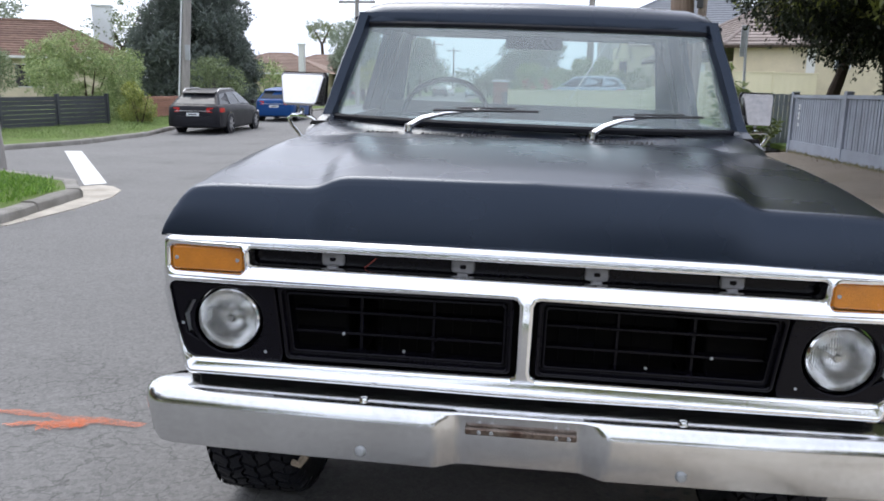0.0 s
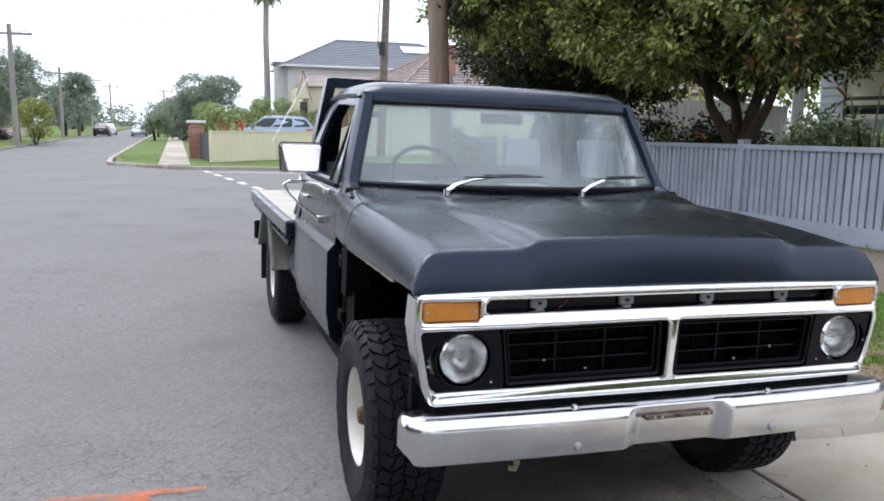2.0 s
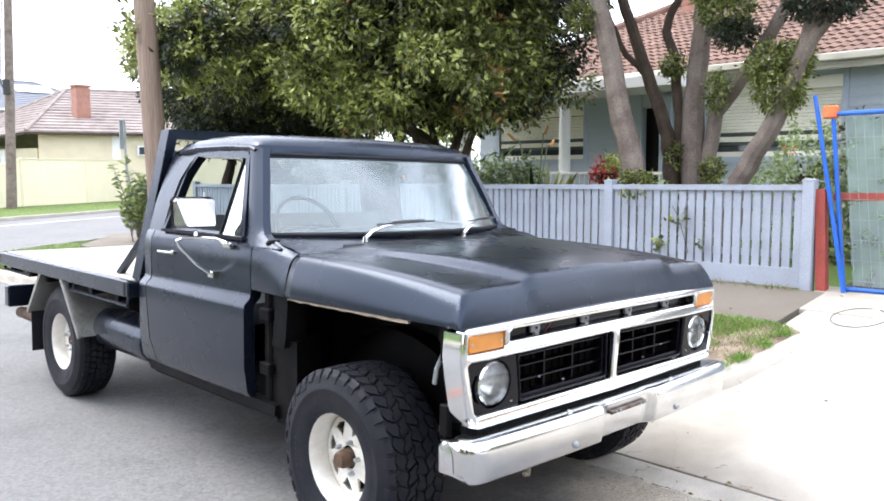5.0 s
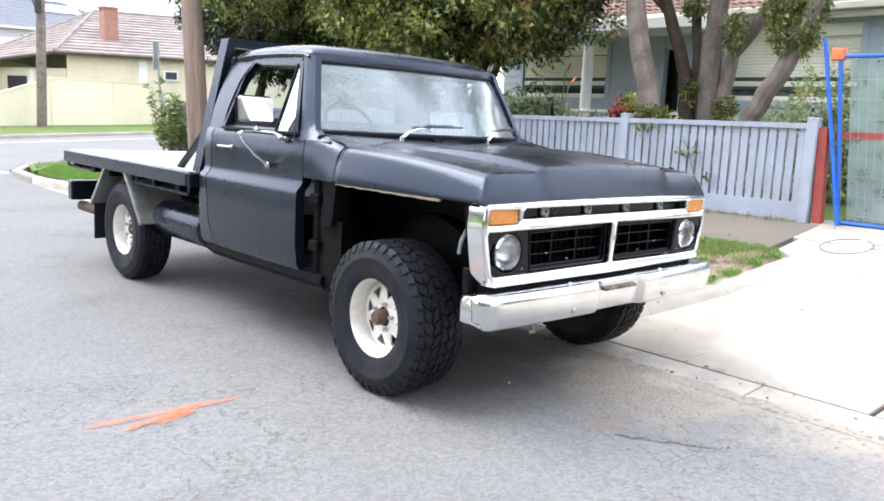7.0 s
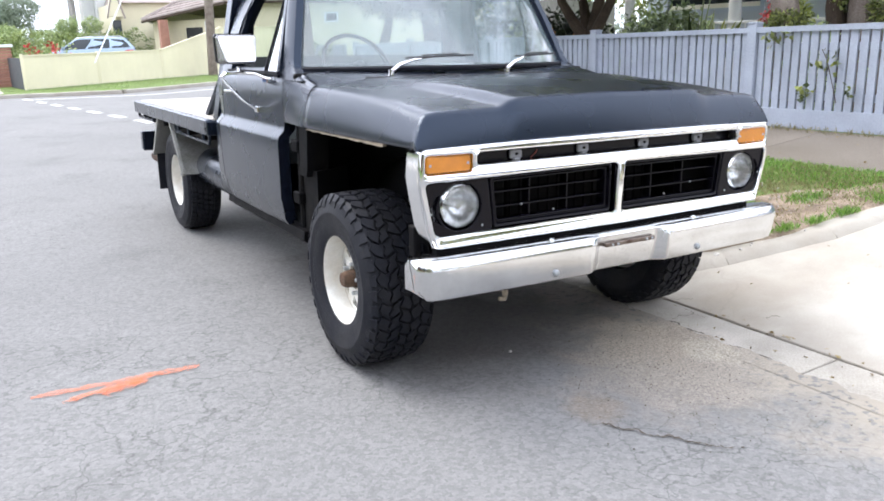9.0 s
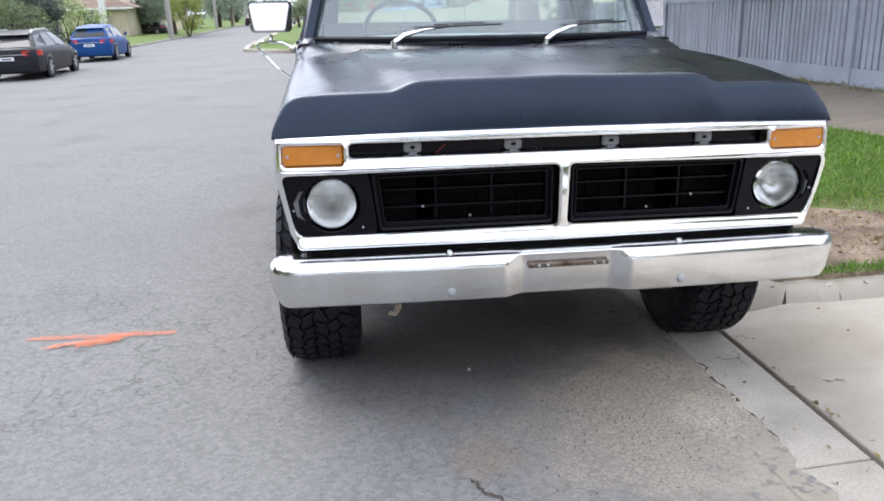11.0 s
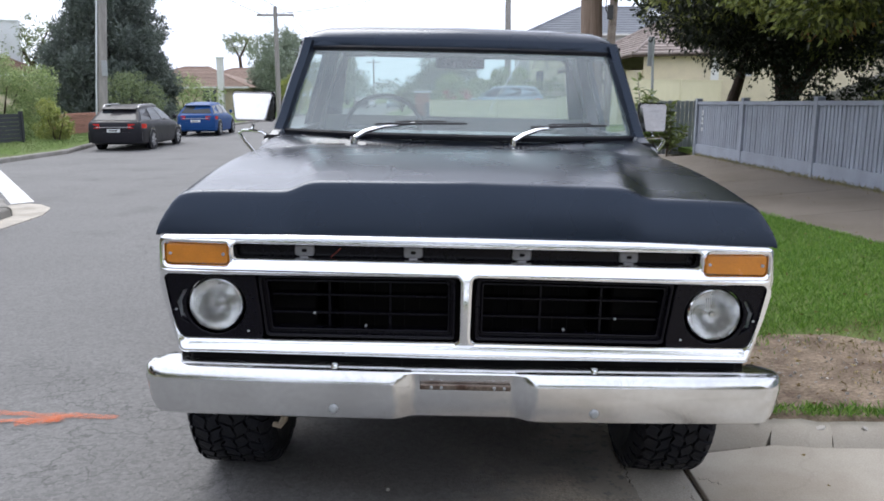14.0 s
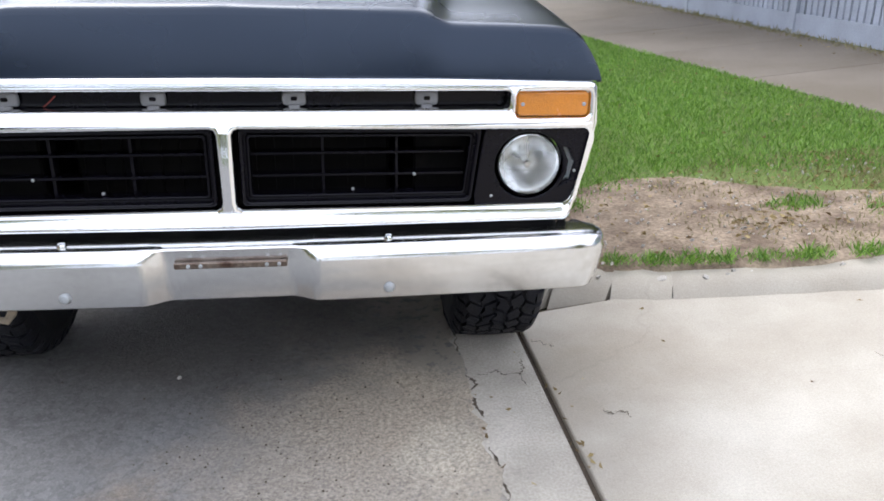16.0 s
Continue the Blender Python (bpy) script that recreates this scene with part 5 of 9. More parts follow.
tp("cowl", loft([cowl_row(1.028, 1.222, 0.86), cowl_row(1.08, 1.236, 0.86), cowl_row(1.14, 1.252, 0.86), cowl_row(1.24, 1.264, 0.86), cowl_row(1.34, 1.274, 0.86), cowl_row(1.5, 1.282, 0.86)], closed=False), "satin", "satin black cowl panel below the windscreen")
for x0, n in ((-0.62, 7), (-0.41, 19), (0.14, 18)):
    for k in range(n):
        x = x0 + k * 0.018
        z = 1.243 + 0.006 * (1 - abs(x) / 0.6)
        tp("vent_slot", bar((x, 1.055, z), (x + 0.005, 1.085, z + 0.007), 0.010, 0.004), "dark_void", "small dark vent slot", smooth=False)
for s in (-1, 1):
    # cowl side ahead of the door
    fore = ((0.945, 1.03), (0.942, 1.06), (0.93, 1.12), (0.916, 1.17), (0.902, 1.2), (0.885, 1.216), (0.86, 1.226))
    aft = ((0.923, 1.03), (0.924, 1.06), (0.925, 1.12), (0.922, 1.17), (0.916, 1.22), (0.9, 1.255), (0.862, 1.283))
    cs = []
    for f in (0.0, 0.12, 0.35, 0.65, 1.0):
        e = f * f * (3 - 2 * f)
        cs.append([(s * (p[0] + (q[0] - p[0]) * e), (1.095 - 0.02 * max(0.0, (p[1] - 1.18) / 0.05)) * (1 - f) + 1.404 * f, p[1] + (q[1] - p[1]) * e) for p, q in zip(fore, aft)])
    tp("cowl_side", loft(cs, closed=False), "satin", "painted cowl side ahead of the door")
    # door
    rows = []
    for x, z in side_prof(s):
        yb = 2.47 - 0.1 * max(0, (0.75 - z) / 0.25)
        yf = 1.412 + (0.03 if 0.68 < z < 0.9 else 0)
        rows.append([(x, yf, z), (x + s * 0.004, (yf + yb) / 2, z), (x, yb, z), (x - s * 0.06, yb, z), (x - s * 0.06, yf, z)])
    door = tp("door", loft(rows), "satin", "satin black cab door with a bodyline crease")
    tp("door_handle", box(s * 0.925 if s > 0 else -0.955, s * 0.955 if s > 0 else -0.925, 2.2, 2.34, 1.142, 1.158, 0.006, None, 2), "chrome", "chrome pull handle", door)
    tp("handle_button", box(min(s * 0.925, s * 0.945), max(s * 0.925, s * 0.945), 2.17, 2.2, 1.138, 1.162, 0.005), "chrome", "", door)
    # window frame of the door: posts and header
    fr = [(s * 0.889, 1.52, 1.262), (s * 0.756, 1.675, 1.675), (s * 0.742, 2.22, 1.69), (s * 0.775, 2.30, 1.6), (s * 0.885, 2.37, 1.262)]
    wf = bmesh.new()
    for a, b in zip(fr, fr[1:]):
        bar(a, b, 0.034, 0.03, wf, (s, 0, 0.3))
    tp("window_frame", wf, "satin", "black window frame", door)
    tp("vent_post", tube([(s * 0.89, 1.755, 1.265), (s * 0.752, 1.735, 1.67)], 0.008, 6), "gloss_black", "quarter window post", door)
    vg = bmesh.new()
    vg.faces.new([vg.verts.new(p) for p in ((s * 0.885, 1.53, 1.27), (s * 0.885, 1.75, 1.27), (s * 0.748, 1.732, 1.672), (s * 0.748, 1.69, 1.672))])
    q = tp("quarter_glass", vg, "hazy_glass", "small quarter window glass", door, False)
    tp("weatherstrip", bar((s * 0.9, 1.5, 1.266), (s * 0.9, 2.36, 1.266), 0.03, 0.016), "rubber", "", door)
    # cab corner behind the door
    rows = []
    for x, z in side_prof(s):
        rows.append([(x, 2.48 - 0.1 * max(0, (0.75 - z) / 0.25), z), (x - s * 0.01, 2.58, z), (x - s * 0.08, 2.6, z), (x - s * 0.3, 2.6, z)])
    tp("cab_corner", loft(rows, closed=False), "satin", "black cab rear corner")
    # sill
    tp("sill", loft([[(s * x, y, z) for x, z in ((0.925, 0.505), (0.93, 0.46), (0.88, 0.42), (0.7, 0.42), (0.7, 0.505))] for y in (1.2, 2.5)]), "black", "black sill under the door")
    # pillars
    pil = bmesh.new()
    loft([[(s * xo, yb, z), (s * (xo + 0.004), (yf + yb) / 2, z + 0.002), (s * (xo - 0.012), yf, z), (s * (xo - 0.05), yf - 0.004, z), (s * (xo - 0.075), yf + 0.03, z), (s * (xo - 0.06), yb, z)] for xo, yf, yb, z in
          ((0.908, 1.2, 1.5, 1.235), (0.897, 1.3, 1.5, 1.262), (0.882, 1.372, 1.505, 1.292), (0.868, 1.405, 1.52, 1.34), (0.845, 1.44, 1.55, 1.43), (0.815, 1.487, 1.59, 1.54), (0.785, 1.535, 1.63, 1.64), (0.768, 1.56, 1.66, 1.712))], pil)
    tp("windscreen_pillar", pil, "satin", "black windscreen pillar")
    tp("rear_pillar", loft([[(s * x1, y0, z), (s * (x1 - 0.012), y1, z), (s * (x1 - 0.09), 2.585, z), (s * (x1 - 0.09), y0 + 0.03, z)] for z, x1, y0, y1 in
                            ((1.26, 0.9, 2.375, 2.57), (1.4, 0.865, 2.36, 2.565), (1.55, 0.815, 2.325, 2.55), (1.64, 0.782, 2.27, 2.54), (1.70, 0.752, 2.22, 2.53))]), "satin", "black cab rear pillar")
    tp("drip_rail", tube([(s * 0.772, 1.6, 1.7), (s * 0.765, 1.66, 1.715), (s * 0.757, 1.9, 1.724), (s * 0.757, 2.22, 1.722), (s * 0.762, 2.4, 1.708)], 0.011, 6), "satin", "gutter rail over the door")
    # door pillar structure seen through the missing fender
    a, b = sorted((s * 0.80, s * 0.885))
    hp = tp("hinge_pillar", box(a, b, 1.22, 1.36, 0.46, 1.05, 0.012), "black", "bare black hinge pillar")
    for z in (0.66, 0.92):
        a2, b2 = sorted((s * 0.885, s * 0.92))
        tp("hinge", box(a2, b2, 1.26, 1.345, z - 0.03, z + 0.03, 0.006), "black", "black door hinge", hp)
    a, b = sorted((s * 0.82, s * 0.93))
    tp("cowl_bracket", loft([[(a, 1.09 + d, z), (b, 1.09 + d, z), (b, 1.19 + d, z), (a, 1.19 + d, z)] for z, d in ((1.04, 0.0), (0.98, 0.0), (0.84, 0.015), (0.79, 0.03))]), "black", "black bracket hanging from the cowl")
    a, b = sorted((s * 0.7, s * 0.9))
    tp("torn_liner", loft([[(a, 1.06, z), (b, 1.1 + (z - 0.5) * 0.2, z), (b, 1.22, z), (a, 1.22, z)] for z in (0.42, 0.55, 0.7, 0.82)]), "black", "ragged black panel end")
    # inner wheel house
    ih = []
    for k in range(13):
        ang = math.pi * k / 12
        ih.append([(s * 0.55, 0.68 + 0.53 * math.cos(ang), 0.44 + 0.47 * math.sin(ang)), (s * 0.66, 0.68 + 0.53 * math.cos(ang), 0.44 + 0.47 * math.sin(ang))])
    tp("inner_wheelhouse", loft(ih, closed=False), "black", "dark inner wheel arch")
    a, b = sorted((s * 0.54, s * 0.555))
    tp("inner_wing", box(a, b, 0.13, 1.3, 0.5, 1.03), "black", "dark inner wing panel")
    tp("brake_hose", tube([(s * 0.66, 0.3, 0.92), (s * 0.78, 0.24, 0.9), (s * 0.84, 0.22, 0.84), (s * 0.83, 0.24, 0.78)], 0.01, 6), "steel_grey", "loose hose end by the wheel")
    tp("spring_tower", lathe([(0.09, 0.35), (0.1, 0.36), (0.085, 0.7), (0.05, 0.72)], 16, "z", (s * 0.52, 0.72, 0)), "black")
tp("firewall", box(-0.9, 0.9, 1.28, 1.32, 0.45, 1.27, 0.01), "black", "black bulkhead")
tp("cab_floor", box(-0.9, 0.9, 1.3, 2.58, 0.46, 0.52), "black")

# --- roof and rear of the cab
def roof_row(y, zt, w, drop=0.05, bow=0.0):
    half = [(w + 0.01, zt - drop - 0.03), (w, zt - drop), (w - 0.03, zt - drop * 0.45), (w - 0.1, zt - drop * 0.12), (w - 0.3, zt)]
    return [(-x, y + bow * (x / 0.75) ** 2, z) for x, z in half] + [(0, y, zt + 0.006)] + [(x, y + bow * (x / 0.75) ** 2, z) for x, z in half[::-1]]


roof_rows = [roof_row(1.493, 1.679, 0.765, 0.004, 0.078), roof_row(1.492, 1.69, 0.763, 0.006, 0.078), roof_row(1.505, 1.718, 0.759, 0.014, 0.076), roof_row(1.532, 1.75, 0.754, 0.03, 0.072), roof_row(1.585, 1.775, 0.75, 0.044, 0.06), roof_row(1.7, 1.791, 0.75, 0.055, 0.03), roof_row(1.95, 1.798, 0.752, 0.06), roof_row(2.25, 1.792, 0.752, 0.058), roof_row(2.42, 1.775, 0.75, 0.05), roof_row(2.5, 1.75, 0.74, 0.035), roof_row(2.53, 1.72, 0.735, 0.01)]
roof = tp("roof", loft(roof_rows, closed=False), "satin", "satin black cab roof")
sol = roof.modifiers.new("thickness", "SOLIDIFY")
sol.thickness, sol.offset = 0.02, -1
tp("roof_lining", box(-0.7, 0.7, 1.62, 2.5, 1.69, 1.70), "interior", "grey roof lining")
hdr = []
for x in (-0.76, -0.5, -0.25, 0, 0.25, 0.5, 0.76):
    b = 0.08 * (1 - (x / 0.76) ** 2)
    hdr.append([(x, 1.62 - b, 1.655), (x, 1.578 - b, 1.664), (x, 1.572 - b, 1.69), (x, 1.585 - b, 1.728), (x, 1.68 - b, 1.715)])
tp("windscreen_header", loft(hdr), "satin", "black windscreen header")
back = plate([[(-0.84, 1.24), (0.84, 1.24), (0.74, 1.72), (-0.74, 1.72)], [(-0.7, 1.31), (-0.66, 1.665), (-0.63, 1.685), (0.63, 1.685), (0.66, 1.665), (0.7, 1.31), (0.67, 1.285), (-0.67, 1.285)]], 0.03, 0.006, 1)
back.transform(Matrix.Translation((0, 2.555, 0)))
part_mesh("cab_back", back, "satin", TRUCK, "cab rear panel with a wide window opening")
tp("cab_back_lower", box(-0.88, 0.88, 2.53, 2.59, 0.45, 1.25, 0.01), "satin", "black cab rear lower panel")
rg = bmesh.new()
rg.faces.new([rg.verts.new(p) for p in ((-0.7, 2.555, 1.29), (0.7, 2.555, 1.29), (0.65, 2.555, 1.685), (-0.65, 2.555, 1.685))])
w = tp("rear_window", rg, "sideglass", "clear rear window glass", smooth=False)
w.visible_shadow = False

# --- windscreen
ws = []
for t in (0, 0.25, 0.5, 0.75, 1.0):
    row = []
    for k in range(-12, 13):
        u = k / 12
        x = u * (0.825 * (1 - t) + 0.735 * t)
        bow = (0.27 * (1 - t) + 0.085 * t) * (1 - abs(u) ** 2.3)
        row.append((x, 1.4 + 0.183 * t - bow, 1.285 + 0.394 * t))
    ws.append(row)
w = tp("windscreen", loft(ws, closed=False), "windscreen", "curved windscreen with a greenish tint")
if sum(p.normal.y for p in w.data.polygons) > 0:
    w.data.flip_normals()
w.visible_shadow = False
seal = bmesh.new()
tube([(x, y - 0.004, z) for x, y, z in ws[0]], 0.014, 6, seal)
tube([(x, y - 0.004, z) for x, y, z in ws[-1]], 0.012, 6, seal)
for e in (0, -1):
    tube([(r[e][0], r[e][1] - 0.004, r[e][2]) for r in ws], 0.01, 6, seal)
tp("windscreen_seal", seal, "rubber", "black rubber seal")
tp("mirror_inside", box(-0.12, 0.12, 1.6, 1.625, 1.595, 1.65, 0.012, None, 2), "gloss_black", "interior mirror")
tp("dash_paper", box(-0.1, 0.1, 1.22, 1.34, 1.296, 1.299), "paper", "sheet of white paper lying on the dashboard")
for x0, x1, tip in ((-0.467, -0.2, 0.06), (0.229, 0.46, 0.69)):
    wp = tp("wiper", tube([(x0, 1.108, 1.272), (x0 + 0.05, 1.118, 1.303), ((x0 + x1) / 2, 1.13, 1.327), (x1, 1.14 + 0.3 * max(0, x1 - 0.2), 1.342)], [0.011, 0.01, 0.008, 0.006], 8), "chrome", "bright metal wiper arm")
    tp("wiper_pivot", lathe([(0, 1.285), (0.014, 1.282), (0.016, 1.255)], 12, "z", (x0, 1.108, 0)), "chrome", "", wp)
    bl = bmesh.new()
    mid, span = x1 + 0.02, tip - x1
    pts = [(mid + span * u, 1.128 + 0.4 * max(0, mid + span * u - 0.1) ** 2, 1.342 + 0.006 * u) for u in (-0.75, -0.4, 0, 0.45, 0.8)]
    tube(pts, 0.005, 6, bl)
    tube([(p[0], p[1] - 0.01, p[2] + 0.01) for p in pts[1:4]], 0.004, 6, bl)
    tp("wiper_blade", bl, "wiper_steel", "slim wiper blade", wp)

# --- cab inside
tp("dashboard", loft([[(x, 1.2 + d, 1.272), (x, 1.47, 1.276), (x, 1.55, 1.23), (x, 1.54, 1.0), (x, 1.3, 1.0)] for x, d in ((-0.84, 0.24), (-0.6, 0.1), (-0.3, 0.0), (0.3, 0.0), (0.6, 0.1), (0.84, 0.24))]), "interior", "grey dashboard")
seat = tp("bench_seat", loft([[(x, 2.02, 0.85), (x, 2.05, 0.72), (x, 2.5, 0.7), (x, 2.54, 1.32), (x, 2.44, 1.34), (x, 2.36, 0.9)] for x in (-0.78, -0.74, 0.74, 0.78)]), "seat", "faded grey bench seat")
st = lathe([(0.19 + 0.012 * math.cos(a), 0.012 * math.sin(a)) for a in [2 * math.pi * k / 8 for k in range(9)]], 32, "y")
bmesh.ops.transform(st, matrix=pose(-0.38, 1.7, 1.3, -35, 0, 0), verts=st.verts)
sw = tp("steering_wheel", st, "gloss_black", "thin rimmed dark steering wheel")
tp("steering_column", tube([(-0.38, 1.66, 1.3), (-0.38, 1.5, 1.18)], 0.03, 10), "gloss_black", "", sw)
tp("steering_spoke", bar((-0.56, 1.66, 1.3), (-0.2, 1.66, 1.3), 0.02, 0.012), "gloss_black", "", sw)

# --- mirrors
for s in (-1, 1):
    cx, dy, cz = (-1.045, 0.0, 1.386) if s < 0 else (1.045, 0.19, 1.368)
    mr = []
    outl = ((-0.094, 0.052), (-0.085, 0.067), (0.085, 0.067), (0.094, 0.052), (0.089, -0.054), (0.076, -0.067), (-0.076, -0.067), (-0.089, -0.054))
    face = ((-0.087, 0.05), (-0.08, 0.06), (0.08, 0.06), (0.087, 0.05), (0.07, -0.05), (0.062, -0.058), (-0.062, -0.058), (-0.07, -0.05))
    outl, face = (tuple((x * (1.12 if s < 0 else 0.76), z * (1.1 if s < 0 else 1.15)) for x, z in q) for q in (outl, face))
    mr.append([(cx + x * 0.97, 1.682 + dy + 0.42 * z, cz + z * 0.98) for x, z in face])
    for d, k in ((1.712, 0.975), (1.724, 1.0), (1.75, 1.0)):
        mr.append([(cx + x * k, d + dy, cz + z * k) for x, z in outl])
    mh = tp("door_mirror", loft(mr), "mirror_shell", "wide chrome truck mirror with a sloping back")
    tp("mirror_back", loft([[(cx + x * k, y_ + dy + 0.42 * z, cz + z * k) for x, z in face] for y_, k in ((1.684, 0.99), (1.676, 1.0), (1.673, 0.95))]), "mirror_chrome" if s < 0 else "mirror_shell", "bright sloping chrome back plate", mh)
    tp("mirror_rim", loft([[(cx + x * k, d + dy, cz + 0.002 + z * k) for x, z in outl] for d, k in ((1.738, 1.04), (1.758, 1.04), (1.76, 0.9))]), "gloss_black", "black rubber rim", mh)
    tp("mirror_glass", box(cx - 0.064, cx + 0.064, 1.757 + dy, 1.762 + dy, cz - 0.05, cz + 0.054), "reflector", "mirror face", mh)
    tp("mirror_arm", tube([(s * x, y + dy, z) for x, y, z in ((0.93, 1.6, 1.235), (0.98, 1.63, 1.262), (1.05, 1.69, 1.268), (1.1, 1.735, 1.266), (1.125, 1.75, 1.25), (1.11, 1.75, 1.22), (1.03, 1.74, 1.13), (0.955, 1.73, 1.075))], 0.0085, 8), "chrome", "bent chrome tube arm", mh)
    tp("arm_foot", box(min(s * 0.92, s * 0.96), max(s * 0.92, s * 0.96), 1.71 + dy, 1.76 + dy, 1.055, 1.09, 0.006), "chrome", "", mh)
    tp("arm_foot", box(min(s * 0.92, s * 0.95), max(s * 0.92, s * 0.95), 1.56 + dy, 1.63 + dy, 1.215, 1.245, 0.006), "chrome", "", mh)
    tp("mirror_stem", tube([(cx, 1.71 + dy, 1.3), (s * 1.05, 1.7 + dy, 1.265)], 0.009, 6), "chrome", "", mh)


# --- wheels
def wheel(name, s, y, w, r, label, steer=0.0, knobbly=True, out=0.945):
    """Tyre with tread blocks, white spoked rim, hub. s: side; outer face at x = s * 0.135 from the centre."""
    hubout, disc = (0.085, 0.26) if knobbly else (0.035, 0.2)
    root = new(name)
    root.parent = TRUCK
    root.matrix_basis = pose(s * (out - w / 2), y, r, 0, 0, steer)
    root["label"] = label
    h = w / 2
    prof = [(0.19, -h * 0.7), (0.2, -h * 0.9), (0.225, -h * 0.97), (0.26, -h * 1.01), (0.295, -h * 1.03), (0.3, -h * 1.045), (0.306, -h * 1.045), (0.311, -h * 1.03), (r - 0.05, -h * 0.985), (r - 0.03, -h * 0.93), (r - 0.0175, -h * 0.8), (r - 0.0145, -h * 0.4), (r - 0.0135, 0)]
    prof = prof + [(q, -d) for q, d in prof[:-1][::-1]]
    ty = part("tyre", lathe(prof, 64), "rubber", root, "black off-road tyre")
    tb = bmesh.new()

    def crown(x, top):
        return r - 0.007 * (x / h) ** 2 - 0.012 * max(0.0, abs(x / h) - 0.75) / 0.2 - (0.0 if top else 0.017)

    def block(left, right):
        """One tread block: matching edge points (across, angle) of its two long sides."""
        ring = left + right[::-1]
        cx, ca = sum(p[0] for p in ring) / len(ring), sum(p[1] for p in ring) / len(ring)
        low = [tb.verts.new((x, crown(x, False) * math.cos(a), crown(x, False) * math.sin(a))) for x, a in ring]
        high = []
        for x, a in ring:
            x, a = cx + (x - cx) * 0.93, ca + (a - ca) * 0.95
            high.append(tb.verts.new((x, crown(x, True) * math.cos(a), crown(x, True) * math.sin(a))))
        m_ = len(left)
        for i in range(m_ - 1):
            tb.faces.new((high[i], high[i + 1], high[2 * m_ - 2 - i], high[2 * m_ - 1 - i]))
        for i in range(2 * m_):
            j = (i + 1) % (2 * m_)
            tb.faces.new((low[i], low[j], high[j], high[i]))
    n = 38 if knobbly else 56
    pitch = 2 * math.pi / n
    edges = (-0.8, -0.47, -0.16, 0.16, 0.47, 0.8)
    amp = 0.055 if knobbly else 0.012

    def groove(j, v):
        """Zigzag of groove j across the tread at v pitches round it."""
        f = (v + 0.5 * j) % 1.0
        return h * (edges[j] + amp * (abs(f * 2 - 1) * 2 - 1) + (0.02 * math.sin(v * 6.28 * 0.37 + j) if knobbly else 0.0))
    wide = 0.0042 if knobbly else 0.0035
    for j in range(5):
        skew = (0.32, -0.38, 0.3, -0.38, 0.32)[j] if knobbly else 0.05
        for k in range(n):
            v0 = k + 0.27 * j
            ts = (0.07, 0.3, 0.52, 0.72, 0.93)
            kink = (0.0, 0.05, -0.04, 0.03, 0.0)
            left = [(groove(j, v0 + t) + wide, (v0 + t) * pitch) for t in ts]
            right = [(groove(j + 1, v0 + t + skew) - wide, (v0 + t + skew + c_ * 0.5) * pitch) for t, c_ in zip(ts, kink)]
            block(left, right)
    for side in (-1, 1):
        # shoulder lugs running over onto the sidewall, long and short in turn
        for k in range(n if knobbly else 0):
            j = 5 if side > 0 else 0
            v0 = k + (0.45 if side > 0 else 0.1)
            drop = 0.058 if k % 2 else 0.044
            path = [(groove(j, v0 + 0.5) * side + 0.004, r - 0.004, r - 0.02), (h * 0.9, r - 0.013, r - 0.028), (h * 0.975, r - 0.03, r - 0.042), (h * 1.012, r - drop, r - drop - 0.004)]
            rows_ = []
            for i, (x, top, low) in enumerate(path):
                a0, a1 = (v0 + 0.08 + 0.04 * i) * pitch, (v0 + 0.92 - 0.03 * i) * pitch
                m0, m1 = a0 + 0.02 * pitch, a1 - 0.06 * pitch
                xi = x - 0.012 * min(1, i)
                rows_.append([(side * xi, low * math.cos(a0), low * math.sin(a0)), (side * x, top * math.cos(m0), top * math.sin(m0)), (side * x, top * math.cos(m1), top * math.sin(m1)), (side * xi, low * math.cos(a1), low * math.sin(a1))])
            loft(rows_, tb)
        # raised maker's marks on the sidewall, as plain bars
        for k in range(14 if knobbly else 0):
            a = side * 0.4 + k * 0.09 + (2.1 if k > 6 else 0.0)
            rows_ = [[(side * h * (1.02 if abs(q - 0.28) < 0.02 else 1.0), q * math.cos(a + d), q * math.sin(a + d)) for d in (-0.028, 0.028)] + [(side * h * 0.97, q * math.cos(a + d), q * math.sin(a + d)) for d in (0.028, -0.028)] for q in (0.262, 0.266, 0.286, 0.289)]
            loft(rows_, tb)
    part("tread", tb, "rubber", ty, "interlocking tread blocks with zigzag grooves", smooth=False)
    o = s * h
    rim = part("rim", lathe([(0.203, o * 0.78), (0.212, o * 0.86), (0.208, o * 0.9), (0.196, o * 0.86), (0.186, o * 0.7), (0.182, o * 0.2), (0.178, -o * 0.1), (0.165, -o * 0.5), (0.2, -o * 0.75)], 44), "rim_white", root, "white painted steel rim with rust spots")
    ol = [(0.178 * math.cos(2 * math.pi * k / 40), 0.178 * math.sin(2 * math.pi * k / 40)) for k in range(40)]
    holes = []
    for k in range(8):
        a = 2 * math.pi * k / 8 + 0.2
        pt = lambda rr, da: (rr * math.cos(a + da), rr * math.sin(a + da))
        holes.append([pt(0.092, 0.0), pt(0.15, 0.25), pt(0.156, 0.0), pt(0.15, -0.25)])
    holes.append([(0.05 * math.cos(2 * math.pi * k / 20), 0.05 * math.sin(2 * math.pi * k / 20)) for k in range(20)])
    me = plate([ol] + holes, 0.012, 0.002, 1)
    me.transform(Matrix.Rotation(radians(90), 4, "Z"))
    for v in me.vertices:
        rr = math.hypot(v.co.y, v.co.z)
        v.co.x += o * disc + s * 0.03 * (1 - min(1, rr / 0.178))
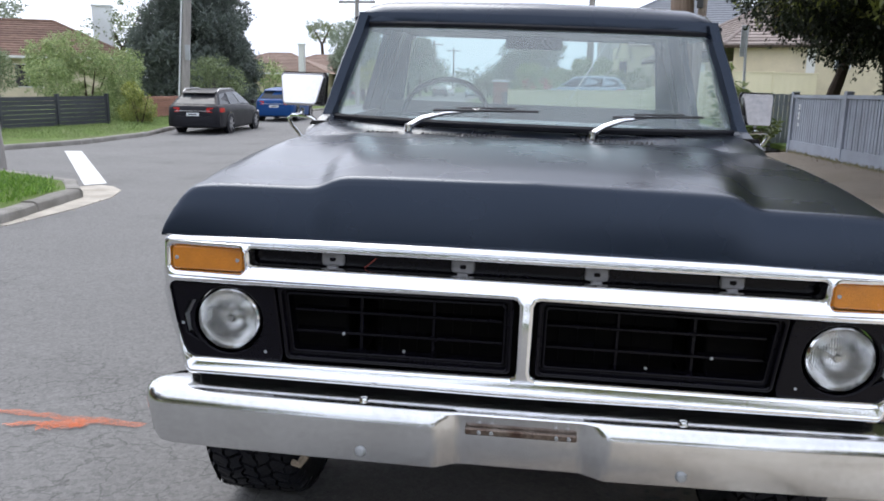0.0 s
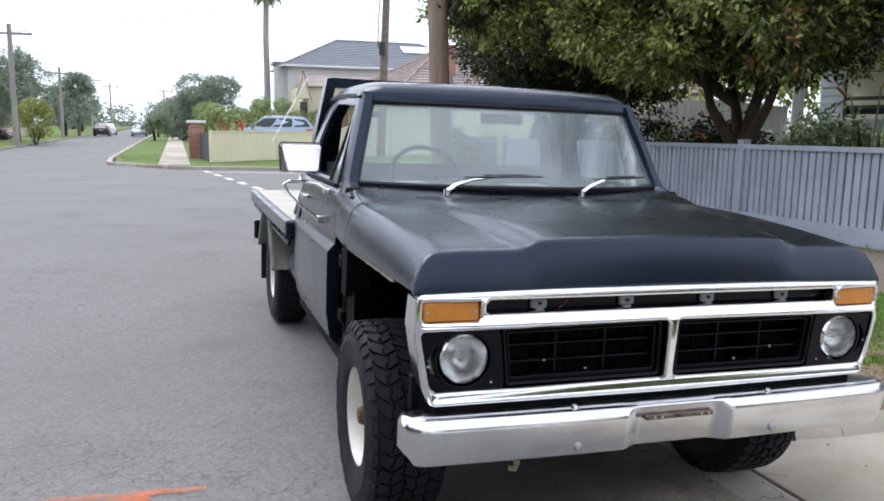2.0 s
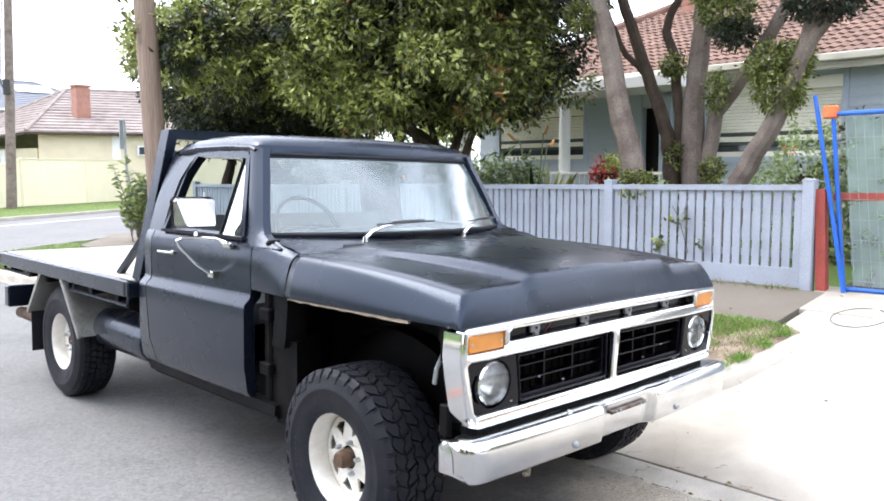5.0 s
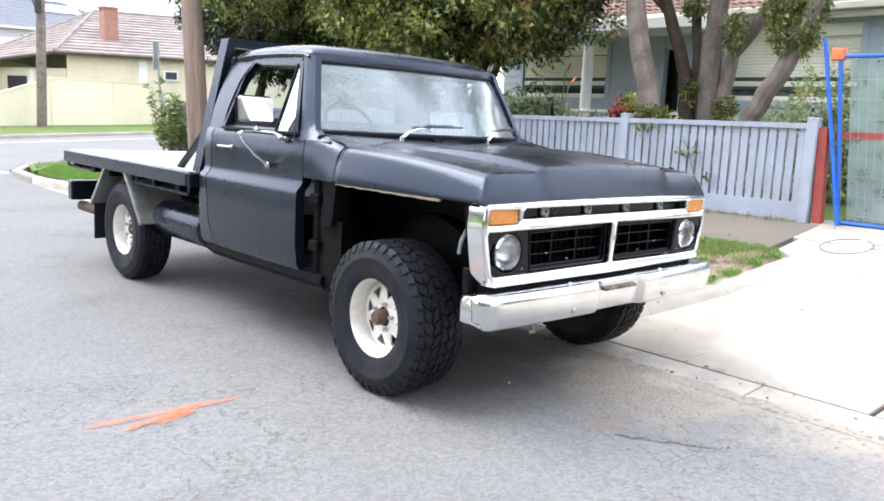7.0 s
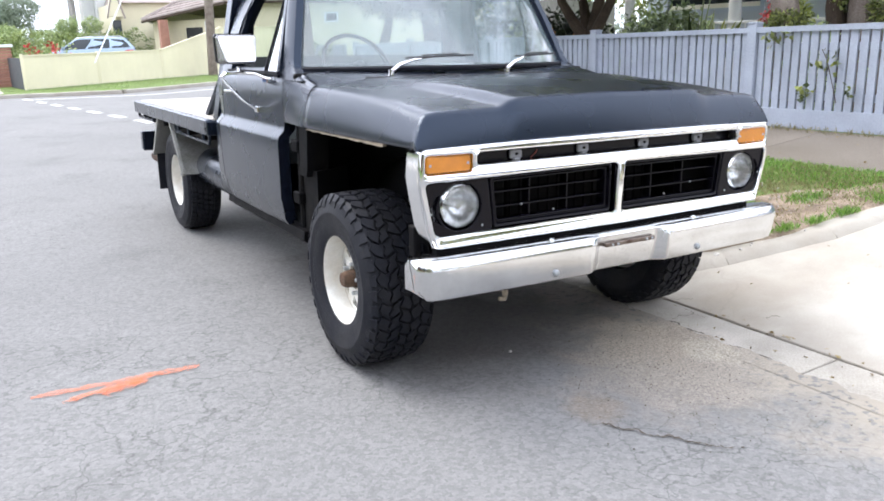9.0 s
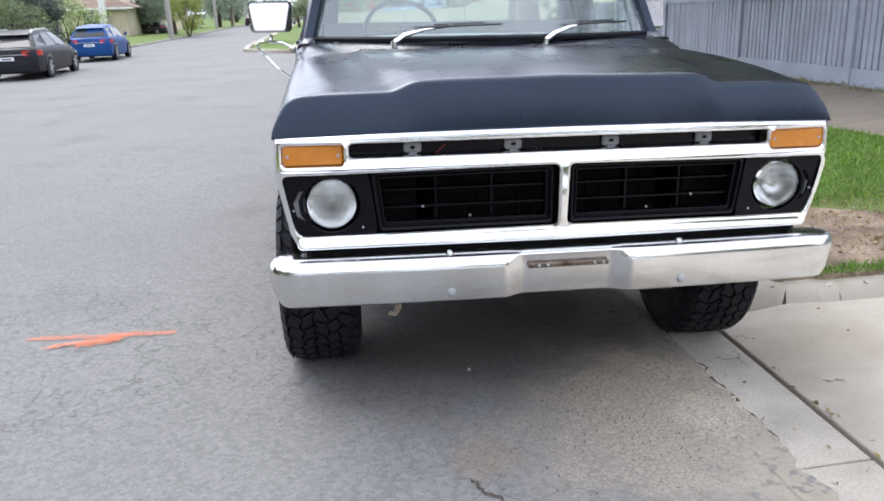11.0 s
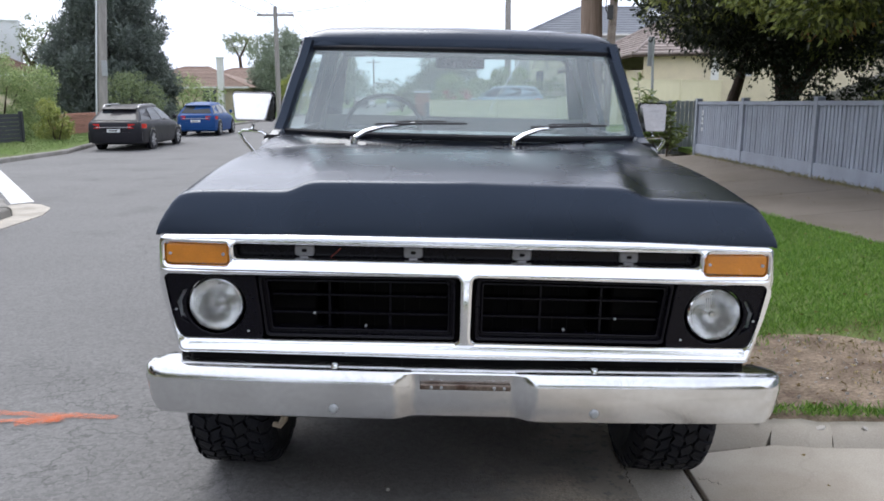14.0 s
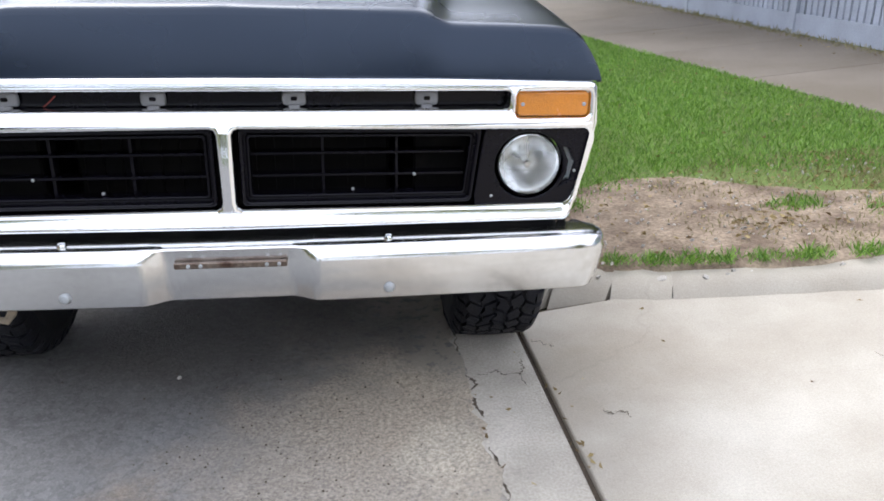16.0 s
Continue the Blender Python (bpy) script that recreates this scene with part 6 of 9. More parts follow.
    part_mesh("spoke_disc", me, "rim_white", rim, "white eight-spoke disc with triangular holes")
    hub = part("hub", lathe([(0.0, o * disc + s * hubout), (0.03, o * disc + s * (hubout - 0.002)), (0.038, o * disc + s * (hubout - 0.02)), (0.044, o * disc - s * 0.02)], 20), "rust", root, "rusty wheel hub")
    for k in range(5):
        a = 2 * math.pi * k / 5 + 0.5
        part("wheel_nut", lathe([(0, s * 0.05), (0.009, s * 0.048), (0.011, s * 0.02)], 6, "x", (o * disc, 0.068 * math.cos(a), 0.068 * math.sin(a))), "steel_grey", hub)
    part("brake_drum", lathe([(0.0, 0.0), (0.15, 0.0), (0.152, -s * 0.06), (0, -s * 0.06)], 28, "x", (o * disc - s * 0.035, 0, 0)), "black", root, "dark brake drum")
    return root


wheel("front_wheel", -1, 0.68, 0.3, 0.39, "white spoked wheel with chunky off-road tyre", -1, True, 0.985)
wheel("front_wheel", 1, 0.68, 0.29, 0.39, "white spoked wheel with chunky off-road tyre", -1, True, 0.95)
wheel("rear_wheel", -1, 3.93, 0.265, 0.392, "white spoked wheel with worn road tyre", 0, False)
wheel("rear_wheel", 1, 3.93, 0.265, 0.392, "white spoked wheel with worn road tyre", 0, False)

# --- chassis
for s in (-1, 1):
    a, b = sorted((s * 0.38, s * 0.46))
    tp("chassis_rail", box(a, b, 0.02, 5.0, 0.52, 0.66, 0.008), "black", "black chassis rail")
    tp("leaf_spring", tube([(s * 0.5, 3.3, 0.52), (s * 0.5, 3.6, 0.42), (s * 0.5, 3.93, 0.38), (s * 0.5, 4.3, 0.42), (s * 0.5, 4.6, 0.54)], 0.03, 6), "rust")
tp("front_axle", tube([(-0.75, 0.68, 0.36), (-0.3, 0.68, 0.33), (0.3, 0.68, 0.33), (0.75, 0.68, 0.36)], 0.045, 10), "black", "black front axle beam")
tp("rear_axle", tube([(-0.75, 3.93, 0.37), (0.75, 3.93, 0.37)], 0.045, 10), "rust", "rear axle tube")
tp("differential", lathe([(0, -0.14), (0.1, -0.1), (0.14, 0), (0.1, 0.1), (0, 0.14)], 18, "y", (0, 3.93, 0.37)), "rust")
tp("engine_sump", box(-0.25, 0.25, 0.3, 1.1, 0.36, 0.8, 0.04), "black", "dark oily engine block")
tp("gas_tank", lathe([(0, 2.55), (0.1, 2.555), (0.135, 2.59), (0.14, 2.62), (0.14, 3.3), (0.1, 3.36), (0, 3.36)], 24, "y", (-0.74, 0.18, 0.54)), "satin", "black cylindrical tank under the tray")
tp("under_pipe", tube([(-0.84, 1.35, 0.45), (-0.84, 1.9, 0.43), (-0.82, 2.5, 0.42)], 0.025, 8), "black", "side pipe under the sill")

# --- tray
tray = tp("tray_frame", box(-1.0, 1.0, 2.63, 2.7, 0.855, 0.948, 0.008), "satin", "black steel tray frame")
for s in (-1, 1):
    a, b = sorted((s * 0.955, s * 1.0))
    tp("side_rail", box(a, b, 2.64, 5.05, 0.855, 0.955, 0.008), "satin", "black steel tray side rail", tray)
    tp("rope_rail", tube([(s * 0.97, 2.68, 0.86), (s * 0.97, 2.7, 0.8), (s * 0.97, 3.1, 0.8), (s * 0.97, 3.62, 0.8), (s * 0.97, 3.64, 0.86)], 0.012, 6), "satin", "thin rope rail", tray)
    for y in (2.85, 3.25, 3.55):
        tp("rope_peg", tube([(s * 0.97, y, 0.86), (s * 0.97, y, 0.8)], 0.009, 6), "satin", "", tray)
    tp("rope_rail", tube([(s * 0.97, 4.4, 0.86), (s * 0.97, 4.42, 0.82), (s * 0.97, 5.0, 0.82), (s * 0.97, 5.02, 0.86)], 0.012, 6), "satin", "thin rope rail", tray)
tp("rear_rail", box(-1.0, 1.0, 5.0, 5.05, 0.86, 0.945, 0.008), "satin", "", tray)
for k in range(6):
    tp("cross_member", box(-0.95, 0.95, 2.9 + k * 0.4, 2.95 + k * 0.4, 0.8, 0.87), "black", "", tray)
for k in range(9):
    x0 = -0.95 + k * 1.9 / 9
    tp("deck_board", box(x0, x0 + 1.9 / 9 - 0.006, 2.68, 5.0, 0.93, 0.958, 0.003), "deck", "pale worn deck board", tray)
head = tp("headboard", bar((-0.74, 2.6, 1.815), (0.74, 2.6, 1.815), 0.07, 0.06), "satin", "black steel headboard behind the cab")
for s in (-1, 1):
    tp("headboard_post", loft([[(s * (x + dx), y + dy, z) for dx, dy in ((0.03, -0.05), (0.03, 0.05), (-0.03, 0.05), (-0.03, -0.05))] for x, y, z in ((0.9, 2.68, 0.95), (0.735, 2.605, 1.84))]), "satin", "", head)
    tp("headboard_brace", bar((s * 0.88, 3.02, 0.955), (s * 0.85, 2.7, 1.22), 0.035, 0.035), "satin", "", head)
for s in (-1, 1):
    a, b = s * 0.985, s * 0.6
    mg = tp("mudguard", loft([[(a, y, z), (b, y, z), (b, y + 0.006, z - 0.004), (a, y + 0.006, z - 0.004)] for y, z in ((3.44, 0.50), (3.74, 0.86), (3.8, 0.875), (4.06, 0.875), (4.12, 0.86), (4.42, 0.55))]), "galv", "galvanised steel mudguard over the rear wheel")
    tp("guard_flange", bar((s * 0.985, 3.43, 0.5), (s * 0.985, 3.73, 0.865), 0.025, 0.03), "galv", "", mg)
    tp("guard_flange", bar((s * 0.985, 4.43, 0.55), (s * 0.985, 4.13, 0.865), 0.025, 0.03), "galv", "", mg)
    a2, b2 = sorted((s * 0.97, s * 0.62))
    tp("mudflap", box(a2, b2, 4.42, 4.432, 0.25, 0.56, 0.003), "rubber", "black rubber mudflap", mg)
tp("rear_bumper", box(-0.98, 0.98, 4.93, 5.02, 0.52, 0.69, 0.01), "satin", "black steel rear bumper beam")
tp("exhaust_tip", lathe([(0.03, 4.6), (0.045, 4.6), (0.045, 5.02), (0.04, 5.02), (0.038, 4.7)], 14, "y", (-0.86, 0, 0.46)), "rust", "brown exhaust tip")

# ---------------------------------------------------------------- picket fence
FX = 4.9
FENCE = thing("picket_fence", "pale blue-grey painted timber picket fence along the footpath", "fence")
posts = [0.98, 3.2, 5.65, 8.15, 10.7, 13.05]


def fence_top(y):
    return fence_z(y) + 1.0


for y in posts:
    z0, z1 = fence_z(y) - 0.05, fence_top(y) + 0.04
    bm = box(FX - 0.06, FX + 0.05, y - 0.055, y + 0.055, z0, z1, 0.006)
    loft([[(FX - 0.064, y - 0.059, z1 + a), (FX + 0.054, y - 0.059, z1 + a), (FX + 0.054, y + 0.059, z1 + a), (FX - 0.064, y + 0.059, z1 + a)] for a in (0.0, 0.012)]
         + [[(FX - 0.04, y - 0.035, z1 + 0.02), (FX + 0.03, y - 0.035, z1 + 0.02), (FX + 0.03, y + 0.035, z1 + 0.02), (FX - 0.04, y + 0.035, z1 + 0.02)]], bm)
    part("fence_post", bm, "fence_paint", FENCE, "square post with a cap", False)
for a, b in zip(posts, posts[1:]):
    for z, h, x0, x1, nm in ((0.975, 0.055, FX - 0.05, FX + 0.045, "top_rail"), (0.1, 0.19, FX - 0.045, FX - 0.015, "plinth_board"), (0.8, 0.07, FX + 0.012, FX + 0.05, "back_rail"), (0.32, 0.07, FX + 0.012, FX + 0.05, "back_rail")):
        secs = [[(x0, y, fence_z(y) + z - h / 2), (x1, y, fence_z(y) + z - h / 2), (x1, y, fence_z(y) + z + h / 2), (x0, y, fence_z(y) + z + h / 2)] for y in (a + 0.05, b - 0.05)]
        part(nm, loft(secs), "fence_paint", FENCE, "", False)
    n = round((b - a - 0.1) / 0.102)
    st = (b - a - 0.1) / n
    for k in range(n):
        y = a + 0.05 + st * (k + 0.5) + random.uniform(-0.004, 0.004)
        w = st * 0.5 - 0.0115
        z0, z1 = fence_z(y) + 0.17, fence_z(y) + 0.955
        part("picket", box(FX - 0.02 + random.uniform(-0.003, 0.003), FX + 0.006, y - w, y + w, z0, z1, 0.003), "fence_paint", FENCE, "", False)
ret = thing("side_gate", "pale blue-grey paling gate closing the fence corner", "gate")
for k in range(12):
    x = 4.28 + k * 0.09
    part("paling", box(x, x + 0.08, 14.55, 14.57, 0.2, 1.32 + 0.01 * (k % 2), 0.003), "fence_paint", ret, "", False)
for z in (0.4, 1.1):
    part("gate_rail", box(4.28, 5.36, 14.57, 14.61, z, z + 0.07), "fence_paint", ret)
notice = thing("notice_plate", "small white plates fixed one above another on the fence", "sign")
for z, h in ((1.07, 0.09), (0.9, 0.13), (0.78, 0.06)):
    part("plate_face", box(4.862, 4.87, 12.66, 12.74, z, z + h, 0.003), "paper", notice)
    part("text_bar", box(4.858, 4.863, 12.68, 12.72, z + h * 0.35, z + h * 0.65), "steel_grey", notice)


# ---------------------------------------------------------------- plants
def leaves(name, clumps, count, size, material, parent, label="", droop=0.25, aspect=0.42):
    """Leaves in many small sprays round clump centres (x, y, z, rx, ry, rz)."""
    vol = np.array([c[3] * c[4] * c[5] for c in clumps]) ** 0.66
    pick = rng.choice(len(clumps), max(1, count // 9), p=vol / vol.sum())
    C = np.array(clumps)[pick]
    d = rng.normal(size=(len(C), 3))
    d /= np.linalg.norm(d, axis=1, keepdims=True)
    rad = rng.uniform(0.45, 1.0, (len(C), 1)) ** 0.5 * rng.uniform(0.85, 1.12, (len(C), 1))
    tip = C[:, :3] + d * C[:, 3:6] * rad
    base = np.repeat(tip, 9, 0) + rng.normal(0, size * 0.55, (len(tip) * 9, 3))
    dd = np.repeat(d, 9, 0) * 0.7 + rng.normal(0, 0.6, (len(base), 3))
    dd[:, 2] -= droop
    L = rng.uniform(0.7, 1.25, len(base)) * size
    return cards(name, base, dd, L, L * aspect, material, parent, label, 0.1)


def limb(path, r0, r1, seg=9):
    """A tapered, slightly crooked limb along a path."""
    pts = []
    p = [Vector(q) for q in path]
    for a, b in zip(p, p[1:]):
        for k in range(4):
            q = a.lerp(b, k / 4)
            if k:
                q += Vector((random.uniform(-1, 1), random.uniform(-1, 1), 0)) * 0.02 * (b - a).length
            pts.append(q)
    pts.append(p[-1])
    n = len(pts) - 1
    return tube(pts, [r0 + (r1 - r0) * i / n for i in range(n + 1)], seg)


def tree(name, label, base, trunk_r, forks, clumps, count, size, leafmat, barkmat="bark_dark", extra=None, twigs=30, droop=0.25, aspect=0.42):
    root = thing(name, label, "tree")
    root.location = base
    t = part("trunk", limb([(0, 0, -0.1), forks[0]], trunk_r * 1.15, trunk_r * 0.85, 12), barkmat, root, "")
    for f in forks[1:]:
        part("limb", limb(f, trunk_r * 0.62, trunk_r * 0.16), barkmat, root)
    bm = bmesh.new()
    for k in range(twigs):
        f = random.choice(forks[1:])
        a = Vector(f[-1]).lerp(Vector(f[-2]), random.random() * 0.6)
        c = random.choice(clumps)
        b = Vector(c[:3]) + Vector((random.uniform(-1, 1) * c[3], random.uniform(-1, 1) * c[4], random.uniform(-1, 1) * c[5])) * 0.8
        if (b - a).length < 2.6:
            tube([a, a.lerp(b, 0.5) + Vector((0, 0, 0.1)), b], [0.028, 0.016, 0.006], 5, bm)
    if bm.verts:
        part("twig_tangle", bm, barkmat, root)["kind"] = "stuff"
    crown = leaves("crown", clumps, count, size, leafmat, root, "", droop, aspect)
    for em, n, cl in extra or ():
        leaves("crown", cl, n, size, em, root, "", droop, aspect)
    return root


def blob(cx, cy, cz, r, n, squash=0.8, small=0.38):
    """Clumps that together make one uneven crown."""
    out = []
    for k in range(n):
        a, b = random.uniform(0, 6.283), random.uniform(-0.9, 1.0)
        q = r * math.sqrt(max(0, 1 - b * b)) * random.uniform(0.45, 0.95)
        s = r * small * random.uniform(0.7, 1.35)
        out.append((cx + q * math.cos(a), cy + q * math.sin(a), cz + b * r * squash * 0.85, s, s, s * 0.75))
    return out


def shell(cx, cy, cz, r, n, squash=0.8):
    """Small leafy clumps spread over the outside of a crown, with gaps between them."""
    out = []
    for k in range(n):
        b = -0.85 + 1.85 * (k + random.random()) / n
        a = k * 2.39996 + random.uniform(-0.35, 0.35)
        q = r * math.sqrt(max(0, 1 - b * b)) * random.uniform(0.7, 0.97)
        s = r * 0.235 * random.uniform(0.65, 1.4)
        out.append((cx + q * math.cos(a), cy + q * math.sin(a), cz + b * r * squash * 0.9, s * 1.15, s * 1.15, s * 0.7))
    return out


random.seed(11)
c1 = shell(-0.2, 0.4, 3.4, 2.2, 74, 0.8) + shell(-0.9, -0.6, 2.5, 1.3, 22, 0.5) + shell(0.9, -0.3, 2.6, 1.2, 16, 0.5) + shell(0.4, 1.6, 4.3, 1.5, 16, 0.8) + shell(-0.9, 3.0, 3.1, 1.1, 18, 0.7) + shell(-1.9, 2.7, 3.0, 0.95, 18, 0.75) + shell(-2.75, 2.1, 2.95, 0.75, 14, 0.8) + shell(-3.25, 2.3, 3.15, 0.65, 12, 0.8)
# dark inner leaves paint the crown's shade, pale outer ones its lit side
tree("evergreen_tree", "broad evergreen tree with glossy leaves behind the fence", (5.6, 6.55, 0.36), 0.16,
     [(0, 0.05, 0.95), [(0, 0.05, 0.85), (-0.35, 0.25, 1.5), (-0.7, 0.3, 2.6)], [(0, 0.05, 0.85), (0.1, -0.3, 1.5), (0.3, -0.7, 2.6)], [(0, 0.05, 0.85), (0.15, 0.4, 1.6), (0.2, 0.9, 3.2)], [(0, 0.05, 0.9), (0.3, 0.0, 2.0), (0.6, 0.2, 3.6)], [(0.15, 0.4, 1.6), (-0.7, 1.8, 2.7), (-2.0, 2.5, 3.1), (-2.7, 2.1, 3.2)]],
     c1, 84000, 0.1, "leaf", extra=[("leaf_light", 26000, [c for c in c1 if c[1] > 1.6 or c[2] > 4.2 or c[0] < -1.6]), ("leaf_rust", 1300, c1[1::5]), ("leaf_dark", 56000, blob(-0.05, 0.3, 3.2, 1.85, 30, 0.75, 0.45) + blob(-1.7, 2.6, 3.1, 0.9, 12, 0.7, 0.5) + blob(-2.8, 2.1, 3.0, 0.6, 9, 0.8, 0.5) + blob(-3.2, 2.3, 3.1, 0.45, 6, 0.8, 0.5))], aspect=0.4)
c2 = shell(0, 0, 3.25, 2.35, 66, 0.66) + shell(-0.9, -1.0, 2.6, 1.2, 18, 0.5) + shell(0.8, -0.8, 2.5, 1.2, 18, 0.5) + shell(-1.0, 1.2, 3.5, 1.4, 14)
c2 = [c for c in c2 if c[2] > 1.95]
# low clumps take dark leaves as underside shade, top clumps pale lit ones
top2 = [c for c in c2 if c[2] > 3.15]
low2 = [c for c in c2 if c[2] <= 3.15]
tree("evergreen_tree", "dense evergreen tree beside the corner, low crown darkened as shade", (6.03, 11.9, 0.3), 0.25,
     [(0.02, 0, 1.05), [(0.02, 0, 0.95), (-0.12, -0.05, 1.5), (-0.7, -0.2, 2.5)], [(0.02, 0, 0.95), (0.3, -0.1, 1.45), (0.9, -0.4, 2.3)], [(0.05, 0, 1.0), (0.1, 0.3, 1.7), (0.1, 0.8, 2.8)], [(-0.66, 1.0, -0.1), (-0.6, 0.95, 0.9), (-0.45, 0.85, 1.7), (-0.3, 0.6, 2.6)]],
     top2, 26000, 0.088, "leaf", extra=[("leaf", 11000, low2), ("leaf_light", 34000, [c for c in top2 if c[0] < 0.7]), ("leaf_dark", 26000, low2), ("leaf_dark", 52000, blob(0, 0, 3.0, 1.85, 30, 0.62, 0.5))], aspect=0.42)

GUM = thing("gum_tree", "smooth grey multi-stemmed street tree behind the fence", "tree", pose(6.0, 2.95, 0.36))
stems = [([(-0.7, 0.1, 0), (-0.7, 0.18, 1.1), (-0.7, 0.44, 2.05), (-0.7, 0.66, 2.98), (-0.75, 0.85, 3.8), (-0.8, 1.0, 4.8)], 0.155, 0.085, "bark"),
         ([(-0.7, 0.62, 2.8), (-0.72, 0.95, 3.2), (-0.75, 1.2, 3.9)], 0.07, 0.04, "bark"),
         ([(0.1, 0.1, 0), (0.1, 0.16, 1.1), (0.1, 0.22, 1.65), (0.1, 0.38, 2.08), (0.1, 0.68, 2.81), (0.1, 0.91, 3.4), (0.1, 1.0, 4.4)], 0.1, 0.06, "bark_dark"),
         ([(0.1, 0.5, 2.4), (0.12, 0.85, 2.7), (0.15, 1.2, 3.3)], 0.05, 0.03, "bark_dark"),
         ([(0.25, 0.1, 0), (0.2, 0.12, 1.65), (0.2, 0.2, 2.6), (0.2, 0.33, 2.95), (0.2, 0.3, 3.1), (0.2, 0.08, 3.5)], 0.07, 0.045, "bark_dark"),
         ([(0.2, -0.1, 0), (0.2, -0.09, 1.1), (0.2, -0.06, 1.92), (0.2, -0.12, 2.59), (0.2, -0.17, 3.25), (0.15, -0.2, 4.6)], 0.16, 0.09, "bark"),
         ([(0.28, -0.2, 0.2), (0.25, -0.24, 1.3), (0.25, -0.33, 1.9), (0.25, -0.73, 2.42), (0.25, -1.15, 3.11), (0.2, -1.4, 3.9)], 0.1, 0.065, "bark"),
         ([(-0.3, -0.7, 0), (-0.3, -0.89, 1.1), (-0.3, -1.25, 1.71), (-0.3, -1.4, 2.1), (-0.3, -1.57, 2.51), (-0.3, -1.66, 2.96), (-0.3, -1.75, 4.0)], 0.12, 0.07, "bark"),
         ([(-0.3, -1.57, 2.5), (-0.3, -1.91, 2.95), (-0.3, -2.2, 3.8)], 0.075, 0.05, "bark")]
for path, r0, r1, bk in stems:
    part("stem", limb(path, r0, r1, 10), bk, GUM, "smooth blotched grey stem" if bk == "bark" else "dark thin stem")
gc = [(-0.25, -1.3, 2.1, 0.27, 0.26, 0.3), (-0.25, -1.2, 2.35, 0.25, 0.24, 0.22), (-0.2, -1.42, 2.4, 0.2, 0.2, 0.2), (-0.1, -0.6, 3.05, 0.3, 0.28, 0.28), (-0.05, -0.4, 3.3, 0.26, 0.24, 0.2), (-0.1, -0.5, 2.12, 0.13, 0.13, 0.22), (0.1, 0.15, 2.5, 0.14, 0.16, 0.14), (-0.7, 0.9, 3.1, 0.25, 0.25, 0.2), (-0.9, 0.05, 1.1, 0.16, 0.2, 0.1), (0.05, -0.4, 1.2, 0.12, 0.12, 0.16), (0.1, 0.1, 1.4, 0.1, 0.12, 0.16)]
leaves("crown", gc, 17000, 0.052, "leaf", GUM, "tufts of small green leaves", 0.1)
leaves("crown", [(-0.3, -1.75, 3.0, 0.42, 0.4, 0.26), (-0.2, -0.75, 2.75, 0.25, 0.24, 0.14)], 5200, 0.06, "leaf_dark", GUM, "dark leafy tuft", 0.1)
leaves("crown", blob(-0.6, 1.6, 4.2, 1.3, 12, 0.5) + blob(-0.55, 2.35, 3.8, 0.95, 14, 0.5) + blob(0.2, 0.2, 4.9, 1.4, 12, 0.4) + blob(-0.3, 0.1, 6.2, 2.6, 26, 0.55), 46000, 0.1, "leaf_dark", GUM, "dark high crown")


def shrub(name, label, at, r, n, size, material, squash=0.8, extra=None, stem=True):
    root = thing(name, label, "shrub", pose(*at))
    cl = blob(0, 0, r * squash * 0.95, r, 14, squash, 0.42)
    if stem:
        bm = bmesh.new()
        for k in range(5):
            a = random.uniform(0, 6.28)
            tube([(0.05 * math.cos(a), 0.05 * math.sin(a), -0.05), (r * 0.25 * math.cos(a), r * 0.25 * math.sin(a), r * 0.5), (r * 0.5 * math.cos(a), r * 0.5 * math.sin(a), r * squash * 1.3)], [0.03 * r + 0.01, 0.02 * r, 0.008], 5, bm)
        part("stems", bm, "bark_dark", root)
    leaves("foliage", cl, n, size, material, root)
    for em, k, sz in extra or ():
        leaves("blossom", cl, k, sz, em, root, "", 0, 0.9)
    return root


corner = thing("garden_shrub", "open long-leaved green shrub at the fence corner", "shrub", pose(4.15, 14.0, 0.15))
sb, sd, sl = [], [], []
for k in range(26):
    a, h = k * 2.4, random.uniform(0.7, 1.95) * (1 - 0.012 * k)
    ox = random.choice((-0.28, -0.1, 0.1, 0.62))
    h *= 0.75 if ox > 0.5 else 1.0
    tip = Vector((ox + 0.42 * math.cos(a) * random.uniform(0.3, 1), 0.4 * math.sin(a), h))
    root_ = Vector((ox * 0.7, 0, -0.05))
    mid = root_.lerp(tip, 0.55) + Vector((-0.06 * math.cos(a), 0, 0.08))
    if k < 14:
        part("branch", tube([root_, mid, tip], [0.014, 0.01, 0.004], 5), "bark", corner)
    for j in range(52):
        f = 0.3 + 0.7 * j / 51
        p = root_.lerp(mid, f * 2) if f < 0.5 else mid.lerp(tip, f * 2 - 1)
        b = random.uniform(0, 6.283)
        sb.append(tuple(p))
        sd.append((math.cos(b), math.sin(b), random.uniform(-0.5, 0.7)))
        sl.append(random.uniform(0.11, 0.21))
cards("foliage", np.array(sb), np.array(sd), np.array(sl), np.array(sl) * 0.33, "leaf_mid", corner)
shrub("garden_shrub", "low flowering shrub behind the fence", (7.0, 9.6, 0.36), 0.9, 3500, 0.1, "leaf", 0.7, [("flower_red", 60, 0.08)])
shrub("garden_shrub", "dark hedge shrub behind the fence", (6.6, 8.4, 0.36), 0.85, 3500, 0.09, "leaf_dark", 0.8, [("flower_orange", 30, 0.07)])
shrub("garden_shrub", "dense dark hedge shrub under the tree", (6.5, 10.6, 0.36), 0.95, 6000, 0.08, "leaf_dark", 0.85, [("flower_red", 14, 0.06)])
shrub("garden_shrub", "bright green shrub by the house", (8.3, 7.7, 0.36), 0.7, 1600, 0.13, "bush", 1.0)
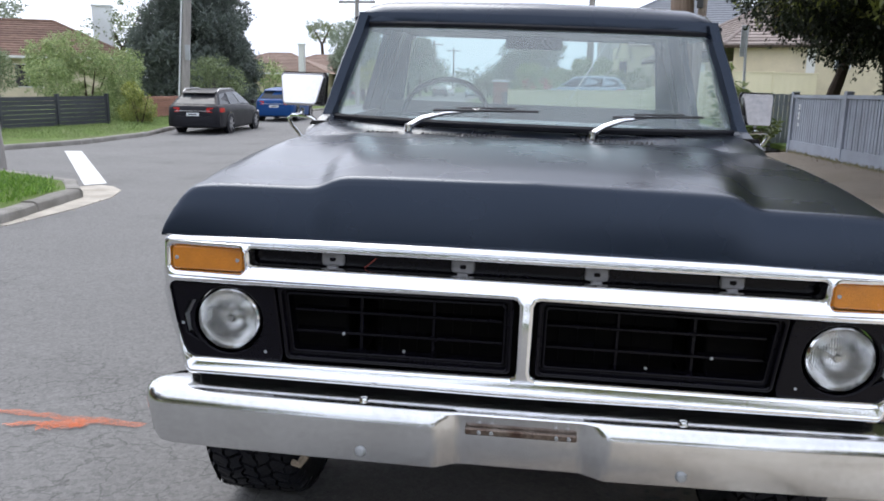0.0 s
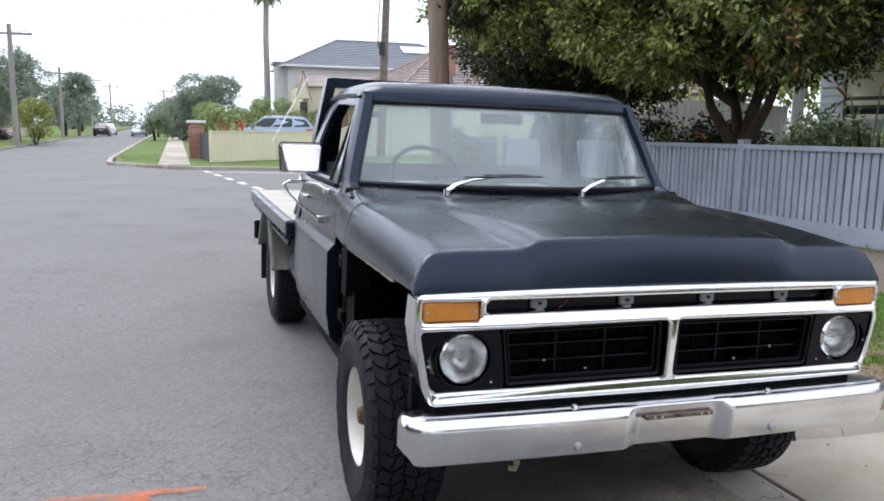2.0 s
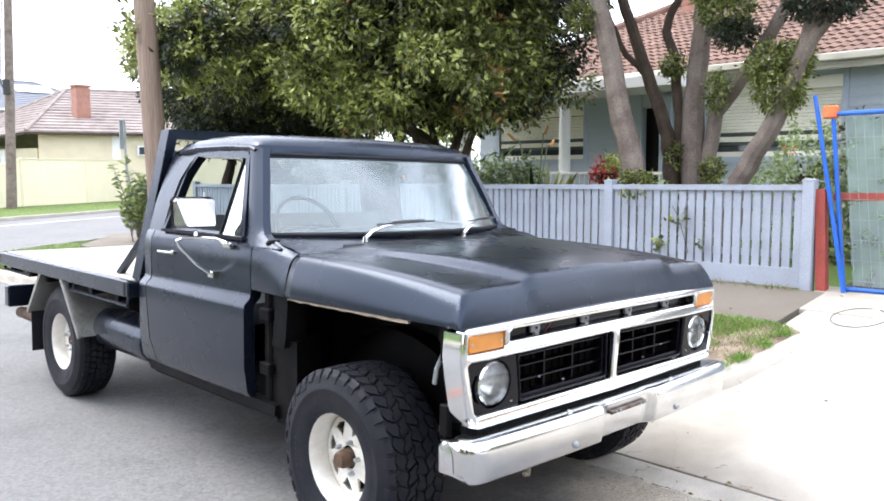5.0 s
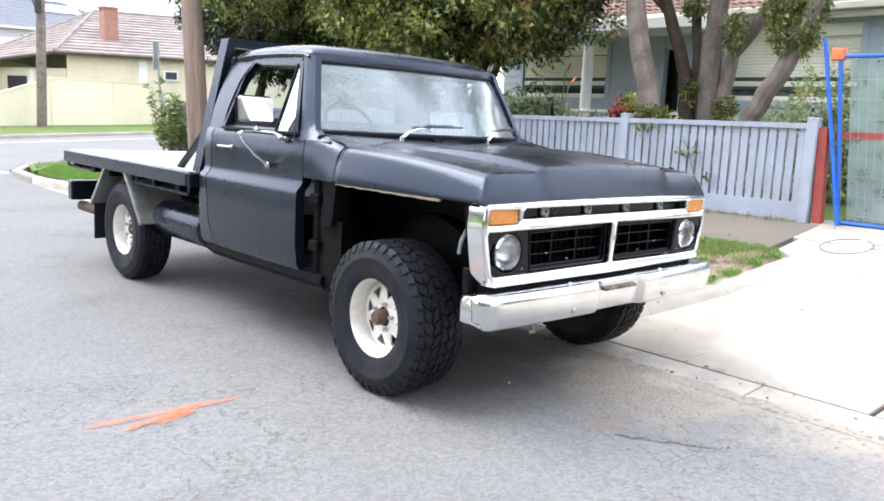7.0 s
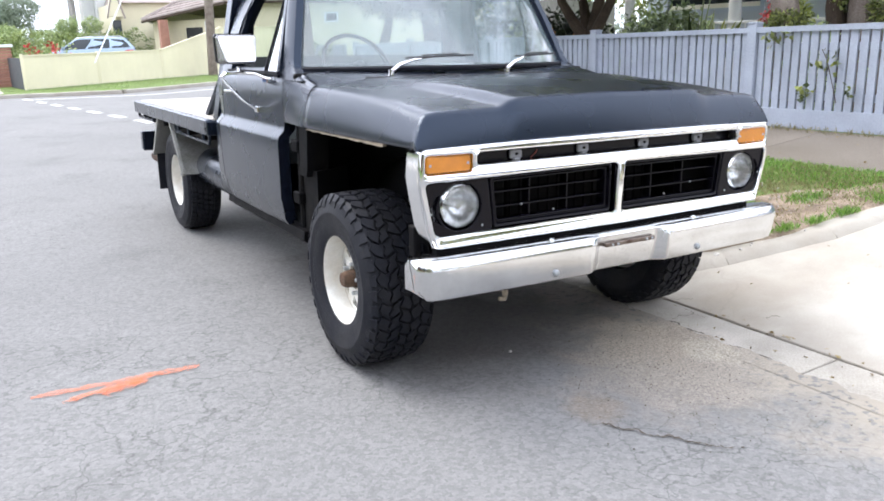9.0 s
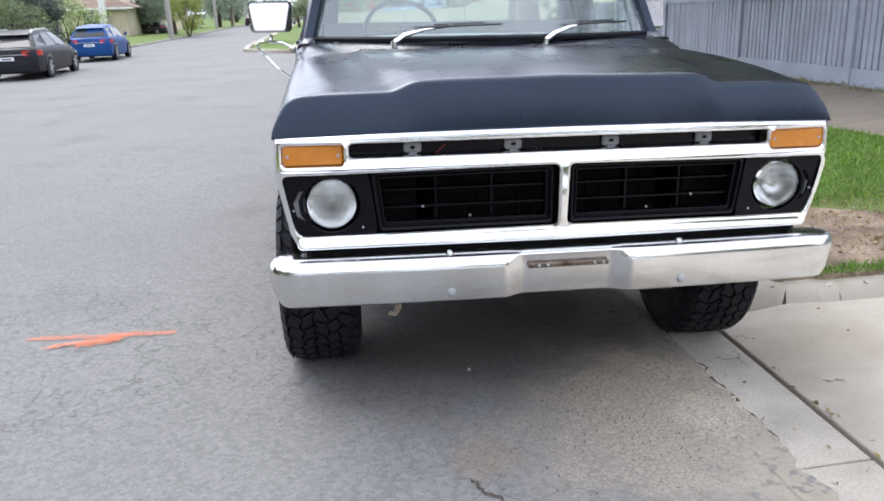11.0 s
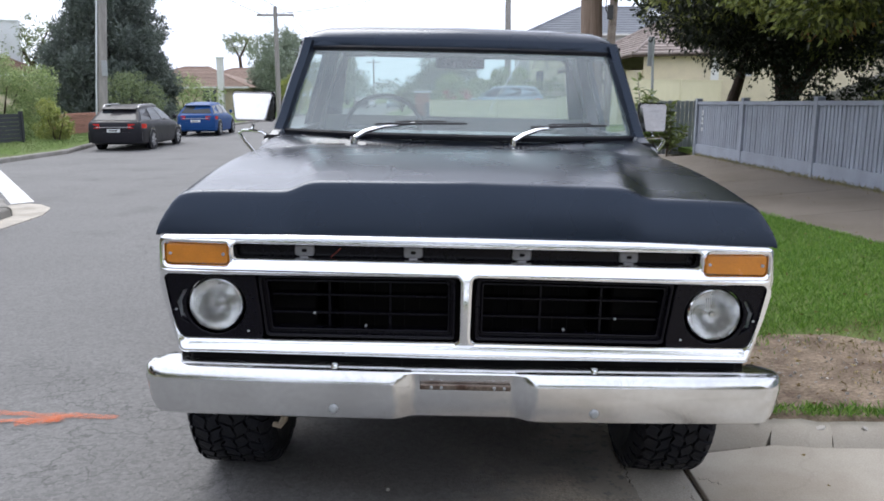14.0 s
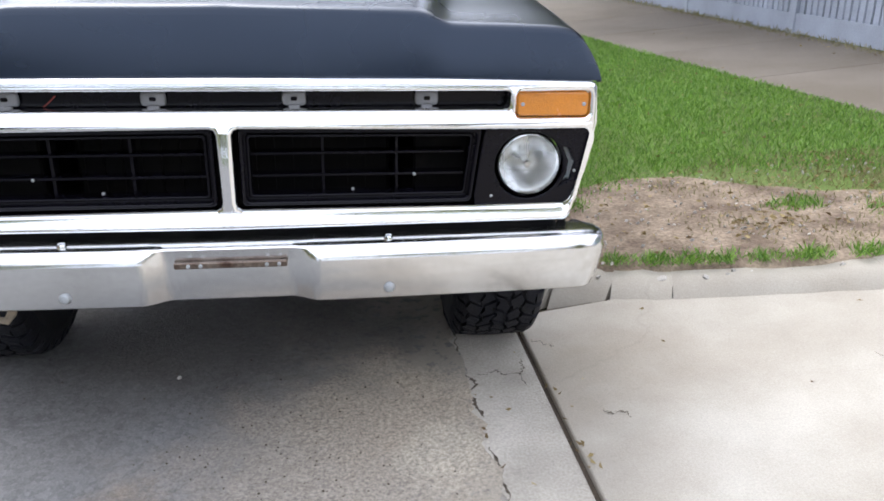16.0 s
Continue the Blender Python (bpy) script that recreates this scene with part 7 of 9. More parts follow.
shrub("garden_shrub", "pale green leafy shrub beside the tree trunk", (7.3, 6.9, 0.36), 0.75, 1500, 0.12, "leaf_grey", 1.0)
shrub("garden_shrub", "green and red leaved shrub by the house wall", (8.6, 2.3, 0.36), 0.95, 6000, 0.08, "bush", 0.9, [("flower_orange", 40, 0.06)])
shrub("garden_shrub", "rust-red leaved garden shrub", (8.3, 1.5, 0.42), 0.75, 3600, 0.07, "leaf", 1.2, [("rust", 260, 0.07)])
shrub("garden_shrub", "small green shrub under the grey tree", (5.6, 3.2, 0.36), 0.5, 900, 0.09, "bush", 1.1)
shrub("garden_shrub", "green shrub behind the barrier", (6.8, 0.3, 0.42), 0.8, 4200, 0.08, "leaf_grey", 1.2)
vine = thing("vine", "thin green vine growing through the pickets", "plant", pose(4.87, 2.2, 0.9))
leaves("foliage", [(-0.03, 0.1, 0.15, 0.03, 0.12, 0.1), (-0.03, -0.15, -0.05, 0.03, 0.12, 0.08), (-0.03, 0.75, 0.42, 0.03, 0.25, 0.08), (-0.03, 0.3, -0.1, 0.03, 0.06, 0.05)], 90, 0.075, "leaf", vine, "", 0.2, 0.6)
part("stem", tube([(-0.01, 0.0, -0.2), (-0.03, 0.05, 0.0), (-0.03, 0.12, 0.2), (0, 0.2, 0.3)], 0.004, 5), "bark_dark", vine)

# strap-leaved plant on the porch side
bop = thing("strap_leaf_plant", "large clump of upright dark strap leaves", "plant", pose(8.0, 6.75, 0.5))
n = 46
ang = rng.uniform(0, 6.28, n)
sp = rng.uniform(0.1, 0.75, n)
cards("strap_leaves", np.stack([0.12 * np.cos(ang), 0.12 * np.sin(ang), np.zeros(n)], 1), np.stack([sp * np.cos(ang), sp * np.sin(ang), np.ones(n)], 1), rng.uniform(0.8, 1.3, n), np.full(n, 0.19), "leaf", bop)
for k in range(3):
    a = k * 2.1
    part("flower_stalk", tube([(0, 0, 0), (0.15 * math.cos(a), 0.15 * math.sin(a), 0.9), (0.3 * math.cos(a), 0.3 * math.sin(a), 1.5 + 0.1 * k), (0.4 * math.cos(a), 0.4 * math.sin(a), 1.52 + 0.1 * k)], 0.012, 5), "leaf_grey", bop)
    part("flower_head", bar((0.38 * math.cos(a), 0.38 * math.sin(a), 1.5 + 0.1 * k), (0.5 * math.cos(a), 0.5 * math.sin(a), 1.62 + 0.1 * k), 0.02, 0.04), "flower_orange", bop, "orange beak-like flower")
pot = thing("potted_plant", "red-leaved plant in a dark pot on the porch rail", "potted plant", pose(8.9, 5.9, 1.25))
part("pot", lathe([(0, 0), (0.13, 0), (0.18, 0.28), (0.15, 0.28)], 14, "z"), "bark_dark", pot)
leaves("foliage", blob(0, 0, 0.42, 0.32, 8, 0.7), 500, 0.1, "leaf_light", pot)
leaves("foliage", blob(0, 0, 0.3, 0.32, 6, 0.4), 250, 0.09, "flower_red", pot)

# ---------------------------------------------------------------- house behind the fence
WX = 10.5
HOUSE = thing("weatherboard_house", "pale blue weatherboard cottage with a terracotta tiled hip roof", "house")


def wall_yz(openings, y0, y1, z0, z1, x):
    """A wall in the yz plane with real openings."""
    me = plate([[(y0, z0), (y1, z0), (y1, z1), (y0, z1)]] + [[(a, c), (a, d), (b, d), (b, c)] for a, b, c, d in openings], 0.16)
    me.transform(Matrix.Translation((x, 0, 0)) @ Matrix.Rotation(radians(90), 4, "Z"))
    return me


opens = [(7.5, 9.75, 1.8, 2.88), (5.3, 6.2, 0.62, 2.75), (2.6, 4.85, 1.8, 3.08)]
part_mesh("wall", wall_yz(opens, -6, 10.35, 0.3, 3.3, WX + 0.1), "weatherboard", HOUSE, "weatherboard wall", False)
part("wall", box(WX + 0.1, WX + 9, 10.25, 10.4, 0.3, 3.3), "weatherboard", HOUSE, "", False)
part("wall", box(WX + 8.9, WX + 9, -6, 10.3, 0.3, 3.3), "weatherboard", HOUSE, "", False)
# a near-black sheet gives the openings their unlit depth
part("room_dark", box(WX + 0.6, WX + 0.7, -5.9, 10.2, 0.4, 3.2), "dark_void", HOUSE, "near-black sheet painted as the unlit room behind the openings", False)
board = box(-0.014, 0.014, -0.5, 0.5, -0.085, 0.085)
for v in board.verts:
    v.co.x += -0.012 if v.co.z < 0 else 0.006
bme = bpy.data.meshes.new("board")
board.to_mesh(bme)
board.free()
bme.materials.append(M["weatherboard"])
for y0, y1, zb, zt in ((9.75, 10.35, 0.4, 3.2), (6.2, 7.5, 0.4, 3.2), (4.85, 5.3, 0.4, 3.2), (-2.4, 2.6, 0.4, 3.2), (7.5, 9.75, 0.4, 1.74), (2.6, 4.85, 0.4, 1.74)):
    z = zb + 0.08
    while z < zt:
        ob = new("board", bme)
        ob.parent = HOUSE
        ob.location, ob.scale = (WX - 0.0, (y0 + y1) / 2, z), (1, y1 - y0, 1)
        z += 0.155
for y0, y1, z0, z1 in ((7.5, 9.75, 1.8, 2.88), (2.6, 4.85, 1.8, 3.08)):
    win = part_mesh("window", (lambda m: (m.transform(Matrix.Translation((WX - 0.01, 0, 0)) @ Matrix.Rotation(radians(90), 4, "Z")), m)[1])(plate([[(y0 - 0.09, z0 - 0.09), (y1 + 0.09, z0 - 0.09), (y1 + 0.09, z1 + 0.09), (y0 - 0.09, z1 + 0.09)], [(y0, z0), (y0, z1), (y1, z1), (y1, z0)]], 0.07)), "trim_blue", HOUSE, "window with a roller shutter", False)
    part("shutter_box", box(WX - 0.07, WX + 0.06, y0, y1, z1 - 0.2, z1, 0.01), "shutter", win, "cream shutter box")
    part("glass_pane", box(WX + 0.05, WX + 0.06, y0, y1, z0, z1), "window_pane", win, "dark window glass", False)
    z = z0 + (0.42 if y0 > 6 else 0.42)
    while z < z1 - 0.22:
        part("shutter_slat", box(WX + 0.0, WX + 0.022, y0 + 0.01, y1 - 0.01, z, z + 0.052, 0.006), "shutter", win, "", False)
        z += 0.056
    for zz, m2 in ((z0 + 0.36, "shutter_dark"), (z0 + 0.26, "shutter"), (z0 + 0.2, "shutter_dark"), (z0 + 0.0, "shutter")):
        part("shutter_band", box(WX + 0.002, WX + 0.02, y0 + 0.01, y1 - 0.01, zz, zz + (0.09 if m2 == "shutter" else 0.055), 0.004), m2, win, "", False)
# the porch shade is put into the door's colour
part("front_door", box(WX + 0.35, WX + 0.4, 5.4, 6.15, 0.6, 2.7, 0.005), "dark_void", HOUSE, "front door painted near-black as porch shade")
part("door_post", box(WX - 0.12, WX + 0.02, 5.52, 5.76, 0.5, 2.95, 0.01), "trim_blue", HOUSE, "pale blue porch post")
part("porch_roof", box(9.25, WX + 0.1, 4.95, 9.95, 3.0, 3.2, 0.01), "trim_white", HOUSE, "white porch roof fascia", False)
part("porch_floor", box(9.0, WX, 4.95, 9.95, 0.3, 0.62, 0.01), "concrete", HOUSE, "", False)
part("porch_column", lathe([(0.14, 0.6), (0.14, 0.66), (0.115, 0.7), (0.1, 2.85), (0.13, 2.9), (0.13, 2.97)], 20, "z", (9.4, 7.18, 0)), "trim_white", HOUSE, "round white porch column")
part("porch_column", lathe([(0.14, 0.6), (0.14, 0.66), (0.115, 0.7), (0.1, 2.85), (0.13, 2.9), (0.13, 2.97)], 20, "z", (9.4, 9.75, 0)), "trim_white", HOUSE, "round white porch column")
rail = part("porch_rail", box(9.28, 9.32, 4.95, 9.8, 1.5, 1.545, 0.005), "trim_white", HOUSE, "white metal porch railing")
for k in range(44):
    part("baluster", tube([(9.3, 5.0 + k * 0.11, 0.62), (9.3, 5.0 + k * 0.11, 1.5)], 0.009, 5), "trim_white", rail)
part("gutter", box(9.98, 10.12, -6.4, 10.85, 3.24, 3.36, 0.015), "trim_cream", HOUSE, "cream eaves gutter")
part("fascia_board", box(10.12, 10.15, -6.3, 10.75, 3.13, 3.26, 0.004), "trim_cream", HOUSE, "cream fascia under the gutter", False)
part("eave_soffit", box(10.1, 10.6, -6.3, 10.75, 3.2, 3.225), "trim_white", HOUSE, "", False)
part("downpipe", tube([(10.35, -0.6, 3.2), (10.4, -0.6, 0.4)], 0.04, 8), "trim_white", HOUSE)


def tile_mesh(w, l):
    """One curved roof tile: local x across, y up the slope."""
    bm = bmesh.new()
    n = 6
    prof = [(-w / 2 + w * k / n, 0.026 * (0.5 - 0.5 * math.cos(2 * math.pi * min(1.0, k / n * 1.0)))) for k in range(n + 1)]
    secs = [[(x, y, z + dz) for x, z in prof] + [(x, y, (z + dz - 0.018) if y else -0.012) for x, z in prof[::-1]] for y, dz in ((0.0, 0.024), (l, 0.0))]
    loft(secs, bm)
    me = bpy.data.meshes.new("roof_tile")
    bmesh.ops.recalc_face_normals(bm, faces=bm.faces)
    bm.to_mesh(me)
    bm.free()
    return me


def tiled_slope(parent, origin, ux, uy, width_at, rows, tw, tl, material, limit=300):
    """Tiles over a slope: ux along the eave, uy up the slope; width_at(row) gives start and end along the eave."""
    o, ux, uy = Vector(origin), Vector(ux).normalized(), Vector(uy).normalized()
    nz = ux.cross(uy)
    rot = Matrix((ux, uy, nz)).transposed().to_4x4()
    me = tile_mesh(tw, tl * 1.12)
    me.materials.append(M[material])
    base = [(tuple(v.co), ) for v in me.vertices]
    co = np.array([v[0] for v in base])
    faces = [tuple(p.vertices) for p in me.polygons]
    V, F, n = [], [], 0
    for r in range(rows):
        a, b = width_at(r)
        k = 0
        x = a + tw / 2
        while x < b:
            m = Matrix.Translation(o + ux * x + uy * (r * tl)) @ rot @ pose(0, 0, random.uniform(-0.004, 0.004), random.uniform(-0.6, 0.6), 0, random.uniform(-0.6, 0.6))
            if n < limit:
                ob = new("roof_tile", me)
                ob.parent = parent
                ob.matrix_basis = m
            else:
                mm = np.array(m)
                F += [tuple(i + len(V) for i in f) for f in faces]
                V += [tuple(p) for p in co @ mm[:3, :3].T + mm[:3, 3]]
            n += 1
            x += tw
    if V:
        ob = part("roof_tiles", (V, [], F), material, parent, "", False)
        ob["kind"] = "stuff"


rise, run = 2.25, 4.4
sl = math.hypot(rise, run)
under = bmesh.new()
A, B, C, D = (10.05, 10.85, 3.33), (10.05, -6.4, 3.33), (14.45, -2.0, 3.33 + rise), (14.45, 6.4, 3.33 + rise)
for q in ((A, B, C, D), ((18.9, 10.85, 3.33), A, D), ((18.9, 10.85, 3.33), D, C, (18.9, -6.4, 3.33)), (B, (18.9, -6.4, 3.33), C)):
    under.faces.new([under.verts.new(p) for p in q])
part("roof", under, "tile", HOUSE, "terracotta tiled hip roof", False)
tiled_slope(HOUSE, (10.05, 10.85, 3.35), (0, -1, 0), (run, 0, rise), lambda r: (r * 0.21 * run / sl + 0.1, min(13.0, 17.25 - r * 0.21 * run / sl)), int(sl / 0.21), 0.155, 0.21, "tile", 300)
part("ridge_capping", tube([(10.05, 10.85, 3.4), (14.45, 6.4, 3.42 + rise)], 0.09, 8), "tile", HOUSE, "hip capping tiles")
part("ridge_capping", tube([(14.45, 6.4, 3.42 + rise), (14.45, -2.0, 3.42 + rise)], 0.09, 8), "tile", HOUSE, "ridge capping tiles")
ch = part("chimney", box(13.2, 13.9, 5.9, 6.9, 4.4, 6.5, 0.01), "pink_brick", HOUSE, "red brick chimney", False)
for k in range(14):
    z = 5.0 + k * 0.105
    part("brick_course", box(13.19, 13.91, 5.89, 6.91, z, z + 0.09, 0.004), "pink_brick", ch, "", False)
# upper addition far right of the cottage
part("upper_wall", box(13.6, 17.5, -3.5, 0.2, 4.2, 6.4), "grey_wall", HOUSE, "pale boarded upper addition", False)
for k in range(10):
    part("upper_board", box(13.57, 13.6, -3.5, 0.2, 5.0 + k * 0.14, 5.125 + k * 0.14), "grey_wall", HOUSE, "", False)
pal = thing("paling_fence", "grey weathered paling fence between gardens", "fence")
for k in range(52):
    x = 7.9 + k * 0.115
    top = 1.45 + 0.4 * min(2.3, max(0.0, x - 8.2)) - 0.05 * max(0.0, x - 10.5)
    part("paling", box(x, x + 0.105, 15.0, 15.02, 0.3, min(2.3, top) + random.uniform(-0.015, 0.015)), "timber_grey", pal, "", False)
part("fence_rail", bar((7.9, 14.96, 1.1), (13.8, 14.96, 1.6), 0.05, 0.09), "timber_grey", pal)

# ---------------------------------------------------------------- building site barrier
red = tagged(part("red_post", loft([[(4.88, y - 0.045, z), (4.97, y - 0.045, z), (4.97, y + 0.045, z), (4.88, y + 0.045, z)] for y, z in ((0.84, 0.38), (0.89, 1.4))]), "red_timber", None, "", False), "dark red painted timber post at the fence end", "post")
tagged(part("red_rail", bar((5.0, 0.8, 1.33), (5.2, -1.2, 1.36), 0.05, 0.07), "red_timber", None, "", False), "dark red low boundary rail beside the barrier", "rail")
BAR = thing("site_barrier", "blue steel mesh construction barrier with green shade cloth", "barrier")
part("barrier_frame", tube([(4.95, 0.66, 0.43), (4.94, 0.82, 2.1)], 0.021, 8), "blue_steel", BAR)
part("barrier_frame", tube([(4.94, 0.82, 2.1), (5.1, -1.5, 2.13)], 0.021, 8), "blue_steel", BAR)
part("barrier_frame", tube([(4.95, 0.66, 0.47), (5.1, -1.6, 0.47)], 0.021, 8), "blue_steel", BAR)
part("barrier_frame", tube([(5.1, -1.6, 0.43), (5.1, -1.5, 2.13)], 0.021, 8), "blue_steel", BAR)
part("barrier_frame", tube([(4.9, 0.64, 0.42), (4.91, 0.98, 2.28)], 0.021, 8), "blue_steel", BAR)
part("barrier_clamp", box(4.89, 4.99, 0.78, 0.9, 2.06, 2.18, 0.015), "orange_plastic", BAR, "orange plastic clamp")
mesh_bm = bmesh.new()
for k in range(30):
    y = 0.64 - k * 0.075
    tube([(4.95 + 0.07 * (0.66 - y) / 2.26, y, 0.48), (4.95 + 0.07 * (0.66 - y) / 2.26, y + 0.15, 2.1)], 0.0022, 4, mesh_bm, False)
for k in range(9):
    z = 0.55 + k * 0.19
    tube([(4.95, 0.66 + 0.09 * (z - 0.43), z), (5.06, -1.55, z)], 0.0022, 4, mesh_bm, False)
ob = part("mesh_wires", mesh_bm, "galv", BAR, "thin wire mesh", False)
ob["kind"] = "stuff"
cloth = glass("green_shade_cloth", (0.62, 0.75, 0.66), 0.2, 0.5, 0.25)
sh = bmesh.new()
sh.faces.new([sh.verts.new(p) for p in ((5.0, 0.6, 0.5), (5.14, -1.5, 0.5), (5.14, -1.45, 2.08), (5.0, 0.74, 2.08))])
part("shade_cloth", sh, cloth, BAR, "thin green shade cloth", False)
ring = tagged(part("hose_loop", tube([(4.1 + 0.33 * math.cos(a), 0.25 + 0.2 * math.sin(a), 0.365 + 0.03 * math.cos(a)) for a in [k * 0.35 for k in range(18)]], 0.0035, 6), "rubber"), "thin dark hose loop lying on the driveway", "hose")
flat_sp = thing("chalk_mark", "faint orange paint scribble on the driveway", "paint mark", kind="structure")
bm = bmesh.new()
bm.faces.new([bm.verts.new((x, y, drive_z(x, y) + 0.006)) for x, y in jag((4.25, 0.1), (4.75, -0.15), 0.05)])
part("stroke", bm, "orange_spray", flat_sp, "", False)

# ---------------------------------------------------------------- poles and wires
def power_pole(name, label, x, y, r, h, material, lean=(0, 0), arm=True, z0=0.0):
    root = thing(name, label, "utility pole", pose(x, y, z0))
    part("pole", tube([(0, 0, -0.3), (lean[0] * 0.5, lean[1] * 0.5, h / 2), (lean[0], lean[1], h)], [r, r * 0.88, r * 0.72], 16), material, root)
    if arm:
        part("cross_arm", box(lean[0] - 1.1, lean[0] + 1.1, lean[1] - 0.06, lean[1] + 0.06, h - 0.55, h - 0.43, 0.01), material, root)
        for dx in (-1.0, -0.5, 0.5, 1.0):
            part("insulator", lathe([(0.03, 0), (0.04, 0.03), (0.02, 0.12), (0, 0.13)], 8, "z", (lean[0] + dx, lean[1], h - 0.43)), "plate", root)
    return root


power_pole("street_pole", "brown weathered timber pole on the nature strip", 2.03, 8.5, 0.155, 7.5, "timber_pole", (-0.28, 0.1), False)
pp = power_pole("street_pole", "thick grey timber pole on the grassy corner", -7.82, 9.1, 0.22, 8.5, "timber_grey", (-0.72, 0.2), True, 0.1)
part("pole_tag", box(-0.28, -0.18, -0.225, -0.2, 1.45, 1.6, 0.004), "steel_grey", pp, "small metal tag")
pa = power_pole("street_pole", "pale grey timber power pole behind parked cars", -11.42, 24.3, 0.15, 8.6, "timber_grey", (0.7, 0), True, 0.05)
part("conduit", tube([(-0.15, -0.1, 0), (0.2, -0.1, 4.3), (0.52, -0.1, 8)], 0.03, 6), "plate", pa)
part("meter_box", box(0.25, 0.4, -0.22, -0.12, 2.0, 2.5, 0.01), "steel_grey", pa)
power_pole("street_pole", "slim grey power pole along the far street", -9.95, 46.5, 0.16, 6.6, "timber_grey", (0, 0), True)
pc = power_pole("street_pole", "brown timber power pole before the cream fence", 7.15, 32.8, 0.2, 9.4, "bark", (0.35, 0), False)
part("lamp_bracket", tube([(0.33, 0, 8.9), (0.6, -0.1, 9.0), (0.95, -0.2, 8.98)], 0.05, 6), "steel_grey", pc)
part("cable_drop", tube([(0.05, -0.2, 4.6), (-0.2, -0.3, 5.0), (-0.12, -0.2, 6.5), (0.05, -0.15, 8.2)], 0.025, 5), "wire", pc)
part("fuse_box", box(-0.12, 0.12, -0.34, -0.2, 4.6, 5.2, 0.02), "wire", pc)
for px, py, ph in ((-10.5, 70, 5.8), (-10.4, 94, 6.4), (-10.4, 122, 6.8), (-3.3, 135, 6.8)):
    power_pole("street_pole", "distant slim timber power pole", px, py, 0.14, ph, "timber_grey")


def wire(name, a, b, sag, label):
    pts = [Vector(a).lerp(Vector(b), k / 14) - Vector((0, 0, sag * 4 * (k / 14) * (1 - k / 14))) for k in range(15)]
    return tagged(part(name, tube(pts, 0.012, 5), "wire"), label, "cable", "overhead cables")


for dx in (-0.9, 0.9):
    wire("overhead_cable", (-8.65 + dx, 9.3, 8.2), (-11.15 + dx, 24.3, 8.2), 0.35, "thin dark overhead cable between street poles")
    wire("overhead_cable", (-11.15 + dx, 24.3, 8.2), (-9.95 + dx, 46.5, 6.2), 0.5, "thin dark overhead cable along the street")
    wire("overhead_cable", (-9.95 + dx, 46.5, 6.2), (-10.5 + dx, 70, 5.4), 0.4, "thin dark overhead cable along the street")
wire("overhead_cable", (-9.95, 46.5, 6.2), (7.5, 32.8, 8.9), 0.8, "thin dark overhead cable crossing the street")
sg = thing("street_sign", "grey metal sign seen edge-on on a thin post", "road sign", pose(4.73, 16.07, 0.14))
part("sign_post", tube([(0.1, 0, 0), (0, 0, 2.6)], 0.03, 8), "steel_grey", sg)
part("sign_plate", box(-0.1, 0.05, -0.012, 0.012, 1.95, 2.6, 0.005), "steel_grey", sg, "grey back of a sign plate")
st = thing("stay_wire", "white guard tube on a slanting stay wire", "pole stay", pose(0, 0, 0))
part("guard_tube", tube([(1.75, 27.6, 0.9), (3.35, 29.5, 3.3)], 0.02, 6), "plate", st)

# ---------------------------------------------------------------- cream boundary fence
CF = thing("cream_fence", "cream steel sheet boundary fence stepping up along the side street", "fence")
run_pts = [(-0.45, 27.9), (2.2, 30.1), (5.0, 32.4), (8.1, 34.5), (11.5, 36.4), (15, 38.4), (18.5, 40.4), (22, 42.4), (28, 45.8)]
tops = [1.2, 1.2, 1.22, 2.1, 2.12, 2.12, 2.15, 2.15, 2.15]
for (a, b), (c, d), t0, t1 in zip(run_pts, run_pts[1:], tops, tops[1:]):
    dv = Vector((c - a, d - b, 0)).normalized()
    s = Vector((-dv.y, dv.x, 0)) * 0.007
    p, q = Vector((a, b, 0)), Vector((c, d, 0))
    nrib = 10
    bm = bmesh.new()
    secs = []
    for k in range(nrib * 4 + 1):
        f = k / (nrib * 4)
        off = s * (1 if (k // 2) % 2 else -0.2)
        e = p.lerp(q, f) + off
        top = t0 + (t1 - t0) * f
        secs.append([(e.x, e.y, 0.1), (e.x, e.y, top), (e.x - s.x, e.y - s.y, top), (e.x - s.x, e.y - s.y, 0.1)])
    loft(secs, bm)
    part("fence_sheet", bm, "cream_sheet", CF, "cream ribbed steel sheet", False)
    part("fence_cap", bar((a, b, t0 + 0.02), (c, d, t1 + 0.02), 0.08, 0.05), "cream_sheet", CF, "", False)
    part("fence_post", box(a - 0.05, a + 0.05, b - 0.05, b + 0.05, 0.05, t0 + 0.08, 0.008), "cream_sheet", CF, "", False)
side = [(-0.45, 27.9), (-0.7, 31.5)]
part("fence_sheet", bar((-0.45, 27.9, 0.62), (-0.7, 31.0, 0.62), 0.05, 1.05), "fence_dark", CF, "dark steel gate panel", False)
BP = thing("brick_pillar", "red brick gate pillar with a pale cap", "pillar")
for k in range(14):
    part("brick_course", box(-1.15, -0.55, 31.1, 31.7, 0.05 + k * 0.105, 0.14 + k * 0.105, 0.004), "pink_brick", BP, "", False)
part("pillar_cap", box(-1.22, -0.48, 31.03, 31.77, 1.52, 1.62, 0.01), "plate", BP, "", False)
shrub("garden_shrub", "red flowering shrub behind the cream fence", (0.9, 33.5, 0.1), 1.0, 900, 0.16, "bush", 0.7, [("flower_red", 300, 0.14)], False)


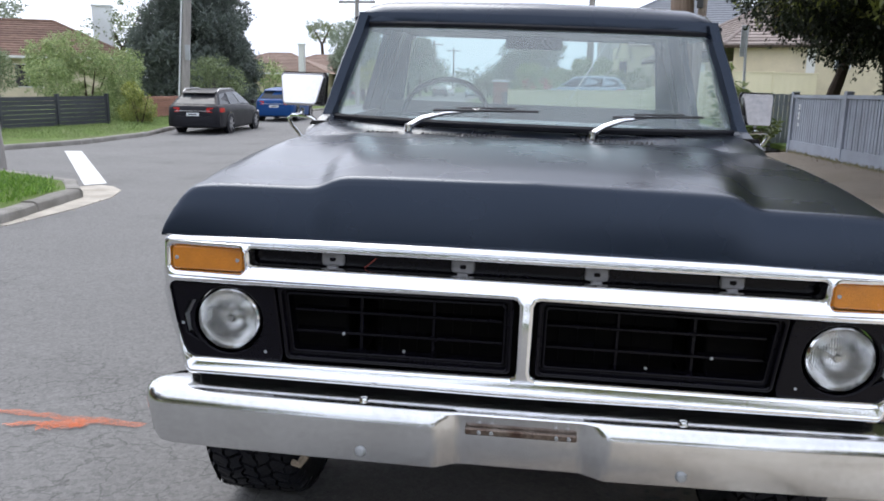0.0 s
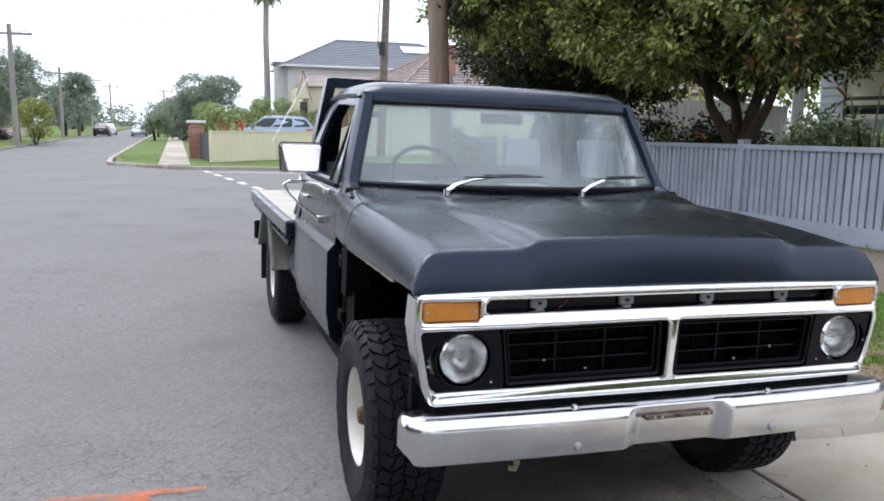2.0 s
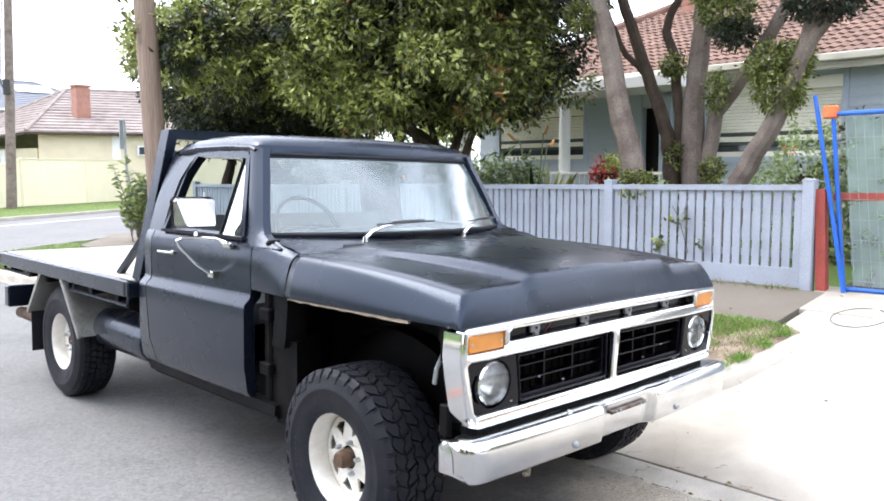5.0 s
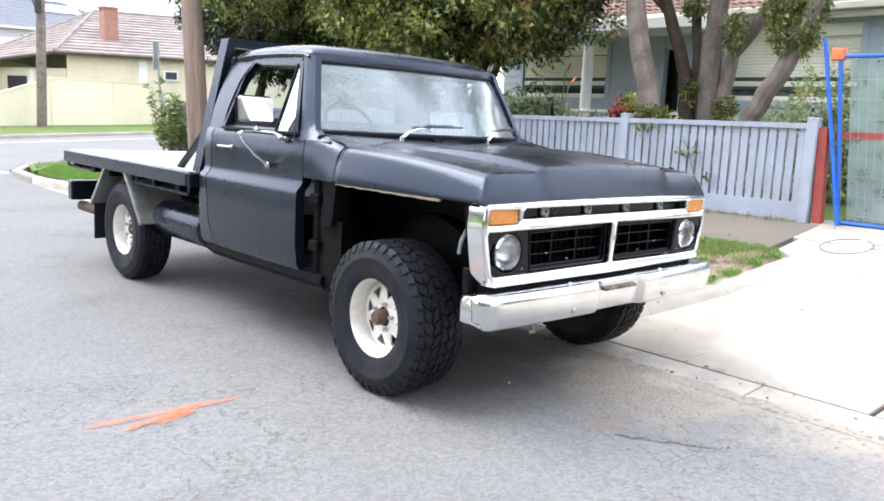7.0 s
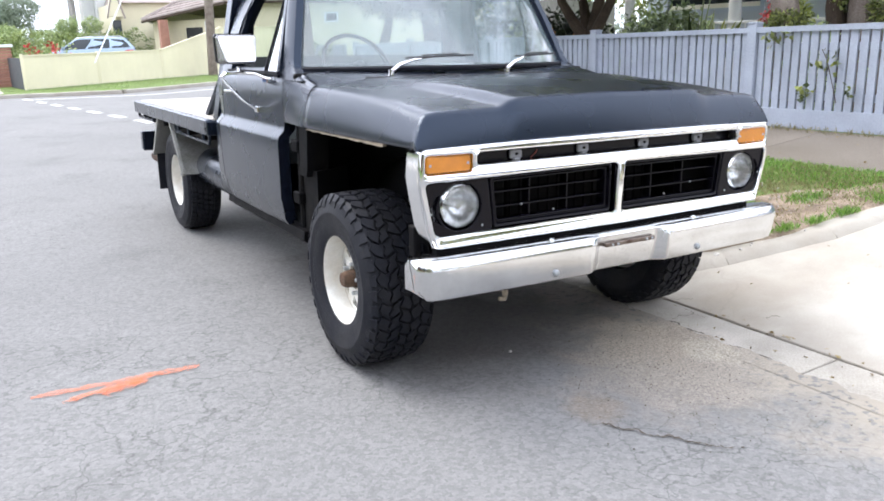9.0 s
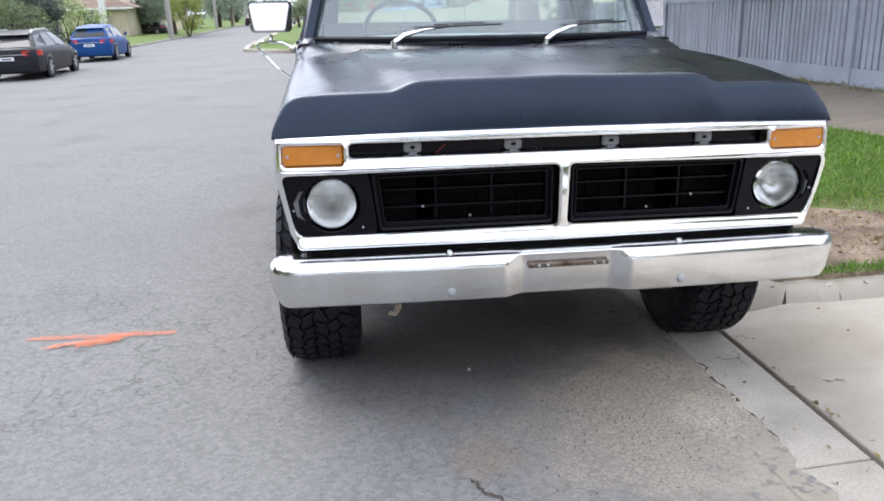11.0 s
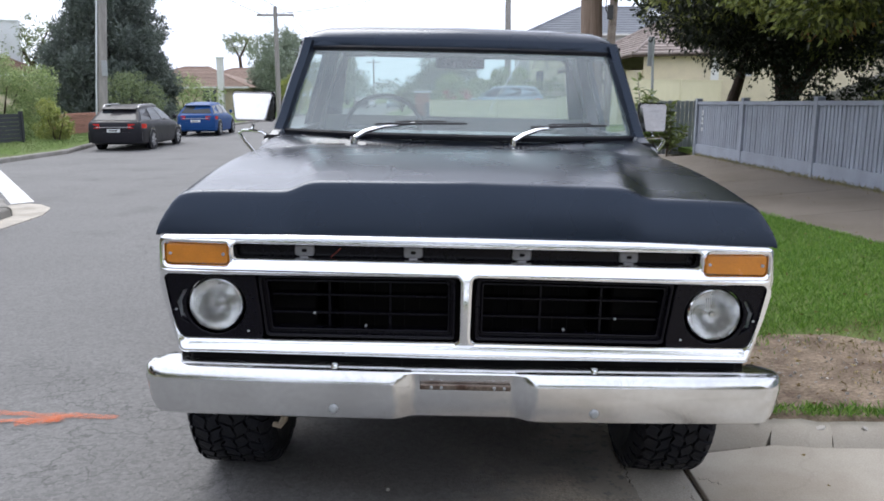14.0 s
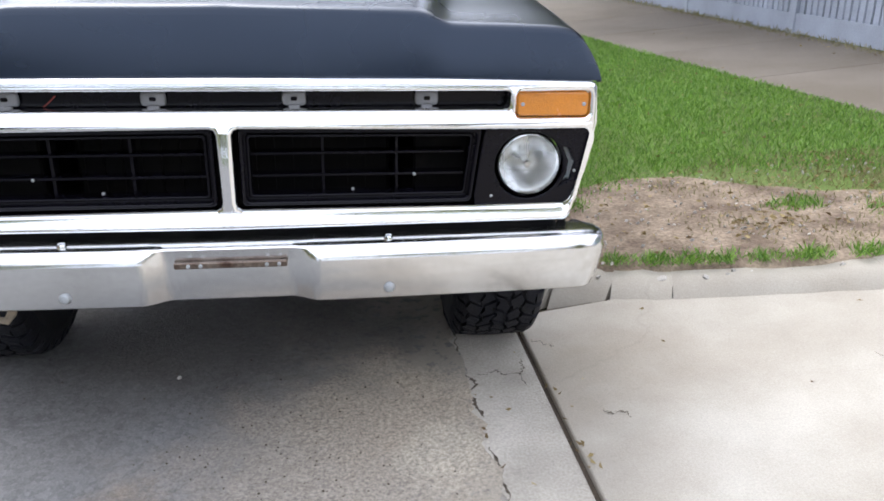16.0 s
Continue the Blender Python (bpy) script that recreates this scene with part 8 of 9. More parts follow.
# ---------------------------------------------------------------- far houses
def hip_house(name, label, m, w, d, eave, rise, wallmat, roofmat, openings=(), over=0.45, chim=None, tiles=False):
    root = thing(name, label, "house", m)
    for x0, x1, y0, y1 in ((0, w, 0, 0.15), (0, w, d - 0.15, d), (0, 0.15, 0.15, d - 0.15), (w - 0.15, w, 0.15, d - 0.15)):
        if (x0, y0) == (0, 0) and x1 == w:
            me = plate([[(0, 0), (w, 0), (w, eave), (0, eave)]] + [[(a, c), (a, e), (b, e), (b, c)] for a, b, c, e in openings], 0.15)
            me.transform(Matrix.Translation((0, 0.075, 0)))
            part_mesh("wall", me, wallmat, root, "", False)
        else:
            part("wall", box(x0, x1, y0, y1, 0, eave), wallmat, root, "", False)
    for a, b, c, e in openings:
        wn_ = part("window", box(a, b, 0.1, 0.12, c, e), "window_pane", root, "dark glazed window", False)
        part("window_frame", box(a - 0.05, b + 0.05, -0.03, 0.0, c - 0.06, c, 0.005), "trim_white", wn_, "", False)
        part("window_frame", box(a - 0.05, b + 0.05, -0.03, 0.0, e, e + 0.06, 0.005), "trim_white", wn_, "", False)
        part("window_frame", box((a + b) / 2 - 0.025, (a + b) / 2 + 0.025, 0.05, 0.09, c, e), "trim_white", wn_, "", False)
    o = over
    a, b, c, e = (-o, -o, eave), (w + o, -o, eave), (w + o, d + o, eave), (-o, d + o, eave)
    hd = (d + 2 * o) / 2
    r0, r1 = (-o + min(hd, w * 0.45), d / 2, eave + rise), (w + o - min(hd, w * 0.45), d / 2, eave + rise)
    bm = bmesh.new()
    for q in ((a, b, r1, r0), (b, c, r1), (c, e, r0, r1), (e, a, r0), (e, c, b, a)):
        bm.faces.new([bm.verts.new(p) for p in q])
    rf = part("roof", bm, roofmat, root, "hipped roof", False)
    n = int(math.hypot(rise, hd) / 0.36)
    for k in range(n):
        f0, f1 = k / n, (k + 1) / n
        cs = []
        for f, lift in ((f0, 0.09), (f1, 0.02)):
            p, q = Vector(a).lerp(Vector(r0), f), Vector(b).lerp(Vector(r1), f)
            cs.append([p + Vector((0, 0, lift)), q + Vector((0, 0, lift)), q, p])
        part("tile_course", loft(cs), roofmat, rf, "", False)
        cs = []
        for f, lift in ((f0, 0.09), (f1, 0.02)):
            p, q = Vector(e).lerp(Vector(r0), f), Vector(a).lerp(Vector(r0), f)
            cs.append([p + Vector((0, 0, lift)), q + Vector((0, 0, lift)), q, p])
        part("tile_course", loft(cs), roofmat, rf, "", False)
    for p, q in ((a, r0), (b, r1), (r0, r1)):
        part("ridge_capping", tube([Vector(p) + Vector((0, 0, 0.06)), Vector(q) + Vector((0, 0, 0.06))], 0.1, 6), roofmat, rf)
    part("gutter", box(-o - 0.08, w + o + 0.08, -o - 0.1, -o + 0.02, eave - 0.1, eave + 0.04, 0.01), "trim_white" if roofmat != "tile_grey" else "bark", root, "", False)
    part("gutter", box(-o - 0.1, -o + 0.02, -o, d + o, eave - 0.1, eave + 0.04, 0.01), "trim_white" if roofmat != "tile_grey" else "bark", root, "", False)
    if chim:
        cx, cy, cw, z0, z1, cm = chim
        ck = part("chimney", box(cx - cw / 2, cx + cw / 2, cy - cw / 2, cy + cw / 2, z0, z1, 0.01), cm, root, "chimney stack", False)
        part("chimney_cap", box(cx - cw / 2 - 0.06, cx + cw / 2 + 0.06, cy - cw / 2 - 0.06, cy + cw / 2 + 0.06, z1, z1 + 0.1, 0.01), cm, ck, "", False)
    return root


hb = thing("brick_house", "cream brick house with a faded tiled hip roof and brick chimney", "house")
A, R, L, P, Q, K = (Vector(v) for v in ((9.7, 38.8, 3.45), (25.0, 33.6, 3.45), (6.8, 45.0, 2.75), (13.7, 44.6, 6.05), (27.0, 40.0, 6.05), (9.5, 54.0, 2.75)))
bm = bmesh.new()
for q in ((A, R, Q, P), (L, A, P), (K, L, P), (K, P, Q, Vector((29, 46, 2.75)))):
    bm.faces.new([bm.verts.new(p) for p in q])
hr = part("roof", bm, "tile_grey", hb, "weathered hipped tile roof", False)
up = Vector((0, 0, 1))
for k in range(15):
    f0, f1 = k / 15, (k + 1) / 15
    for (a, b), (c, d) in (((A, P), (R, Q)), ((L, P), (A, P))):
        part("tile_course", loft([[a.lerp(b, f) + up * t, c.lerp(d, f) + up * t, c.lerp(d, f), a.lerp(b, f)] for f, t in ((f0, 0.1), (f1, 0.025))]), "tile_grey", hr, "", False)
for p, q in ((A, P), (L, P), (P, Q)):
    part("ridge_capping", tube([p + up * 0.07, q + up * 0.07], 0.1, 6), "tile_grey", hr)
part("gutter", bar(A - up * 0.05, R - up * 0.05, 0.12, 0.12), "bark_dark", hb, "", False)
part("gutter", bar(A - up * 0.05, L - up * 0.05, 0.12, 0.12), "bark_dark", hb, "", False)
along = (R - A).normalized()
inn = Vector((-along.y, along.x, 0))
w0, w1, w2 = A + along * 0.5 + inn * 0.5, R + inn * 0.5, L + Vector((0.75, 0.5, 0))
for p, q, zt in ((w0, w1, 3.4), (w0, w2, 2.7)):
    m = (p + q) / 2
    part("wall", bar((p.x, p.y, zt / 2), (q.x, q.y, zt / 2), 0.2, zt), "cream_wall", hb, "", False)


def on_wall(p, q, f0, f1, z0, z1, proud, name, material, label=""):
    a, b = p.lerp(q, f0), p.lerp(q, f1)
    n_ = Vector(((q - p).y, -(q - p).x, 0)).normalized() * proud
    return part(name, bar((a.x + n_.x, a.y + n_.y, (z0 + z1) / 2), (b.x + n_.x, b.y + n_.y, (z0 + z1) / 2), 0.16, z1 - z0), material, hb, label, False)


on_wall(w0, w1, 0.21, 0.235, 0, 3.4, 0.06, "brick_pier", "trim_white", "pale brick pier")
on_wall(w0, w1, 0.285, 0.33, 2.35, 2.85, 0.2, "air_conditioner", "plate", "white wall air conditioner")
on_wall(w0, w1, 0.29, 0.325, 2.42, 2.78, 0.23, "cooler_grille", "window_pane", "dark grille of the cooler")
on_wall(w2, w0, 0.12, 0.2, 0.9, 2.2, 0.05, "window", "window_pane", "dark glazed window")
# no real recess here: the porch shade is a dark panel on the wall
on_wall(w2, w0, 0.42, 0.62, 0.1, 2.3, 0.03, "porch_opening", "dark_void", "flat near-black panel painted as porch recess shade")
on_wall(w2, w0, 0.66, 0.7, 0.0, 2.6, 0.1, "porch_pillar", "trim_white")
part("porch_pillar", box(7.3, 7.75, 43.0, 43.45, 0, 2.75), "pink_brick", hb, "red brick porch pillar", False)
ck = part("chimney", box(12.45, 13.15, 39.75, 40.45, 3.4, 5.85, 0.01), "pink_brick", hb, "red brick chimney stack", False)
part("chimney_cap", box(12.38, 13.22, 39.68, 40.52, 5.85, 5.95, 0.01), "pink_brick", ck, "", False)
gab = thing("cream_gable_house", "cream rendered house with a low roof and small gable", "house", pose(6.6, 52, 0.1, 0, 0, 0))
part("wall", box(0, 7, 0, 8, 0, 3.95), "cream_sheet", gab, "", False)
part("roof", loft([[(-0.1, -0.4, 3.95), (0.5, 4, 4.9), (0.5, 8, 3.95)], [(7.5, -0.4, 3.95), (7.5, 4, 4.9), (7.5, 8, 3.95)]]), "tile_grey", gab, "", False)
part("gable", loft([[(-0.55, -0.8, 3.1), (0.35, -0.8, 3.1), (-0.1, -0.8, 4.75)], [(-0.55, 0.1, 3.1), (0.35, 0.1, 3.1), (-0.1, 0.1, 4.75)]]), "cream_sheet", gab, "small cream gable", False)
for s in (-1, 1):
    part("barge_board", bar((-0.1 + s * 0.52, -0.85, 3.0), (-0.1, -0.85, 4.9), 0.05, 0.09), "tile_grey", gab, "", False)
part("window", box(-0.35, 0.15, -0.83, -0.78, 1.6, 2.9), "window_pane", gab, "", False)
gh = hip_house("grey_house", "two storey grey rendered house with a slate hip roof", pose(6.5, 58.5, 0.1, 0, 0, 0), 16, 9, 5.75, 2.35, "grey_wall", "slate", [(7.3, 9.0, 4.9, 5.3), (12, 14, 3.8, 5)], 0.45)
part("side_bay", box(-0.75, 0.0, 1.0, 3.0, 0, 5.85, 0.01), "grey_wall", gh, "grey rendered side bay", False)
part("bay_cap", box(-0.95, 0.0, 0.8, 3.2, 5.85, 6.05, 0.01), "slate", gh, "", False)
part("solar_panel", bar((9.6, 3.0, 7.55), (12.2, 3.0, 7.55), 0.06, 1.3, None, (0, 0.9, 0.45)), "plate", gh, "pale solar panel on the roof", False)
hip_house("tiled_house", "old house with a weathered terracotta roof and white chimney", pose(-37, 38, 0, 0, 0, 22), 15, 9, 2.55, 2.2, "cream_wall", "tile", [(3, 4.4, 0.9, 2.1), (9, 10.4, 0.9, 2.1)], 0.5, (13.6, 2.2, 1.05, 1.6, 5.6, "plate"))
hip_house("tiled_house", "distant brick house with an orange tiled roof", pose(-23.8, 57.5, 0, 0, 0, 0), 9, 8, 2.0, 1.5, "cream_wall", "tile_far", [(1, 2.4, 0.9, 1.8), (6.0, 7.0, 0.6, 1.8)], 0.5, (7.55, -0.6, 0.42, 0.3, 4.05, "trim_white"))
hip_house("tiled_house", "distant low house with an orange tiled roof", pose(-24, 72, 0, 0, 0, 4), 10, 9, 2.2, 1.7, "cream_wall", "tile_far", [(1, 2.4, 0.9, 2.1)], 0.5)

# ---------------------------------------------------------------- left side gardens
LF = thing("charcoal_fence", "low charcoal painted board fence before a garden", "fence")
for k in range(5):
    a, b = Vector((-14.4, 11.5, 0)).lerp(Vector((-12.25, 20.8, 0)), k / 5), Vector((-14.4, 11.5, 0)).lerp(Vector((-12.25, 20.8, 0)), (k + 1) / 5)
    for j in range(7):
        z = 0.12 + j * 0.115
        part("fence_board", bar((a.x, a.y, z + 0.05), (b.x, b.y, z + 0.05), 0.03, 0.105), "fence_dark", LF, "", False)
    part("fence_post", box(b.x - 0.05, b.x + 0.05, b.y - 0.05, b.y + 0.05, 0, 0.98, 0.005), "fence_dark", LF, "", False)
BW = thing("brick_garden_wall", "low red brick garden wall behind the verge", "wall")
for j in range(8):
    part("brick_course", bar((-13.3, 24.0, 0.14 + j * 0.09), (-12.0, 31.0, 0.14 + j * 0.09), 0.22, 0.08), "pink_brick", BW, "", False)
shrub("garden_bush", "large pale green feathery bush over the fence", (-14.3, 23.4, 0.0), 1.75, 34000, 0.08, "bush", 0.76)
shrub("garden_bush", "large pale green bush over the fence", (-15.6, 19.0, 0.0), 1.5, 18000, 0.075, "leaf_grey", 0.8)
shrub("garden_bush", "small round clipped bush on the verge", (-11.6, 21.5, 0.1), 0.58, 9000, 0.055, "leaf_light", 1.05)
shrub("garden_bush", "white flowering rose bush behind the fence", (-14.3, 17.0, 0.0), 0.85, 5000, 0.07, "leaf", 0.75, [("flower_white", 260, 0.1)])
shrub("garden_bush", "white flowering rose bush behind the fence", (-14.9, 14.6, 0.0), 0.8, 1400, 0.1, "leaf", 0.75, [("flower_white", 160, 0.1)])
shrub("garden_bush", "leafy bush behind the parked cars", (-12.6, 30.5, 0.1), 1.25, 9000, 0.09, "leaf_grey", 0.85)
shrub("garden_bush", "rounded bush before a far house", (-14.2, 42, 0.1), 1.5, 2200, 0.18, "bush", 0.8)
shrub("garden_bush", "light green rounded bush along the far verge", (-9.6, 50.5, 0.1), 1.08, 9000, 0.1, "leaf_light", 1.2)


def far_tree(label, x, y, h, r, mats, n, size, squash=0.8, bark="bark_dark", small=0.38, z0=0.0):
    cz = h - r * squash
    return tree("street_tree", label, (x, y, z0), max(0.1, r * 0.08), [(0, 0, max(0.5, cz - r * 0.5)), [(0, 0, max(0.4, cz - r * 0.6)), (-r * 0.3, 0, cz), (-r * 0.5, 0.1, cz + r * 0.3)], [(0, 0, max(0.4, cz - r * 0.6)), (r * 0.3, 0.1, cz), (r * 0.5, 0, cz + r * 0.3)]],
                blob(0, 0, cz, r, 30, squash, small) + [(0, 0, cz, r * 0.6, r * 0.6, r * squash * 0.6)], int(n * 3), size * 0.95, mats, bark, None, 10)


def conifer(label, x, y, h, r, n):
    root = thing("conifer_tree", label, "tree", pose(x, y, 0))
    part("trunk", tube([(0, 0, -0.1), (0, 0, h * 0.9)], [0.28, 0.06], 9), "bark_dark", root)
    cl = []
    for k in range(90):
        f = random.uniform(0.04, 0.98)
        rr = r * (1 - f ** 1.8) ** 0.75 * random.uniform(0.6, 0.98)
        a = random.uniform(0, 6.28)
        s = r * 0.24 * random.uniform(0.7, 1.3) * (1.1 - 0.6 * f)
        cl.append((rr * math.cos(a), rr * math.sin(a), h * f, s, s, s * 1.1))
    cl += [(0, 0, h * (0.1 + 0.085 * k), r * 0.78 * (1 - (0.1 + 0.085 * k) ** 1.8) ** 0.75, r * 0.78 * (1 - (0.1 + 0.085 * k) ** 1.8) ** 0.75, h * 0.09) for k in range(10)]
    leaves("crown", cl, n * 6, 0.19, "conifer", root, "", -0.3, 0.3)
    return root


conifer("tall dense dark cypress behind the street pole", -15.3, 35.0, 9.6, 3.0, 17000)
conifer("tall dense dark cypress beside another", -15.6, 37.8, 7.6, 2.2, 8000)
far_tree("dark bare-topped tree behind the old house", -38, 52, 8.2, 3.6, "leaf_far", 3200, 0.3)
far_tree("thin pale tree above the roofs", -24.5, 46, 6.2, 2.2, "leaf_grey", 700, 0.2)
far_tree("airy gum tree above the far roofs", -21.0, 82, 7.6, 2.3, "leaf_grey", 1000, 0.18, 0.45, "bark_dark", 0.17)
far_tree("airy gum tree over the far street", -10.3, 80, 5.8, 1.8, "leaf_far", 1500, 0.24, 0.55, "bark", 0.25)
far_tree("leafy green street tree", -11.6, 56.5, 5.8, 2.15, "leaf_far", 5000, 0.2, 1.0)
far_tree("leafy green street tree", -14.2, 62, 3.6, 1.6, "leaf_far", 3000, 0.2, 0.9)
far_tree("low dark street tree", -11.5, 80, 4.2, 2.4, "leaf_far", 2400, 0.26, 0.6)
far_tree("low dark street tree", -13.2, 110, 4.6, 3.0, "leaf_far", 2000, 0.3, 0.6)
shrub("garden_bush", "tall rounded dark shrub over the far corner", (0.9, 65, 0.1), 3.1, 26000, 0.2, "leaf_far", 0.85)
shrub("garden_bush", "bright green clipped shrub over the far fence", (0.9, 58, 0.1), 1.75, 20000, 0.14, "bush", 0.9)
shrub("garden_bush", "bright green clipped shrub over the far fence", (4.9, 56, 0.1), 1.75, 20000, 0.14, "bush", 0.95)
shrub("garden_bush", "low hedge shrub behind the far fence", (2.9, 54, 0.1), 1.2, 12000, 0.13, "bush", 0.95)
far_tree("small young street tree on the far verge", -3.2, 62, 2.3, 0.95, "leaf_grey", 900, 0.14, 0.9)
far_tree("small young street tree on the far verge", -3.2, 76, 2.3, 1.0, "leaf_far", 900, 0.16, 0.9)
far_tree("distant green street tree in haze-tinted leaves", -17.5, 140, 6.0, 4.0, "leaf_far", 1600, 0.4, 0.7)
far_tree("distant green street tree in haze-tinted leaves", -1.2, 120, 5.0, 3.2, "leaf_far", 1600, 0.36, 0.7)
far_tree("distant green street tree in haze-tinted leaves", -22, 170, 6.5, 5.0, "leaf_far", 1600, 0.5, 0.6)
far_tree("distant green street tree in haze-tinted leaves", -1.5, 165, 5.5, 4.5, "leaf_far", 1600, 0.5, 0.6)
far_tree("yellow-green tree behind the cottage", 13.5, 16.5, 5.4, 2.4, "leaf_light", 3200, 0.2, 0.8, "bark_dark", 0.38, 0.3)
# never in view, added so the truck has something dark to reflect
far_tree("unseen leafy tree added behind the camera for reflections", -7, -9, 6.0, 2.6, "leaf", 2600, 0.24, 0.8)
HEDGE = thing("clipped_hedge", "long clipped green hedge behind the cream fence", "hedge", pose(0, 0, 0))
leaves("foliage", [(0.2 + 0.9 * k, 47.5 + 0.4 * k, 1.4 + 0.12 * math.sin(k), 0.8, 0.8, 0.95) for k in range(9)], 5200, 0.18, "leaf_mid", HEDGE)
hk = thing("treeline", "far line of suburban trees in haze-tinted leaves", "trees", kind="stuff")
tl = []
for k in range(150):
    a = radians(-75 + k * 1.05)
    d = random.uniform(230, 290)
    tl.append((d * math.sin(a), d * math.cos(a), random.uniform(1.0, 4.2), random.uniform(4, 8), 3.0, random.uniform(2.0, 4.5)))
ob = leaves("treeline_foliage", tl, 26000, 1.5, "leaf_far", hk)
ob["kind"] = "stuff"

PALM = thing("palm_tree", "tall slim fan palm with drooping fronds", "palm tree", pose(5.0, 60, 0))
part("trunk", tube([(0, 0, -0.1), (0.1, 0, 4), (0.05, 0, 8), (0.15, 0, 11.6)], [0.32, 0.25, 0.22, 0.21], 10), "timber_grey", PALM)
bm = bmesh.new()
pb, pd, pl = [], [], []
for k in range(26):
    az, el = k * 2.4, 1.25 - 2.3 * (k / 25)
    r = 1.5 * (1.0 if el > -0.5 else 0.7)
    tip = Vector((math.cos(az) * math.cos(el) * r, math.sin(az) * math.cos(el) * r, math.sin(el) * r + (0 if el > -0.5 else -0.2)))
    o = Vector((0.15, 0, 11.9))
    tube([o, o + tip], 0.03, 4, bm)
    e1 = Vector((-math.sin(az), math.cos(az), 0))
    e2 = tip.normalized() * 0.55 + Vector((0, 0, -0.35))
    for j in range(26):
        a = -1.9 + 3.8 * j / 25
        d = e2 * math.cos(a) + e1 * math.sin(a) * 0.6 + Vector((0, 0, -0.25 * abs(math.sin(a))))
        pb.append(tuple(o + tip))
        pd.append(tuple(d))
        pl.append(random.uniform(0.6, 0.95))
cards("fronds", np.array(pb), np.array(pd), np.array(pl), np.full(len(pl), 0.085), "leaf_grey", PALM)
part("frond_stalks", bm, "leaf_grey", PALM)


# ---------------------------------------------------------------- parked cars
def car(name, label, m, paint, L, W, H, wb, ro, belt, roof0, roof1, screen, tail, rails=False, spoiler=False):
    """A parked car: local y ahead, origin under the rear axle. ro: rear overhang; roof0..roof1: roof's start and end."""
    root = thing(name, label, "car", m)
    y0, y1 = -ro, L - ro
    w = W / 2

    def row(y, zb, zt, k, tuck=0.1):
        hw = w * k
        half = [(0.86, zb), (0.965, zb + 0.06), (0.99, zb + (zt - zb) * 0.3), (1.0, zb + (zt - zb) * 0.62), (0.985, zt - 0.1), (1 - tuck * 0.6, zt - 0.025), (1 - tuck * 1.4, zt), (0.4, zt + 0.015)]
        return [(-hw * x, y, z) for x, z in half] + [(hw * x, y, z) for x, z in half[::-1]]
    st_ = [row(y0, 0.36, belt - 0.17, 0.84), row(y0 + 0.03, 0.3, belt - 0.07, 0.89), row(y0 + 0.1, 0.25, belt - 0.02, 0.94), row(y0 + 0.4, 0.2, belt, 0.985), row(0.4, 0.18, belt, 1.0), row(wb * 0.5, 0.17, belt - 0.03, 1.0), row(screen - 0.1, 0.18, belt - 0.07, 1.0),
           row(screen + 0.25, 0.19, belt - 0.1, 0.99, 0.14), row(y1 - 0.75, 0.2, belt - 0.18, 0.97, 0.16), row(y1 - 0.3, 0.23, belt - 0.27, 0.91, 0.18), row(y1 - 0.08, 0.28, belt - 0.36, 0.82, 0.2), row(y1, 0.36, belt - 0.44, 0.7, 0.2)]
    part("body", loft(st_), paint, root)
    bl, tl_ = w * 0.9, w * 0.66

    def station(u):
        """Foot, top and roof height of the cabin at u, from tail 0 to windscreen 1."""
        foot = Vector((bl * (1 - 0.05 * (2 * u - 1) ** 2), tail + (screen - tail) * u, belt - 0.03 - 0.06 * u))
        top = Vector((tl_ * (1 - 0.06 * (2 * u - 1) ** 2), roof0 + (roof1 - roof0) * u, H - 0.06 - 0.1 * (1.25 * u - 0.75) ** 2 - 0.05 * (1 - u) ** 3))
        return foot, top
    rings = []
    for k in range(9):
        f, t = station(k / 8)
        mid = f.lerp(t, 0.55) + Vector((0.025, 0, 0.01))
        half = [(f.x, f.y, f.z), (mid.x, mid.y, mid.z), (t.x, t.y, t.z), (t.x * 0.9, t.y, t.z + 0.035), (t.x * 0.5, t.y, t.z + 0.06)]
        rings.append([(-x, y, z) for x, y, z in half] + [(x, y, z) for x, y, z in half[::-1]])
    part("cabin", loft(rings), paint, root)

    def pane(nm, pts, label_):
        g = bmesh.new()
        g.faces.new([g.verts.new(p) for p in pts])
        return part(nm, g, "car_glass", root, label_, False)
    for s in (-1, 1):
        for u0, u1 in ((0.05, 0.3), (0.335, 0.63), (0.66, 0.965)):
            q = []
            for u, h in ((u0, 0.1), (u1, 0.1), (u1, 0.56), (u1, 0.9), (u0 + 0.02, 0.9), (u0, 0.56)):
                f, t = station(u)
                mid = f.lerp(t, 0.55) + Vector((0.025, 0, 0.01))
                p = f.lerp(mid, h / 0.55) if h <= 0.55 else mid.lerp(t, (h - 0.55) / 0.45)
                q.append((s * (p.x + 0.008), p.y, p.z))
            pane("side_window", q, "dark tinted side window")
    for u, nm, off in ((0.0, "rear_window", -0.012), (1.0, "windscreen", 0.012)):
        f, t = station(u)
        a, b = f.lerp(t, 0.1), f.lerp(t, 0.93)
        pane(nm, [(-a.x * 0.9, a.y + off, a.z + 0.006), (a.x * 0.9, a.y + off, a.z + 0.006), (b.x * 0.9, b.y + off, b.z + 0.006), (-b.x * 0.9, b.y + off, b.z + 0.006)], "dark sloping glass")
